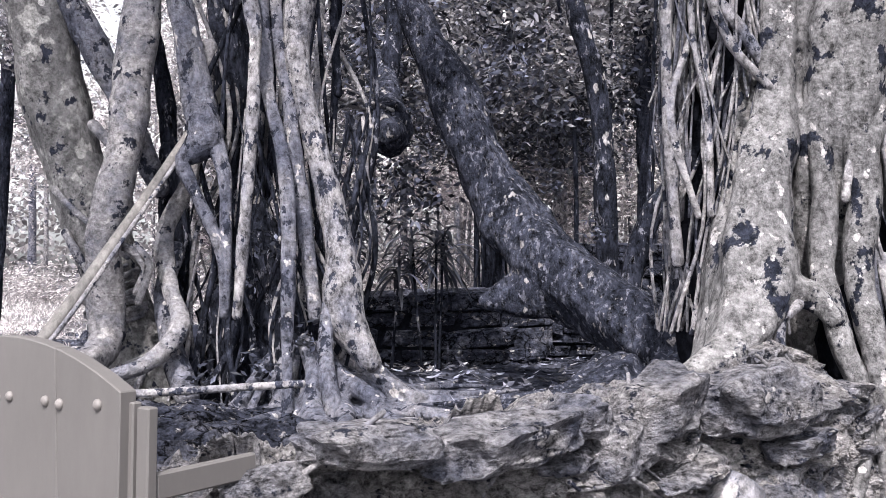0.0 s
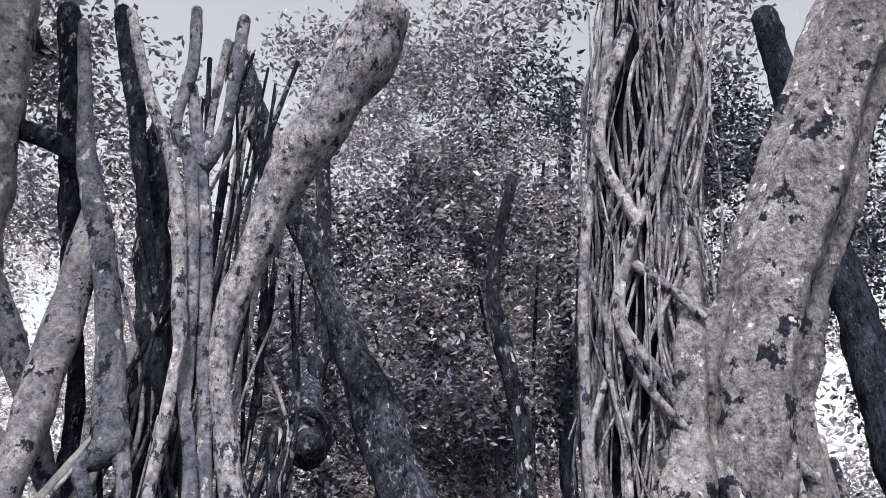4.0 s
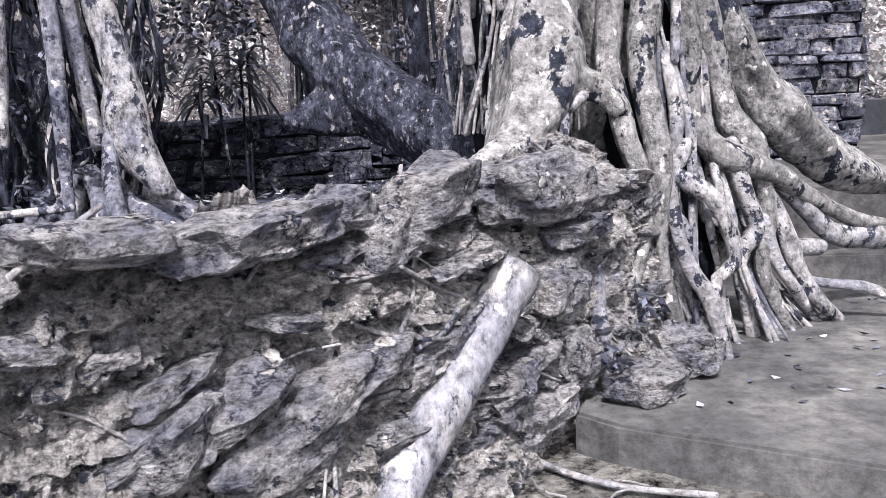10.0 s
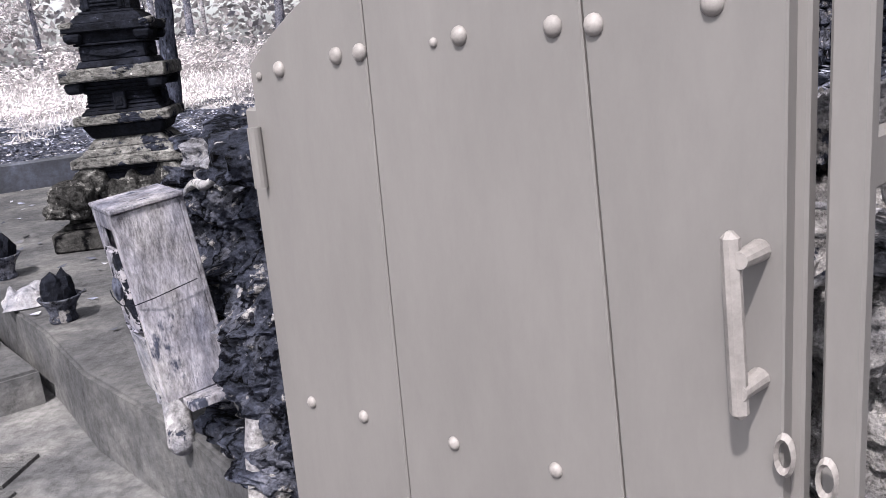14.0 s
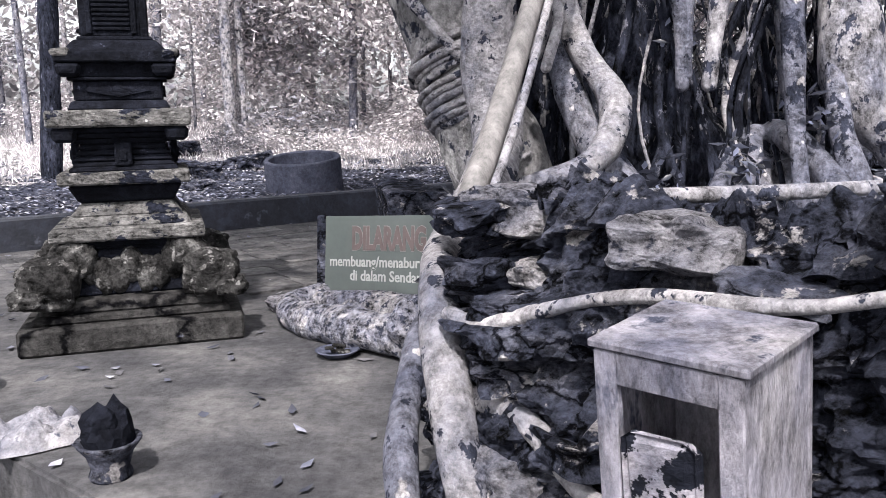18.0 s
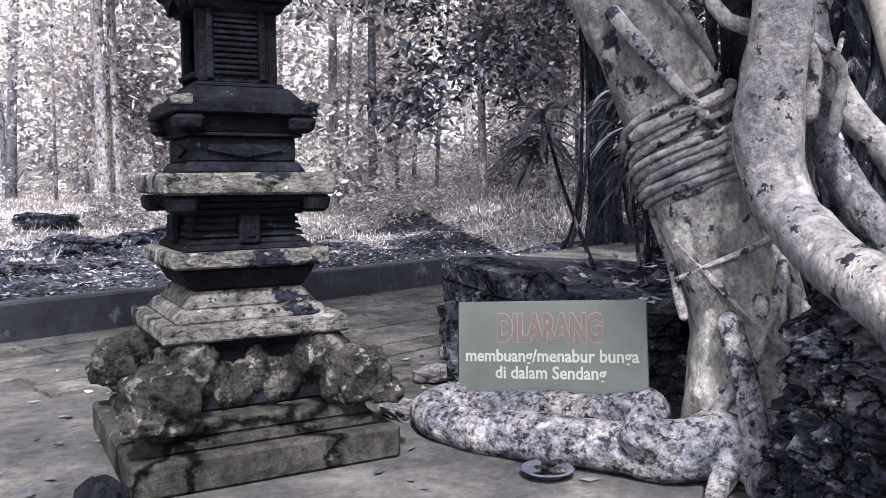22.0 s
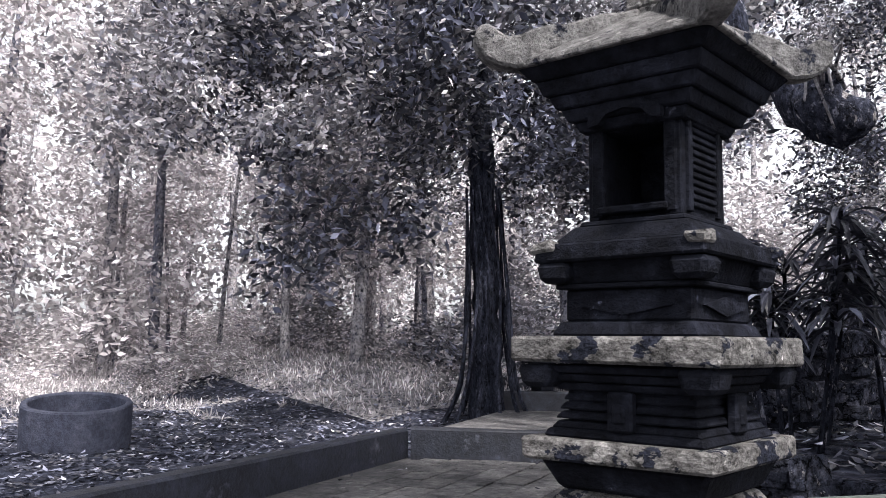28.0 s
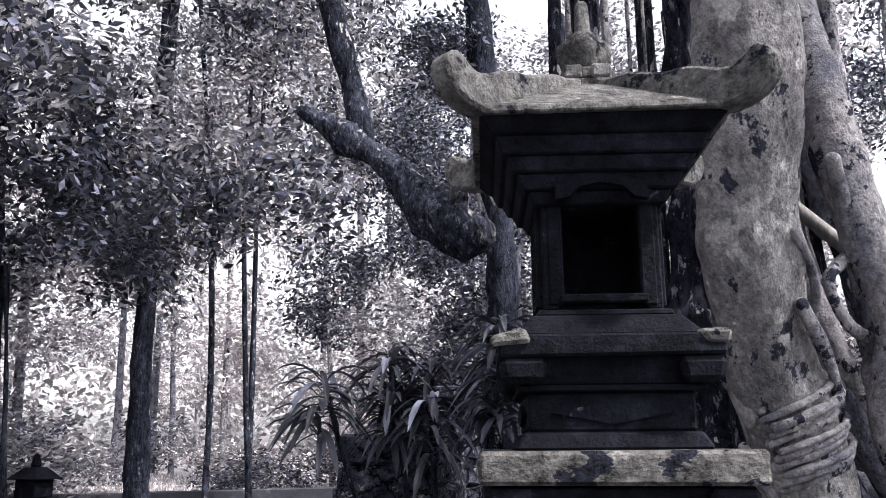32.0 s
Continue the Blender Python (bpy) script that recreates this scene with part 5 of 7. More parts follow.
# the dark leaning tree
lean = tree("leaning_tree", "dark mossy tree leaning over the stone wall")
FUSED = [limb([(1.53, 4.75, 0.60), (1.33, 4.95, 0.78), (1.09, 5.20, 1.00), (0.82, 5.45, 1.22), (0.60, 5.62, 1.46), (0.44, 5.76, 1.75), (0.30, 5.84, 2.08), (0.16, 5.90, 2.39), (0.02, 5.95, 2.68), (-0.10, 5.98, 2.94), (-0.29, 5.98, 3.35), (-0.47, 5.96, 3.73), (-0.65, 5.94, 4.03), (-0.90, 5.90, 4.56), (-1.19, 5.90, 5.29)], [0.164, 0.198, 0.229, 0.240, 0.225, 0.200, 0.180, 0.166, 0.147, 0.124, 0.100, 0.097, 0.103, 0.104, 0.103], sides=20, step=0.07, bumps=0.16, flute=0.08),
         limb([(0.85, 5.45, 1.15), (0.55, 5.50, 1.14), (0.32, 5.52, 1.08)], [0.20, 0.16, 0.08], sides=14, bumps=0.3)]
for i in range(10):
    x, y = rnd.uniform(0.9, 1.7), rnd.uniform(4.6, 5.1)
    p = [(x, y, 0.75), (x - 0.3, y - 0.3, 0.6), (x - 0.8, y - 0.2 + rnd.uniform(-.3, .3), 0.54), (x - 1.2, y + rnd.uniform(-.3, .3), 0.5)]
    FUSED.append(limb(p, [0.06, 0.045, 0.03, 0.014], sides=8, step=0.08, bumps=0.2, seed=i))
fused("trunk", FUSED, M_LEAN, lean, 0.018)
trunk(lean, "broken_limb", [(-0.36, 6.7, 2.36), (-0.43, 6.9, 2.38), (-0.43, 7.3, 2.85), (-0.50, 7.6, 3.08), (-0.56, 7.9, 3.28)], [0.12, 0.2, 0.12, 0.10, 0.05], M_LEAN, sides=12, step=0.08, bumps=0.3)
trunk(lean, "branch", [(-0.42, 7.5, 3.0), (-0.38, 7.65, 3.6), (-0.46, 7.8, 4.3), (-0.6, 8, 6)], [0.09, 0.085, 0.08, 0.06], M_BARKD, sides=10, step=0.1, bumps=0.15)
trunk(lean, "twig", [(-0.35, 6.8, 2.55), (-0.62, 6.72, 2.62), (-0.86, 6.7, 2.50)], [0.015, 0.015, 0.012], M_BARKW, sides=6, bumps=0.1)
for i in range(5):
    trunk(lean, "twig", [(-0.4, 6.9, 2.5), (-0.7 - 0.1 * i, 6.6, 2.75 + rnd.uniform(-.2, .1)), (-1.1 - rnd.uniform(0, .3), 6.4, 2.5 - 0.1 * i)], [0.012, 0.01, 0.006], M_ROOT, sides=5, bumps=0.1)

# the large fig at the corner of the rocks
big = tree("buttress_fig", "large grey fig with buttress roots spilling over the rocks")
FUSED = [limb([(1.72, 3.80, 0.05), (1.70, 3.78, 0.6), (1.66, 3.72, 1.1), (1.64, 3.64, 1.6), (1.68, 3.54, 2.05), (1.75, 3.44, 2.5), (1.90, 3.33, 3.0), (2.12, 3.22, 3.6), (2.42, 3.1, 4.6), (2.7, 3.0, 6.5)],
      [0.16, 0.17, 0.19, 0.21, 0.225, 0.225, 0.22, 0.215, 0.2, 0.18], sides=32, step=0.05, bumps=0.09, flute=0.10, flutes=7)]
FUSED.append(limb([(1.49, 3.56, 2.95), (1.43, 3.50, 2.44), (1.38, 3.45, 1.99), (1.33, 3.40, 1.74), (1.28, 3.36, 1.51), (1.25, 3.32, 1.32), (1.21, 3.26, 1.16), (1.13, 3.18, 1.04), (1.03, 3.10, 0.95), (0.91, 3.02, 0.91), (0.81, 2.95, 0.89)], [0.049, 0.068, 0.085, 0.112, 0.133, 0.145, 0.147, 0.129, 0.088, 0.048, 0.018], sides=24, step=0.04, bumps=0.16, flute=0.12, flutes=4))
FUSED.append(limb([(1.34, 3.38, 1.55), (1.34, 3.34, 1.32), (1.36, 3.32, 1.20), (1.45, 3.30, 1.17), (1.54, 3.28, 1.08)], [0.046, 0.078, 0.078, 0.059, 0.050], sides=24, step=0.04, bumps=0.16, flute=0.12, flutes=4))
FUSED.append(limb([(1.39, 3.66, 2.19), (1.32, 3.62, 1.83), (1.26, 3.56, 1.52), (1.20, 3.50, 1.28), (1.13, 3.44, 1.05), (1.05, 3.36, 0.92), (0.95, 3.30, 0.87)], [0.075, 0.089, 0.097, 0.090, 0.074, 0.056, 0.031], sides=24, step=0.04, bumps=0.16, flute=0.12, flutes=4))
FUSED.append(limb([(2.09, 3.66, 1.94), (2.13, 3.64, 1.63), (2.18, 3.62, 1.42), (2.28, 3.64, 1.23), (2.47, 3.70, 1.04), (2.70, 3.78, 0.87), (2.96, 3.88, 0.73), (3.28, 4.00, 0.63), (3.68, 4.12, 0.55)], [0.042, 0.063, 0.089, 0.116, 0.130, 0.123, 0.104, 0.072, 0.028], sides=24, step=0.04, bumps=0.16, flute=0.12, flutes=4))
# black core paints the shade seen between the hanging roots
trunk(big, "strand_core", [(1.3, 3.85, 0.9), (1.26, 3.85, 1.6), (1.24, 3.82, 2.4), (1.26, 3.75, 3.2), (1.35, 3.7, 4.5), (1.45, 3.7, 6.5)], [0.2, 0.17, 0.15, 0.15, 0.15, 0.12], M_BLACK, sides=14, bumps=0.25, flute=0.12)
for i in range(120):
    a = rnd.uniform(2.4, 6.6)
    r = rnd.uniform(0.17, 0.30)
    w = rnd.uniform(-0.9, 0.9) * (0.4 if i % 5 == 0 else 1.1)
    z0 = rnd.choice((1.0, 1.0, 1.5, 2.0))
    n = 9 if z0 < 1.4 else 6
    pts = [(1.27 + 0.02 * k + r * math.cos(a + w * k * 0.3) + rnd.uniform(-.08, .08), 3.80 - 0.02 * k + r * math.sin(a + w * k * 0.3) + rnd.uniform(-.03, .03), z0 + 0.45 * k) for k in range(n)]
    if i % 10 in (2, 5, 8):
        continue
    trunk(big, "hanging_root", pts, [rnd.uniform(0.004, 0.010) if i % 9 else rnd.uniform(0.014, 0.024)] * n, (M_ROOT, M_BARKW, M_ROOT, M_BARK)[i % 4], sides=7, step=0.1, bumps=0.18, seed=i)
for p, r in (([(1.45, 3.45, 1.85), (1.3, 3.48, 2.2), (1.12, 3.52, 2.5), (1.18, 3.5, 2.85), (1.35, 3.45, 3.3), (1.5, 3.4, 3.9)], 0.026),
             ([(1.2, 3.5, 2.75), (1.35, 3.45, 2.62), (1.46, 3.42, 2.5)], 0.022), ([(1.1, 3.5, 2.5), (1.2, 3.45, 2.2), (1.35, 3.4, 2.0)], 0.02), ([(1.22, 3.5, 2.95), (1.05, 3.5, 3.4), (1.2, 3.45, 4.0)], 0.03),
             ([(1.02, 3.62, 1.3), (0.98, 3.62, 2.2), (1.0, 3.6, 2.9), (1.1, 3.5, 3.8), (1.2, 3.5, 5.0)], 0.026)):
    trunk(big, "hanging_root", p, [r] * len(p), M_BARKW, sides=9, step=0.06, bumps=0.2)
# solid black core stands in for the shade of the root hollow
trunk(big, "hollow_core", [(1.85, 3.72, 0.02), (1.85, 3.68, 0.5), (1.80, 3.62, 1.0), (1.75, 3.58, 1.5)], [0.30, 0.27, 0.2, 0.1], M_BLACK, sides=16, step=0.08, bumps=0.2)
CX, CY = 1.78, 3.72
trunk(big, "prop_root", [(1.52, 3.46, 2.14), (1.53, 3.44, 1.92), (1.55, 3.42, 1.72), (1.55, 3.40, 1.51), (1.52, 3.36, 1.27), (1.54, 3.32, 1.13), (1.56, 3.28, 0.98), (1.60, 3.24, 0.83), (1.61, 3.20, 0.68), (1.58, 3.16, 0.54), (1.51, 3.10, 0.42), (1.42, 3.04, 0.30)], [0.024, 0.043, 0.048, 0.054, 0.056, 0.055, 0.050, 0.048, 0.043, 0.035, 0.028, 0.025], M_BARKS, sides=14, step=0.04, bumps=0.2, flute=0.05)
trunk(big, "prop_root", [(1.71, 3.44, 2.38), (1.74, 3.44, 2.14), (1.74, 3.42, 1.92), (1.69, 3.38, 1.74), (1.70, 3.36, 1.57), (1.66, 3.34, 1.36), (1.64, 3.30, 1.20), (1.67, 3.26, 1.01), (1.68, 3.22, 0.81), (1.67, 3.20, 0.63), (1.67, 3.16, 0.41), (1.70, 3.12, 0.24)], [0.048, 0.068, 0.072, 0.062, 0.064, 0.061, 0.058, 0.057, 0.050, 0.038, 0.033, 0.029], M_BARKS, sides=14, step=0.04, bumps=0.2, flute=0.05)
trunk(big, "prop_root", [(1.89, 3.50, 2.36), (1.88, 3.46, 2.05), (1.89, 3.44, 1.80), (1.87, 3.43, 1.60), (1.88, 3.42, 1.41), (1.89, 3.40, 1.21), (1.90, 3.38, 1.02), (1.98, 3.36, 0.90), (2.11, 3.36, 0.84), (2.30, 3.40, 0.77), (2.49, 3.45, 0.66), (2.76, 3.50, 0.53), (2.95, 3.54, 0.49)], [0.040, 0.047, 0.054, 0.051, 0.049, 0.051, 0.053, 0.058, 0.058, 0.052, 0.043, 0.037, 0.024], M_BARKS, sides=14, step=0.04, bumps=0.2, flute=0.05)
trunk(big, "prop_root", [(1.98, 3.54, 2.02), (1.99, 3.52, 1.69), (2.01, 3.50, 1.44), (2.06, 3.48, 1.23), (2.10, 3.46, 1.03), (2.20, 3.44, 0.90), (2.24, 3.42, 0.75), (2.26, 3.40, 0.58), (2.22, 3.37, 0.37), (2.34, 3.35, 0.09)], [0.030, 0.045, 0.055, 0.060, 0.065, 0.065, 0.050, 0.035, 0.032, 0.032], M_BARKS, sides=14, step=0.04, bumps=0.2, flute=0.05)
trunk(big, "prop_root", [(1.83, 3.30, 0.93), (1.76, 3.25, 0.82), (1.81, 3.23, 0.77), (1.89, 3.22, 0.72), (1.95, 3.20, 0.61), (1.99, 3.20, 0.45), (1.90, 3.18, 0.39), (1.88, 3.14, 0.29)], [0.028, 0.032, 0.039, 0.041, 0.034, 0.030, 0.023, 0.020], M_BARKW, sides=14, step=0.04, bumps=0.2, flute=0.05)
trunk(big, "prop_root", [(1.72, 3.24, 0.85), (1.73, 3.20, 0.63), (1.76, 3.14, 0.46), (1.82, 3.08, 0.33), (1.88, 3.06, 0.09)], [0.027, 0.034, 0.036, 0.031, 0.027], M_ROOT, sides=14, step=0.04, bumps=0.2, flute=0.05)
trunk(big, "prop_root", [(2.06, 3.36, 0.92), (2.11, 3.34, 0.72), (2.17, 3.34, 0.55), (2.08, 3.32, 0.42), (2.14, 3.30, 0.09)], [0.031, 0.034, 0.031, 0.029, 0.028], M_ROOT, sides=14, step=0.04, bumps=0.2, flute=0.05)
trunk(big, "prop_root", [(2.27, 3.42, 0.70), (2.33, 3.40, 0.55), (2.40, 3.38, 0.35), (2.49, 3.36, 0.21), (2.62, 3.40, 0.10)], [0.030, 0.037, 0.037, 0.030, 0.025], M_BARKW, sides=14, step=0.04, bumps=0.2, flute=0.05)
trunk(big, "prop_root", [(2.22, 3.38, 0.59), (2.27, 3.36, 0.42), (2.35, 3.34, 0.29), (2.53, 3.45, 0.10)], [0.025, 0.027, 0.024, 0.023], M_ROOT, sides=14, step=0.04, bumps=0.2, flute=0.05)
trunk(big, "prop_root", [(2.28, 3.44, 0.80), (2.44, 3.46, 0.65), (2.64, 3.50, 0.48), (2.87, 3.54, 0.45), (3.12, 3.58, 0.40), (3.20, 3.60, 0.35)], [0.040, 0.041, 0.052, 0.064, 0.046, 0.016], M_BARKW, sides=14, step=0.04, bumps=0.2, flute=0.05)
trunk(big, "prop_root", [(2.58, 3.50, 0.42), (2.41, 3.46, 0.43), (2.41, 3.42, 0.35), (2.47, 3.40, 0.29), (2.70, 3.36, 0.25), (2.84, 3.32, 0.19)], [0.041, 0.035, 0.025, 0.020, 0.023, 0.015], M_ROOT, sides=14, step=0.04, bumps=0.2, flute=0.05)
trunk(big, "prop_root", [(1.37, 3.22, 1.14), (1.30, 3.17, 1.10), (1.18, 3.10, 1.03), (1.09, 3.05, 0.99)], [0.022, 0.020, 0.017, 0.012], M_BARKW, sides=14, step=0.04, bumps=0.2, flute=0.05)
trunk(big, "prop_root", [(1.28, 3.16, 1.09), (1.24, 3.08, 0.97), (1.28, 3.02, 0.88), (1.34, 3.00, 0.81)], [0.017, 0.019, 0.019, 0.012], M_BARKW, sides=14, step=0.04, bumps=0.2, flute=0.05)
trunk(big, "prop_root", [(1.26, 2.99, 0.88), (1.24, 2.97, 0.80), (1.15, 2.94, 0.76), (1.03, 2.90, 0.73), (0.96, 2.87, 0.71)], [0.010, 0.012, 0.012, 0.012, 0.008], M_ROOT, sides=14, step=0.04, bumps=0.2, flute=0.05)
trunk(big, "prop_root", [(1.14, 3.03, 0.94), (1.19, 2.98, 0.82), (1.24, 2.95, 0.70), (1.24, 2.93, 0.58)], [0.012, 0.012, 0.012, 0.010], M_ROOT, sides=14, step=0.04, bumps=0.2, flute=0.05)
trunk(big, "prop_root", [(1.61, 3.34, 1.55), (1.65, 3.36, 1.71), (1.77, 3.38, 1.84), (1.82, 3.38, 1.55), (1.81, 3.36, 1.26)], [0.019, 0.019, 0.019, 0.017, 0.017], M_BARKW, sides=14, step=0.04, bumps=0.2, flute=0.05)
trunk(big, "prop_root", [(1.65, 3.40, 1.93), (1.74, 3.38, 1.91), (1.88, 3.40, 1.82), (2.02, 3.48, 1.71)], [0.019, 0.021, 0.019, 0.015], M_BARKW, sides=14, step=0.04, bumps=0.2, flute=0.05)
trunk(big, "prop_root", [(1.45, 3.08, 0.47), (1.41, 3.02, 0.36), (1.33, 2.96, 0.30)], [0.030, 0.033, 0.029], M_ROOT, sides=14, step=0.04, bumps=0.2, flute=0.05)
for i in range(26):   # thinner roots that run down to the platform
    a = radians(-100 + 86 * i / 25 + rnd.uniform(-5, 5))
    top = rnd.uniform(0.7, 1.5)
    thick = rnd.uniform(0.007, 0.024)
    foot = rnd.uniform(0.46, 0.70) + 0.14 * max(0, math.cos(a))
    tw = rnd.uniform(-0.3, 0.3)
    pts = []
    for r_, z_, t_ in ((0.30, top, 0.0), (0.38, top * 0.72, 0.3), (0.43 + rnd.uniform(-.03, .05), 0.55 + 0.1 * rnd.random(), 0.6), (0.42 + (foot - 0.42) * 0.45, 0.30 + 0.08 * rnd.random(), 0.8), (foot, 0.09, 1.0)):
        pts.append((CX + r_ * math.cos(a + tw * t_) + rnd.uniform(-.03, .03), CY + r_ * math.sin(a + tw * t_) + rnd.uniform(-.04, .04), z_))
    trunk(big, "prop_root", pts, [thick * 0.6, thick * 1.2, thick * 1.1, thick * 0.9, thick * 0.6], (M_ROOT, M_BARKW, M_ROOT, M_BARK)[i % 4], sides=9, step=0.05, bumps=0.25, seed=i * 1.7)
trunk(big, "prop_root", [(1.3, 3.0, 0.75), (1.18, 2.9, 0.45), (1.02, 2.75, 0.18), (0.85, 2.58, 0.0), (0.66, 2.4, -0.14), (0.5, 2.26, -0.22)], [0.05, 0.06, 0.05, 0.075, 0.05, 0.04], M_ROOT, sides=10, step=0.05, bumps=0.22)
trunk(big, "prop_root", [(1.3, 2.98, 0.6), (1.28, 2.85, 0.3), (1.3, 2.76, 0.11)], [0.04, 0.035, 0.035], M_ROOT, sides=10, step=0.05, bumps=0.22)
trunk(big, "prop_root", [(0.72, 2.48, 0.35), (0.74, 2.42, 0.1), (0.72, 2.38, -0.2)], [0.03, 0.03, 0.025], M_ROOT, sides=10, step=0.05, bumps=0.22)
fused("trunk", FUSED, M_BARKS, big, 0.014)
for i in range(46):   # fine roots over the rock
    u = rnd.uniform(12.5, 17.2) if i % 3 else rnd.uniform(9.5, 13)
    p0, top, s = rim_at(u)
    z = rnd.uniform(0.1, top)
    a = rnd.uniform(-1.2, 1.2)
    l = rnd.uniform(0.15, 0.5)
    pts = []
    for k in range(4):
        q = p0 + s * (l * math.cos(a) * (k / 3 - 0.5))
        zz = z + l * math.sin(a) * (k / 3 - 0.5) + rnd.uniform(-.02, .02)
        o = Vector((s.y, -s.x)) * (0.10 * (1 - (zz + 0.36) / (top + 0.36)) + crag(Vector((q.x, q.y, zz))) + 0.012)
        pts.append((q.x + o.x, q.y + o.y, zz))
    trunk(big, "fine_root", pts, [rnd.uniform(0.003, 0.008)] * 4, (M_ROOT, M_BARKW)[i % 2], sides=6, step=0.06, bumps=0.2, seed=i)

logv, logf = limb([(0.30, 2.06, -0.12), (0.42, 2.18, 0.1), (0.64, 2.33, 0.36), (0.88, 2.50, 0.64)], [0.082, 0.08, 0.076, 0.075], 18, 0.05, 0.07, dome=False)
tagged(raw("log", logv, logf, M_LOG, smooth=True), "pale cut log leaning against the rocks", "log")


def pole(name, pts, r, mat, label):
    v, f = limb(pts, r, 14, 0.04, 0.02)
    return tagged(raw(name, v, f, mat, smooth=True), label, "bamboo pole")


pole("bamboo_pole", [(-1.985, 3.66, 0.66), (-1.83, 4.03, 1.0), (-1.62, 4.5, 1.55), (-1.42, 4.95, 2.1), (-1.3, 5.2, 2.4)], [0.036, 0.034, 0.033, 0.032, 0.03], M_BAMBOO, "dry split bamboo pole leaning on the fig")
pole("bamboo_strip", [(-1.94, 3.63, 0.67), (-1.78, 4.0, 1.0), (-1.58, 4.47, 1.55), (-1.38, 4.92, 2.1)], [0.012] * 4, M_BARKW, "thin pale bamboo strip leaning beside the pole")
pole("thin_pole", [(-1.68, 3.24, 0.80), (-1.2, 3.3, 0.80), (-0.55, 3.42, 0.82)], [0.016, 0.016, 0.016], M_BARKW, "pale thin pole lying on the rocks")

# ---- background woods ----
dense = tree("leafy_tree", "dark leafy tree with aerial roots round its trunk")
trunk(dense, "trunk", [(0.85, 12.05, -0.2), (0.82, 12.0, 0.6), (0.78, 12.0, 1.6), (0.7, 12.0, 3.0), (0.65, 12.1, 5.0), (0.6, 12.2, 8.0)], [0.22, 0.16, 0.14, 0.13, 0.11, 0.08], M_TRUNKD, sides=16, step=0.12, flute=0.2, bumps=0.2)
for i in range(12):
    a = i * 0.55
    trunk(dense, "aerial_root", [(0.85 + 0.6 * math.cos(a), 12.05 + 0.6 * math.sin(a), -0.1), (0.82 + 0.34 * math.cos(a), 12 + 0.34 * math.sin(a), 0.5), (0.8 + 0.25 * math.cos(a + .3), 12 + 0.25 * math.sin(a + .3), 1.6), (0.72 + 0.2 * math.cos(a), 12 + 0.2 * math.sin(a), 2.8)], [0.03, 0.024, 0.02, 0.014], M_TRUNKD, sides=7, step=0.15, bumps=0.2)
for i in range(20):
    crown(dense, CROWN_D if i % 2 else CROWN_M, 0.1 + rnd.gauss(0, 1.5), 12.2 + rnd.gauss(0, 1.0), rnd.uniform(2.4, 7.5), rnd.uniform(0.7, 1.15), rnd)
screen = tree("thicket", "dense dark thicket of small leaves behind the stone wall", "thicket")
for i in range(16):
    crown(screen, CROWN_M if i % 3 else CROWN_D, rnd.uniform(-0.9, 2.2), rnd.uniform(8.8, 9.6), rnd.uniform(2.6, 6.8), rnd.uniform(0.5, 0.85), rnd)
for i in range(24):
    crown(screen, CROWN_M if i % 3 else CROWN_D, rnd.uniform(-2.0, 2.4), rnd.uniform(14, 19), rnd.uniform(3.8, 11), rnd.uniform(0.8, 1.4), rnd)
for i in range(8):
    crown(screen, CROWN_D if i % 2 else CROWN_M, rnd.uniform(-2.0, 5.5), rnd.uniform(9.0, 12), rnd.uniform(6.5, 10), rnd.uniform(0.7, 1.1), rnd)
for i in range(3):
    x = rnd.uniform(0.6, 2.4)
    y = 9 + rnd.random()
    trunk(screen, "stem", [(x, y, 0), (x + rnd.uniform(-.2, .2), y + .1, 2), (x + rnd.uniform(-.5, .5), y + .2, 4), (x + rnd.uniform(-.8, .8), y + .2, 7)], [0.035, 0.03, 0.025, 0.02], M_BARKD, sides=7, step=0.2)
for pts in ([(1.30, 6.4, 0.4), (1.28, 6.4, 1.6), (1.22, 6.4, 2.6), (1.0, 6.4, 3.6), (1.15, 6.4, 4.6)], [(1.38, 6.4, 0.6), (1.55, 6.45, 1.5), (1.95, 6.5, 2.1), (2.6, 6.6, 2.8)]):
    trunk(screen, "stem", pts, [0.09, 0.085, 0.08, 0.06, 0.05][:len(pts)], M_BARKD, sides=10, step=0.12, bumps=0.15)
fill = random.Random(77)
for x, z in ((-1.23, 9.10), (-0.39, 8.72), (0.31, 9.21), (1.15, 8.99), (0.66, 9.68), (1.60, 9.57)):
    crown(screen, CROWN_M, x, 12.0, z, fill.uniform(0.8, 1.0), fill)
second = tree("slim_tree", "slim dark tree trunk in the woods")
trunk(second, "trunk", [(3.05, 11.8, -0.1), (2.98, 11.82, 0.6), (2.95, 11.85, 2), (2.9, 11.8, 5), (3.0, 11.8, 9)], [0.26, 0.15, 0.125, 0.115, 0.1], M_TRUNKD, sides=12, step=0.2, bumps=0.12)
for i in range(5):
    crown(second, CROWN_D, 3.2 + rnd.gauss(0, 1.3), 12.0 + rnd.gauss(0, 1), rnd.uniform(3.5, 8), rnd.uniform(0.6, 1.0), rnd)
for i in range(8):
    crown(second, CROWN_M, rnd.uniform(2.0, 7.0), rnd.uniform(10.5, 14.5), rnd.uniform(4.5, 8.5), rnd.uniform(0.7, 1.1), rnd)
dk = tree("dark_tree", "dark trunk behind the rubble wall")
for i in range(9):
    crown(dk, CROWN_M if i % 2 else CROWN_D, rnd.uniform(6.2, 10), rnd.uniform(9, 12.5), rnd.uniform(3, 7.5), rnd.uniform(0.6, 1.0), rnd)
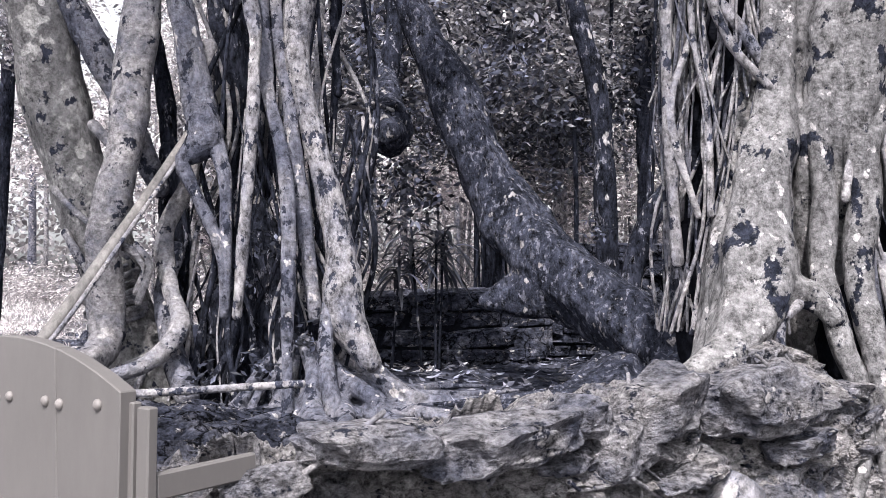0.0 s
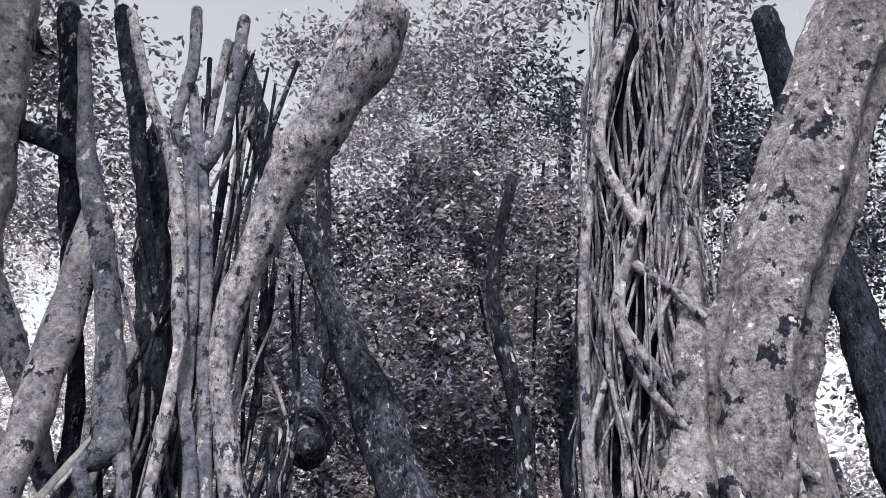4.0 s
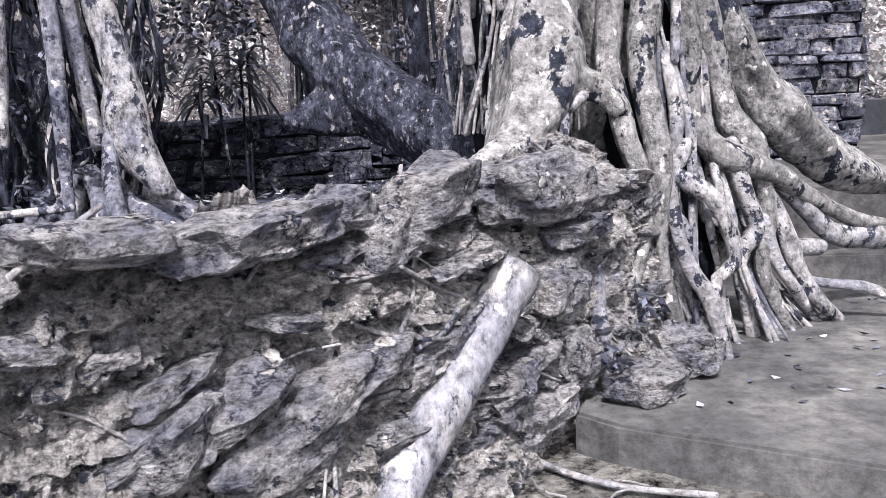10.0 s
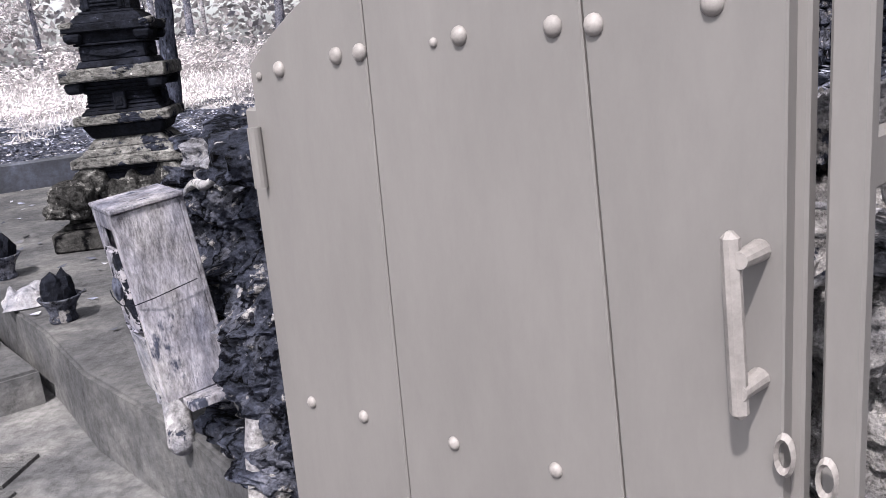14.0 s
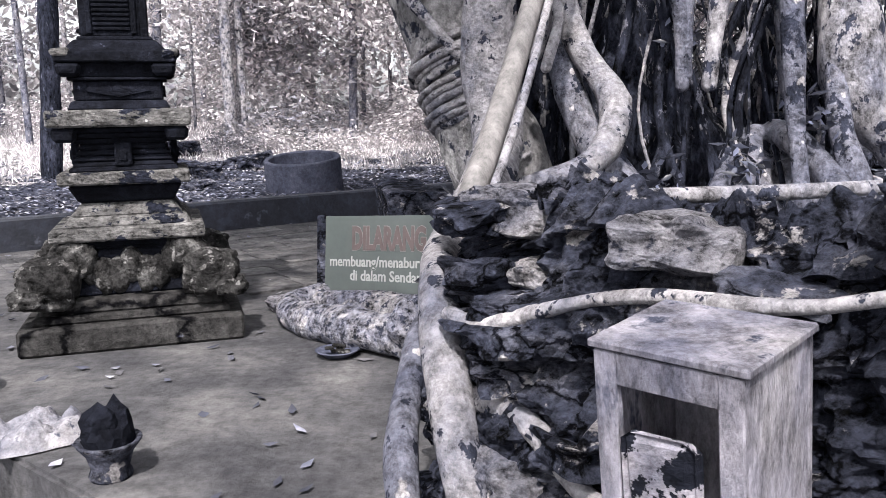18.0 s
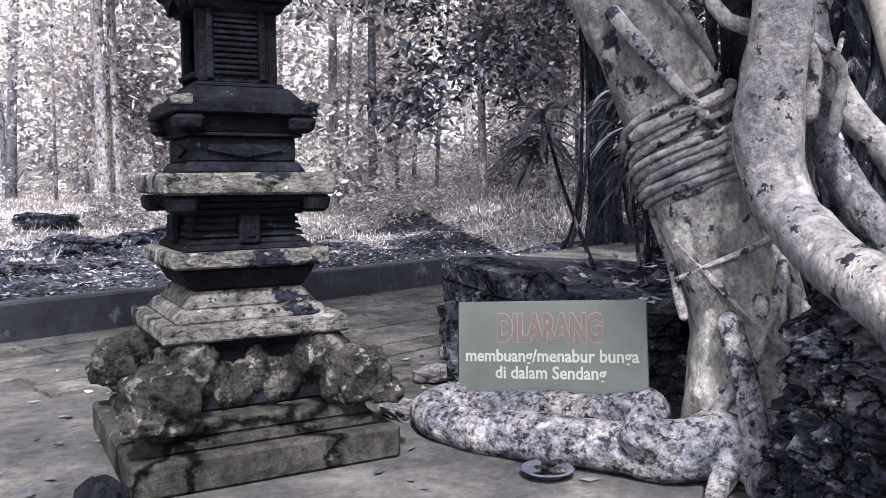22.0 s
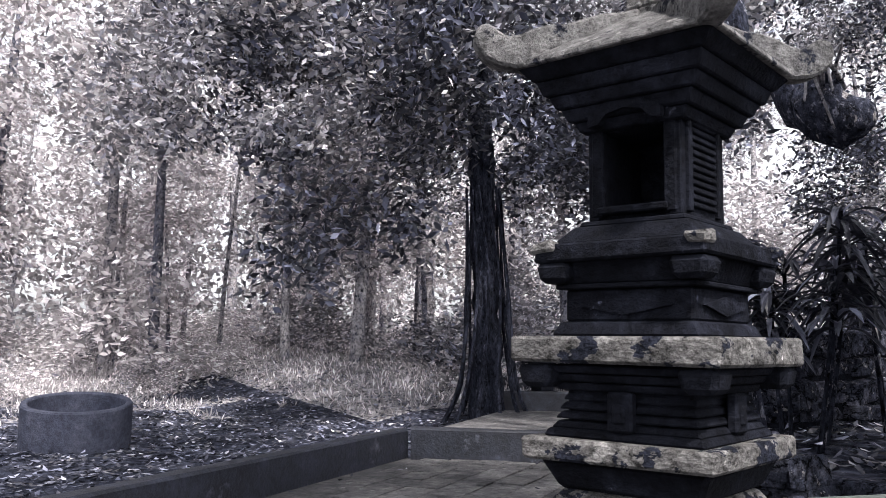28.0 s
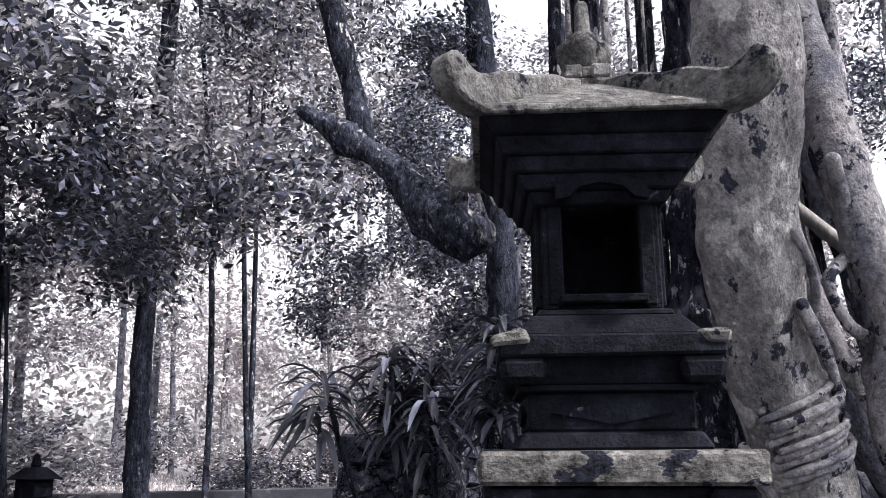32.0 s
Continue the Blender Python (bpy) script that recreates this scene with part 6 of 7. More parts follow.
for i in range(9):
    crown(dk, CROWN_M, rnd.uniform(3.5, 9), rnd.uniform(14, 19), rnd.uniform(3.5, 8), rnd.uniform(0.8, 1.3), rnd)
trunk(dk, "trunk", [(5.45, 8.0, 0.3), (5.3, 8.0, 2.5), (5.0, 8.1, 5.0), (4.6, 8.2, 8)], [0.24, 0.21, 0.2, 0.16], M_TRUNKD, sides=14, step=0.12, bumps=0.15)
for i in range(7):
    crown(dk, CROWN_D, rnd.uniform(7, 11), rnd.uniform(8.5, 11), rnd.uniform(3.8, 7.5), rnd.uniform(0.6, 1.0), rnd)
for i in range(7):
    crown(dk, CROWN_D, 5 + rnd.gauss(0, 1.5), 9 + rnd.gauss(0, 0.8), rnd.uniform(5, 8.5), rnd.uniform(0.6, 1.0), rnd)
lt = tree("leafy_tree", "dark-leaved tree at the edge of the clearing")
trunk(lt, "trunk", [(-7.6, 14.5, -0.1), (-7.4, 14.5, 3), (-7.2, 14.6, 7)], [0.16, 0.13, 0.1], M_TRUNKD, sides=10, step=0.3)
for i in range(7):
    crown(lt, CROWN_M, -6.6 + rnd.gauss(0, 0.9), 14.0 + rnd.gauss(0, 0.8), rnd.uniform(3.6, 7.5), rnd.uniform(0.6, 1.0), rnd)


def wood_tree(x, y, h, r, leaves, n, rnd):
    t = tree("forest_tree", "thin pale forest tree, its leaf colour paled for haze" if leaves is CROWN_L else "thin forest tree with sparse leaves")
    z = ground_z(x, y)
    dx, dy = rnd.uniform(-.6, .6), rnd.uniform(-.6, .6)
    trunk(t, "trunk", [(x, y, z - 0.2), (x + dx * .2, y + dy * .2, z + h * .3), (x + dx * .6, y + dy * .6, z + h * .7), (x + dx, y + dy, z + h)], [r * 1.3, r, r * .8, r * .4], (M_BARK, M_BARK, M_BARKW, M_BARKW)[rnd.randrange(4)], sides=8, step=0.5, bumps=0.12)
    for i in range(n):
        crown(t, leaves, x + rnd.gauss(0, 1.2), y + rnd.gauss(0, 1.2), z + rnd.uniform(1.5, h), rnd.uniform(0.8, 1.5), rnd)


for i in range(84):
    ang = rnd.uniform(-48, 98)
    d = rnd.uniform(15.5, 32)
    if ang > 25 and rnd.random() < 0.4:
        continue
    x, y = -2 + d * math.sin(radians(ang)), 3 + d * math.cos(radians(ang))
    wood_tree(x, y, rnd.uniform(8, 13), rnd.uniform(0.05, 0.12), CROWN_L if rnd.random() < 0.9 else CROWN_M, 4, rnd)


for i in range(16):   # the stand behind the clearing, brightened by its pale leaf colour
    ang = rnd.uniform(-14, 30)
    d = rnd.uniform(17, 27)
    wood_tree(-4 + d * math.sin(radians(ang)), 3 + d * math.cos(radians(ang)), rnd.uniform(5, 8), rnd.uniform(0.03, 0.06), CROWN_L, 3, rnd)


for i in range(26):   # darker trees to the east, past the fig
    ang = rnd.uniform(62, 128)
    d = rnd.uniform(13, 24)
    wood_tree(-2 + d * math.sin(radians(ang)), 3 + d * math.cos(radians(ang)), rnd.uniform(8, 12), rnd.uniform(0.05, 0.1), CROWN_D if i % 3 else CROWN_M, 6, rnd)


def shrub(x, y, s, datas):
    ob = crown(None, datas, x, y, ground_z(x, y) + 0.2 * s, s, rnd, 0.6)
    ob.name = "shrub"
    tagged(ob, "bright shrub on the forest floor, sunlight put into its colour", "shrub", "sunlit undergrowth")


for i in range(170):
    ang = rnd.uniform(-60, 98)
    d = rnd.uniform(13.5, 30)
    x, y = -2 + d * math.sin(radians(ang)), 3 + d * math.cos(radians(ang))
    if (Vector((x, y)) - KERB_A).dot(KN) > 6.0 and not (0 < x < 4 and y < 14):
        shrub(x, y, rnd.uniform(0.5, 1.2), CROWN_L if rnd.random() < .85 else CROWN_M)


def scatter(n, test, x0, x1, y0, y1, zf):
    pts = []
    while len(pts) < n:
        x, y = rng.uniform(x0, x1), rng.uniform(y0, y1)
        if test(x, y):
            pts.append((x, y, zf(x, y)))
    return np.array(pts)


def kerb_d(x, y):
    return (Vector((x, y)) - KERB_A).dot(KN)


# blades take the same pale colour, painted to look sunlit
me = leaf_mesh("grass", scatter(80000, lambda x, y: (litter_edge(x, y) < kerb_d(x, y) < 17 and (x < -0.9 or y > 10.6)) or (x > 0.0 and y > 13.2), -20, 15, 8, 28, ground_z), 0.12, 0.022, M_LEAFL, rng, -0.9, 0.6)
tagged(new("grass", me), "bright dry grass and ferns in the clearing", "grass", kind="stuff")
me = leaf_mesh("leaf_litter", scatter(36000, lambda x, y: 0.15 < kerb_d(x, y) < litter_edge(x, y) + 1.2, -14, 6, 5, 22, lambda x, y: ground_z(x, y) + 0.01 + 0.03 * rng.random()), 0.075, 0.036, M_LITTER, rng, 0, 0.35, True)
tagged(new("leaf_litter", me), "brown fallen leaves covering the forest floor", "leaf litter", kind="stuff")

for i in range(26):   # leafy undergrowth under the trees beyond the shrine
    x, y = rnd.uniform(2.5, 15), rnd.uniform(13.5, 22)
    ob = crown(None, CROWN_M if i % 3 else CROWN_D, x, y, ground_z(x, y) + rnd.uniform(0.3, 0.8), rnd.uniform(0.7, 1.3), rnd, 0.8)
    ob.name = "bush"
    tagged(ob, "shaded leafy bush in the woods", "bush", "undergrowth bushes")

# far edge of the woods all round, haze put into the pale leaf colour
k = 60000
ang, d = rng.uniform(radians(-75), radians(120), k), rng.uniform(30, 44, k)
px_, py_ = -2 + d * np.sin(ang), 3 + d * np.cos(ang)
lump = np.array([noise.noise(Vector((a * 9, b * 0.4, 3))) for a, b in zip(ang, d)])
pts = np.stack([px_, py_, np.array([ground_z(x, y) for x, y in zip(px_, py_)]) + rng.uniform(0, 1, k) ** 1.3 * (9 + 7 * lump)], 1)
tagged(new("far_woods", leaf_mesh("far_woods", pts, 0.42, 0.22, M_LEAFF, rng)), "wall of far woods, leaves coloured pale for sun and haze", "woods", kind="stuff")


# ---- plants ----
def strap_plant(name, x, y, z, stems_n, seed, spread, height, label, blades=84, low=0.45):
    """Stems with rosettes of long arching strap leaves."""
    t = empty(name, pose(x, y, z), label, "plant")
    r = random.Random(seed)
    for s in range(stems_n):
        sx, sy, h = r.gauss(0, spread), r.gauss(0, spread), height * r.uniform(low, 1.0)
        v, f = limb([(sx * 0.5, sy * 0.5, -0.05), (sx * 0.8, sy * 0.8, h * 0.5), (sx, sy, h)], [0.013, 0.011, 0.01], 7, 0.1, 0.1)
        st = raw("stem", v, f, M_BARKD, t, smooth=True)
        verts, faces = [], []
        for b in range(blades):
            a = r.uniform(0, 6.283)
            l = r.uniform(0.18, 0.34)
            up = r.uniform(-0.1, 1.1)
            w = r.uniform(0.012, 0.02)
            o = len(verts)
            z0 = h - r.uniform(0, 0.32)
            for k in range(6):
                q = k / 5
                d = l * q
                px, py = sx + math.cos(a) * d * (1 - 0.15 * up), sy + math.sin(a) * d * (1 - 0.15 * up)
                pz = z0 + up * d - 1.5 * l * q * q * 0.55
                ww = w * (0.5 + 1.6 * q * (1.15 - q))
                if k == 5:
                    ww = 0.002
                verts += [(px - math.sin(a) * ww, py + math.cos(a) * ww, pz + ww * 0.5), (px, py, pz), (px + math.sin(a) * ww, py - math.cos(a) * ww, pz + ww * 0.5)]
                if k:
                    c = o + 3 * k
                    faces += [(c - 3, c - 2, c + 1, c), (c - 2, c - 1, c + 2, c + 1)]
        raw("leaves", verts, faces, M_STRAP, t)


strap_plant("strap_leaf_plant", -1.14, 6.68, 0.44, 8, 3, 0.25, 1.25, "dark strap-leaved plant crowding a stone planter", 52, 0.6)
strap_plant("strap_leaf_plant", -0.43, 6.50, 0.5, 3, 12, 0.16, 1.27, "dark strap-leaved plant among the roots", 26, 0.6)
strap_plant("strap_leaf_plant", -0.03, 6.70, 0.5, 3, 15, 0.16, 1.20, "dark strap-leaved plant among the roots", 26, 0.6)
strap_plant("strap_leaf_plant", 7.6, 7.2, 0.5, 8, 8, 0.5, 3.2, "tall dark strap-leaved plant beyond the wall")


# ---- small things on the terrace ----
def lathe(profile, n=24, wob=0.02, seed=0):
    v, f = [], []
    for r, z in profile:
        for i in range(n):
            a = 2 * math.pi * i / n
            k = 1 + wob * noise.noise(Vector((math.cos(a) * 2 + seed, math.sin(a) * 2, z * 9)))
            v.append((r * k * math.cos(a), r * k * math.sin(a), z))
    for j in range(len(profile) - 1):
        for i in range(n):
            k = (i + 1) % n
            f.append((j * n + i, j * n + k, (j + 1) * n + k, (j + 1) * n + i))
    return v, f


def pot(x, y, z, s, seed, label="fired clay incense pot heaped with black ash"):
    t = empty("incense_pot", pose(x, y, z, 0, 0, seed * 40) @ Matrix.Diagonal((s, s, s, 1)), label, "pot", "incense pots by the terrace edge")
    v, f = lathe([(0.0, 0.0), (0.055, 0.0), (0.058, 0.01), (0.05, 0.03), (0.062, 0.07), (0.085, 0.10), (0.088, 0.108), (0.075, 0.106), (0.06, 0.09), (0.0, 0.085)], seed=seed)
    raw("bowl", v, f, M_BRICK, t, smooth=True)
    bm = bmesh.new()
    bmesh.ops.create_icosphere(bm, subdivisions=3, radius=1)
    for q in bm.verts:
        k = 1 + 0.4 * noise.noise(q.co * 3 + Vector((seed, 0, 0))) + 0.45 * abs(noise.noise(q.co * 9))
        q.co = Vector((q.co.x * 0.062 * k, q.co.y * 0.062 * k, 0.095 + max(-0.01, q.co.z) * 0.10 * k))
    part("ash", bm, M_BLACK, t, "black ash heap")


pot(-2.93, 3.84, 0.0, 1.0, 1)
pot(-3.72, 4.55, 0.0, 1.15, 2)
pot(-3.42, 3.86, -0.15, 0.8, 3)
dish = empty("offering_dish", pose(-2.42, 4.93, 0.0), "shallow dark dish with scraps of offerings", "dish")
dv, df = lathe([(0.0, 0.0), (0.05, 0.0), (0.085, 0.025), (0.09, 0.028), (0.08, 0.03), (0.05, 0.012), (0.0, 0.01)])
raw("dish", dv, df, M_CONC, dish, smooth=True)
part("scraps", join(*[block(rnd.uniform(0.02, 0.05), rnd.uniform(0.01, 0.03), 0.012, 0.003, (rnd.gauss(0, 0.025), rnd.gauss(0, 0.025), 0.014 + 0.004 * i), 0.004, i) for i in range(7)]), M_LUMP, dish)


def cloth():
    n = 26
    v, f = [], []
    for j in range(n + 1):
        for i in range(n + 1):
            x, y = (i / n - 0.5) * 0.30, (j / n - 0.5) * 0.24
            e = 1 - smooth01(0.7, 1.0, max(abs(i / n - 0.5), abs(j / n - 0.5)) * 2)
            z = 0.006 + e * (0.02 + 0.09 * abs(noise.noise(Vector((x * 9, y * 9, 2)))) + 0.04 * abs(noise.noise(Vector((x * 20, y * 20, 2)))))
            k = 1 + 0.2 * noise.noise(Vector((x * 6, y * 6, 7)))
            v.append((x * k, y * k, z))
    for j in range(n):
        for i in range(n):
            a = j * (n + 1) + i
            f.append((a, a + 1, a + n + 2, a + n + 1))
    ob = raw("crumpled_cloth", v, f, M_WHITE, smooth=True)
    ob.matrix_basis = pose(-3.24, 4.12, 0, 0, 0, 30)
    tagged(ob, "crumpled white cloth lying on the terrace edge", "cloth")


cloth()


# ---- stone lantern ----
lan = empty("stone_lantern", pose(1.70, 12.07, -0.1), "small dark stone lantern at the edge of the woods", "lantern")
part("pedestal", block(0.36, 0.36, 0.5, 0.02, (0, 0, 0), 0.0, 1, 0.85), M_SHRINE, lan)
part("shaft", block(0.2, 0.2, 0.16, 0.01, (0, 0, 0.5)), M_SHRINE, lan)
part("head", block(0.26, 0.26, 0.18, 0.01, (0, 0, 0.66)), M_SHRINE, lan)
part("roof", block(0.4, 0.4, 0.12, 0.01, (0, 0, 0.84), 0.0, 1, 0.4), M_SHRINE, lan)
part("finial", block(0.1, 0.1, 0.14, 0.02, (0, 0, 0.96), 0.0, 1, 0.5), M_SHRINE, lan)

# stones at the foot of the rocks
for x, y, z, s, q in ((1.63, 2.95, 0.1, 0.28, 0.8), (1.41, 2.74, 0.1, 0.26, 0.6), (1.55, 3.05, 0.1, 0.2, 0.7), (0.62, 2.1, -0.3, 0.3, 0.4), (0.35, 1.95, -0.3, 0.36, 0.7), (-0.1, 1.8, -0.3, 0.4, 0.6), (0.95, 2.35, -0.3, 0.34, 0.6), (1.1, 2.5, -0.3, 0.3, 0.5), (-2.5, 6.3, 0.0, 0.2, 0.5), (-2.75, 5.75, 0.0, 0.22, 0.3)):
    ob = new("boulder", ROCKS[int(x * 7) % 5])
    ob.matrix_basis = pose(x, y, z, rnd.uniform(-8, 8), rnd.uniform(-8, 8), rnd.uniform(0, 360)) @ Matrix.Diagonal((s, s * 0.8, s * q * 1.6, 1))
    tagged(ob, "loose grey limestone block on the ground", "stone", "loose stones")
for x, y, s in ((-6.63, 17.44, 0.80), (-5.54, 14.62, 0.87), (-4.95, 15.95, 0.74), (-5.88, 12.61, 0.47), (-5.49, 12.53, 0.41), (-5.04, 13.04, 0.38)):
    ob = new("boulder", ROCKSD[int(abs(x) * 7) % 4])
    ob.matrix_basis = pose(x, y, ground_z(x, y) - 0.04, 0, rnd.uniform(-8, 8), rnd.uniform(0, 360)) @ Matrix.Diagonal((s, s * 0.7, s * 0.7, 1))
    tagged(ob, "dark mossy stone half sunk in leaf litter", "stone", "stones in the litter")
for k, (x, y, z, w, h) in enumerate(((-1.88, 3.22, 0.48, 0.17, 0.05), (-1.91, 3.28, 0.56, 0.10, 0.05), (-1.85, 3.18, 0.67, 0.10, 0.05), (-1.93, 3.31, 0.63, 0.08, 0.06))):
    ob = new("stone", ROCKS[k])
    ob.parent = terrace
    ob.matrix_basis = pose(x, y, z - h / 2, 0, -4, -52) @ Matrix.Diagonal((w * 1.1, 0.14, h * 2, 1))
# broad worn blocks of the rim and the face
def face_block(x, y, z, w, h, tilt, k):
    ob = new("stone", ROCKS[k % 5])
    ob.parent = terrace
    ob.matrix_basis = pose(x + 0.05, y + 0.07, z - h / 2, 0, tilt, 36) @ Matrix.Diagonal((w * 1.15, min(0.24, 0.12 + w * 0.3), h * 1.9, 1))


for k, (x, y, z, w, h, tilt) in enumerate(((-0.20, 1.76, 0.91, 0.27, 0.09, 2), (0.08, 1.97, 0.87, 0.40, 0.12, -4), (0.30, 2.14, 0.90, 0.15, 0.11, 0), (0.43, 2.23, 0.81, 0.19, 0.17, -10), (0.57, 2.33, 0.90, 0.30, 0.17, -12), (0.97, 2.63, 0.87, 0.40, 0.21, -6), (1.11, 2.73, 0.70, 0.28, 0.09, -4), (0.65, 2.39, 0.71, 0.22, 0.07, -8))):
    face_block(x, y, z, w, h, tilt, k + 0)
for k, (x, y, z, w, h, tilt) in enumerate(((0.26, 2.10, 0.47, 0.37, 0.11, -14), (-0.09, 1.85, 0.47, 0.22, 0.16, -20), (0.13, 2.01, 0.37, 0.30, 0.20, -24))):
    face_block(x, y, z, w, h, tilt, k + 8)
for k, (x, y, z, w, h, tilt) in enumerate(((0.60, 2.35, 0.49, 0.25, 0.14, -20), (0.51, 2.29, 0.44, 0.20, 0.11, -20), (1.01, 2.65, 0.52, 0.22, 0.16, 0), (0.81, 2.51, 0.25, 0.19, 0.10, -10), (1.10, 2.72, 0.27, 0.17, 0.21, 0), (0.92, 2.59, 0.13, 0.31, 0.12, -8))):
    face_block(x, y, z, w, h, tilt, k + 16)
for x, y, z, sx, sy, sz, rz, ry in ((0.70, 2.38, 0.68, 0.26, 0.14, 0.04, 40, -5), (-0.36, 1.72, 0.80, 0.16, 0.08, 0.10, 20, -10), (1.22, 2.92, 0.72, 0.22, 0.12, 0.06, 45, 3), (1.3, 2.95, 0.58, 0.22, 0.12, 0.06, 45, -3)):
    ob = new("stone", ROCKS[2])
    ob.parent = terrace
    ob.matrix_basis = pose(x, y, z, 0, ry, rz) @ Matrix.Diagonal((sx, sy, sz * 1.6, 1))

for x, y, z, sx, sy, sz, rz, ry in ((-1.80, 3.40, 0.70, 0.34, 0.30, 0.13, 20, 6), (-1.62, 2.98, 0.70, 0.42, 0.20, 0.12, 50, 8), (-1.45, 2.85, 0.66, 0.30, 0.16, 0.11, 48, 12), (-1.92, 3.05, 0.28, 0.16, 0.20, 0.12, 30, 0), (-1.80, 2.86, 0.12, 0.2, 0.2, 0.15, 60, 0)):
    ob = new("stone", ROCKS[3])
    ob.parent = terrace
    ob.matrix_basis = pose(x, y, z, 0, ry, rz) @ Matrix.Diagonal((sx, sy, sz * 1.6, 1))
for x, y, k in ((-2.06, 3.27, 0), (-2.05, 3.23, 1), (-2.03, 3.19, 2), (-2.0, 3.15, 3), (-1.985, 3.12, 4)):
    sv, sf = lathe([(0.0, 0.0), (0.011, 0.001), (0.016, 0.007), (0.013, 0.014), (0.006, 0.02), (0.0, 0.022)], 12, 0.1, k)
    ob = raw("snail_shell", sv, sf, M_LETTER, smooth=True)
    ob.matrix_basis = pose(x, y, 0.002, 0, 0, k * 70)
    tagged(ob, "small white empty snail shell on the cement", "shell", "shells by the root")

# trodden earth at the foot of the rocks, rising to the platform
ev, ef = [], []
for j in range(41):
    for i in range(41):
        x, y = -0.5 + 2.3 * i / 40, 0.5 + 2.7 * j / 40
        ev.append((x, y, -0.33 + 0.29 * smooth01(-0.1, 1.15, x + 0.25 * (y - 1.9)) + 0.012 * noise.noise(Vector((x * 5, y * 5, 0))) + 0.006 * noise.noise(Vector((x * 16, y * 16, 0)))))
for j in range(40):
    for i in range(40):
        a = j * 41 + i
        ef.append((a, a + 1, a + 42, a + 41))
tagged(raw("ground_earth", ev, ef, M_EARTH, smooth=True), "trodden earth with twigs at the foot of the rocks", "ground", kind="structure")


def earth_z(x, y):
    return -0.32 + 0.29 * smooth01(-0.1, 1.15, x + 0.25 * (y - 1.9))


for i in range(44):
    x, y, a, l = rnd.uniform(0.2, 1.2), rnd.uniform(1.5, 2.5), rnd.uniform(0, 6.3), rnd.uniform(0.05, 0.22)
    if i < 2:
        x, y, a, l = (0.85, 2.2, -1.1, 0.75) if i else (1.05, 2.45, -1.2, 0.8)
    pts = [(x + l * (k / 3 - .5) * math.cos(a + .2 * k), y + l * (k / 3 - .5) * math.sin(a + .2 * k)) for k in range(4)]
    tv, tf = limb([(p, q, earth_z(p, q) + 0.012) for p, q in pts], [rnd.uniform(0.002, 0.006) if i > 1 else 0.011] * 4, 6, 0.04, 0.1, seed=i)
    tagged(raw("twig", tv, tf, M_BARKW if i % 2 else M_ROOT, smooth=True), "dry fallen twig on the earth", "twig", "twigs on the earth")

# ---- paving ----
KD = (KERB_B - KERB_A).normalized()


def ledge_d(x, y):
    p = Vector((x, y))
    best = 9
    for a, b in zip(LEDGE, LEDGE[1:]):
        a, b = Vector(a), Vector(b)
        t = max(0, min(1, (p - a).dot(b - a) / (b - a).length_squared))
        best = min(best, (p - a.lerp(b, t)).length)
    return best


def inside(x, y, poly):
    c = False
    for (x1, y1), (x2, y2) in zip(poly, poly[1:] + poly[:1]):
        if (y1 > y) != (y2 > y) and x < (x2 - x1) * (y - y1) / (y2 - y1) + x1:
            c = not c
    return c


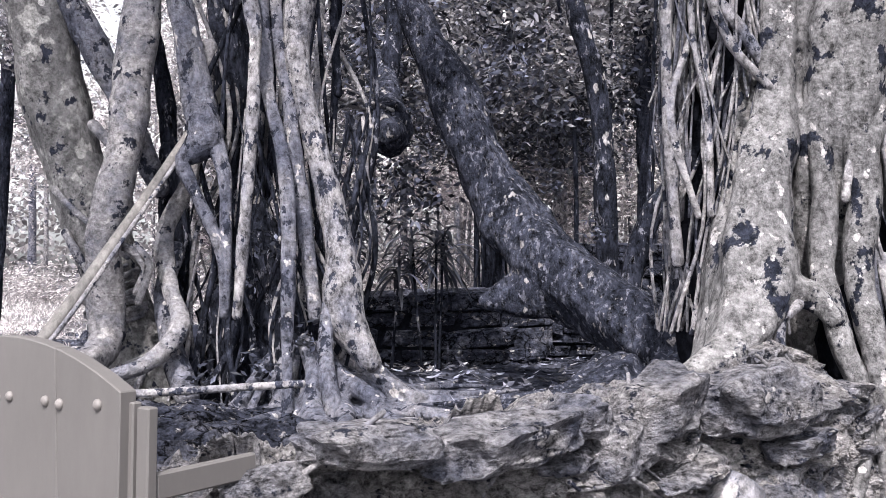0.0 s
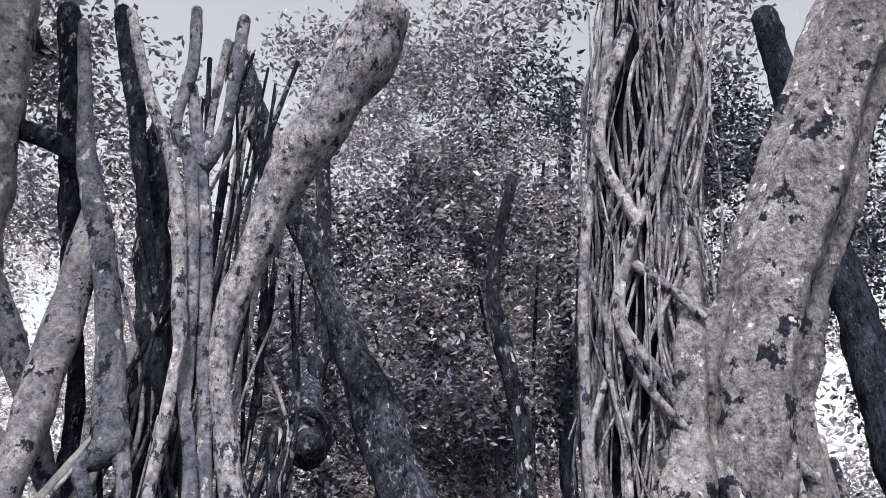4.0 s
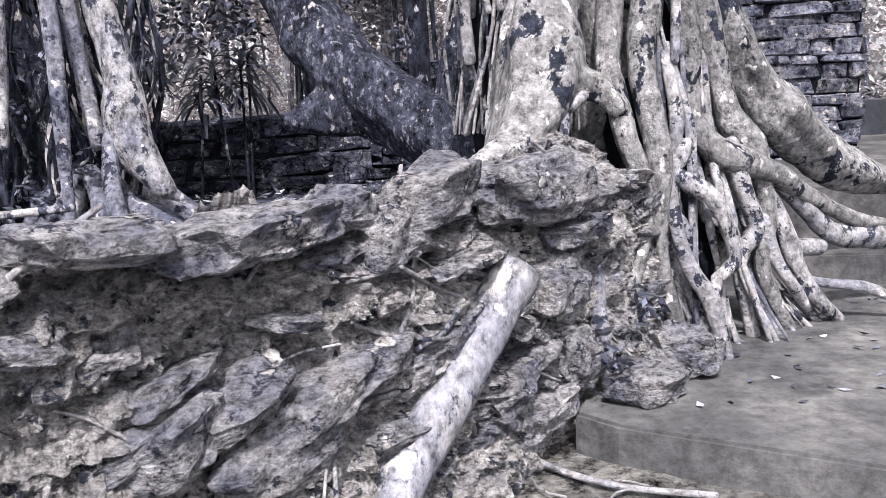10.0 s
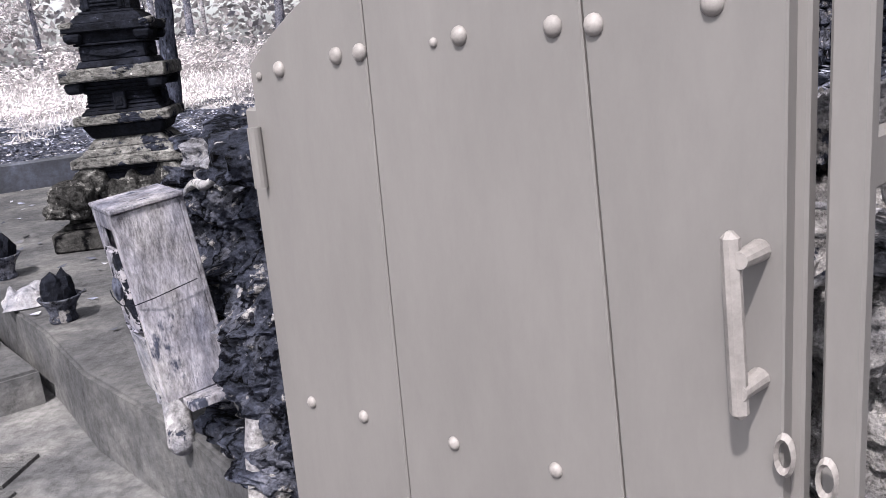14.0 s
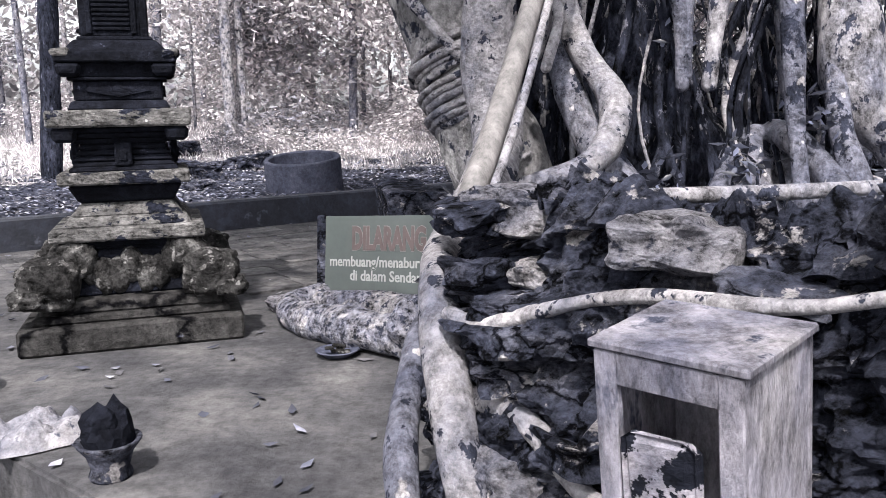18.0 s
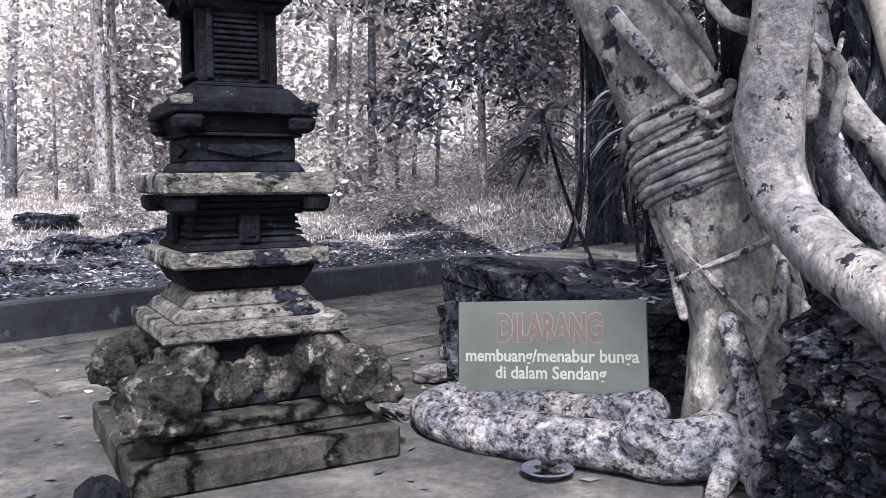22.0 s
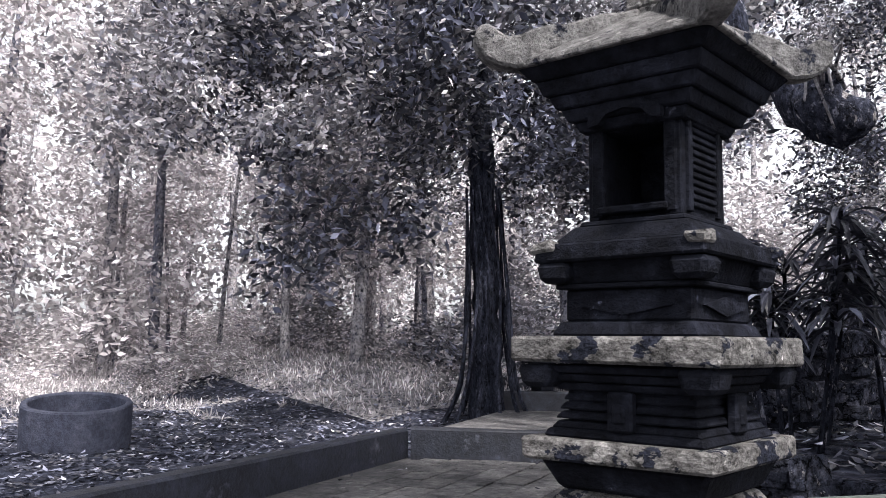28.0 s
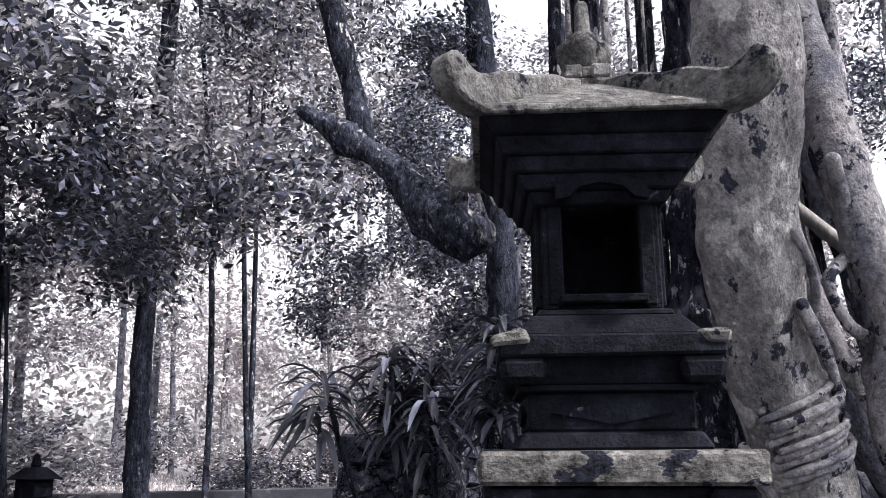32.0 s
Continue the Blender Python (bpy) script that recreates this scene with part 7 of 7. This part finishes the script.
PLAZA = LEDGE + [(-1.4, 10.2), (0.4, 8.6), (-0.6, 5.6), (-1.2, 4.0)]
paver_datas = []
for k in range(6):
    me = bpy.data.meshes.new("paver")
    bm = block(1, 1, 1, 0.03, (0, 0, 0), 0.02, k)
    bm.to_mesh(me)
    bm.free()
    me.materials.append(M_PAVER)
    paver_datas.append(me)
poses = []
pr = random.Random(3)
for j in range(-2, 34):
    y0 = -0.12 - 0.235 * j
    x = pr.uniform(0, 0.4)
    while x < 9.6:
        w = pr.uniform(0.30, 0.52)
        c = KERB_A + KD * (x + w / 2) + KN * y0
        sh_d = (c - Vector((-3.405, 5.538))).length
        if inside(c.x, c.y, PLAZA) and ledge_d(c.x, c.y) > 1.2 and sh_d > 0.75 and kerb_d(c.x, c.y) < -0.22 and not (c.x > -2.9 and c.y < 6.2) and not (c.x > -2.5 and 5.5 < c.y < 7.1):
            poses.append(pose(c.x, c.y, -0.03, pr.uniform(-.7, .7), pr.uniform(-.7, .7), math.degrees(math.atan2(KD.y, KD.x)) + pr.uniform(-1, 1)) @ Matrix.Diagonal((w - 0.014, 0.221, 0.042 + pr.uniform(0, 0.008), 1)))
        x += w
pieces("paver", paver_datas, poses[:320], plaza)
poses = []
for j in range(14):
    x = -4.6 + pr.uniform(0, 0.3)
    while x < -1.9:
        w = pr.uniform(0.35, 0.55)
        cx, cy = x + w / 2, 1.2 + 0.24 * j
        if ledge_d(cx, cy) > 0.3 and not inside(cx, cy, PLAZA) and not inside(cx, cy, [(-2.6, 3.5), (-3.3, 4.4), (-4.6, 5.2), (-4.8, 4.3), (-3.2, 3.0)]):
            poses.append(pose(cx, cy, -0.33, pr.uniform(-.7, .7), pr.uniform(-.7, .7), pr.uniform(-1.5, 1.5)) @ Matrix.Diagonal((w - 0.02, 0.222, 0.045, 1)))
        x += w
pieces("paver", paver_datas, poses, lower)

# ---- fallen leaves on the paving and rocks ----
me = leaf_mesh("fallen_leaves", scatter(420, lambda x, y: inside(x, y, PLAZA), -6, 0, 2.5, 10, lambda x, y: 0.012), 0.06, 0.028, M_LITTER, rng, 0, 0.2, True)
tagged(new("fallen_leaves", me), "scattered curled fallen leaves on the paving", "fallen leaves", kind="stuff")
me = leaf_mesh("fallen_leaves", scatter(160, lambda x, y: inside(x, y, [(1.3, 2.6), (3, 1.9), (5, 2.6), (3, 4.0), (2.2, 3.6)]), 1, 5, 1, 5, lambda x, y: 0.11), 0.05, 0.025, M_LITTER, rng, 0, 0.2, True)
tagged(new("fallen_leaves", me), "scattered dry leaves on the side platform", "fallen leaves", kind="stuff")
me = leaf_mesh("leaf_litter", scatter(2600, lambda x, y: inside(x, y, [(-1.5, 4.4), (0.0, 3.2), (1.4, 3.6), (3.0, 5.0), (3.4, 8.0), (-0.5, 7.4), (-2.0, 6.7), (-2.0, 6.0)]), -2.2, 3.5, 3, 8.2, lambda x, y: 0.48 + 0.03 * rng.random()), 0.09, 0.035, M_LITTER, rng, 0, 0.5, True)
tagged(new("leaf_litter", me), "dead leaves between roots on dark soil", "leaf litter", kind="stuff")
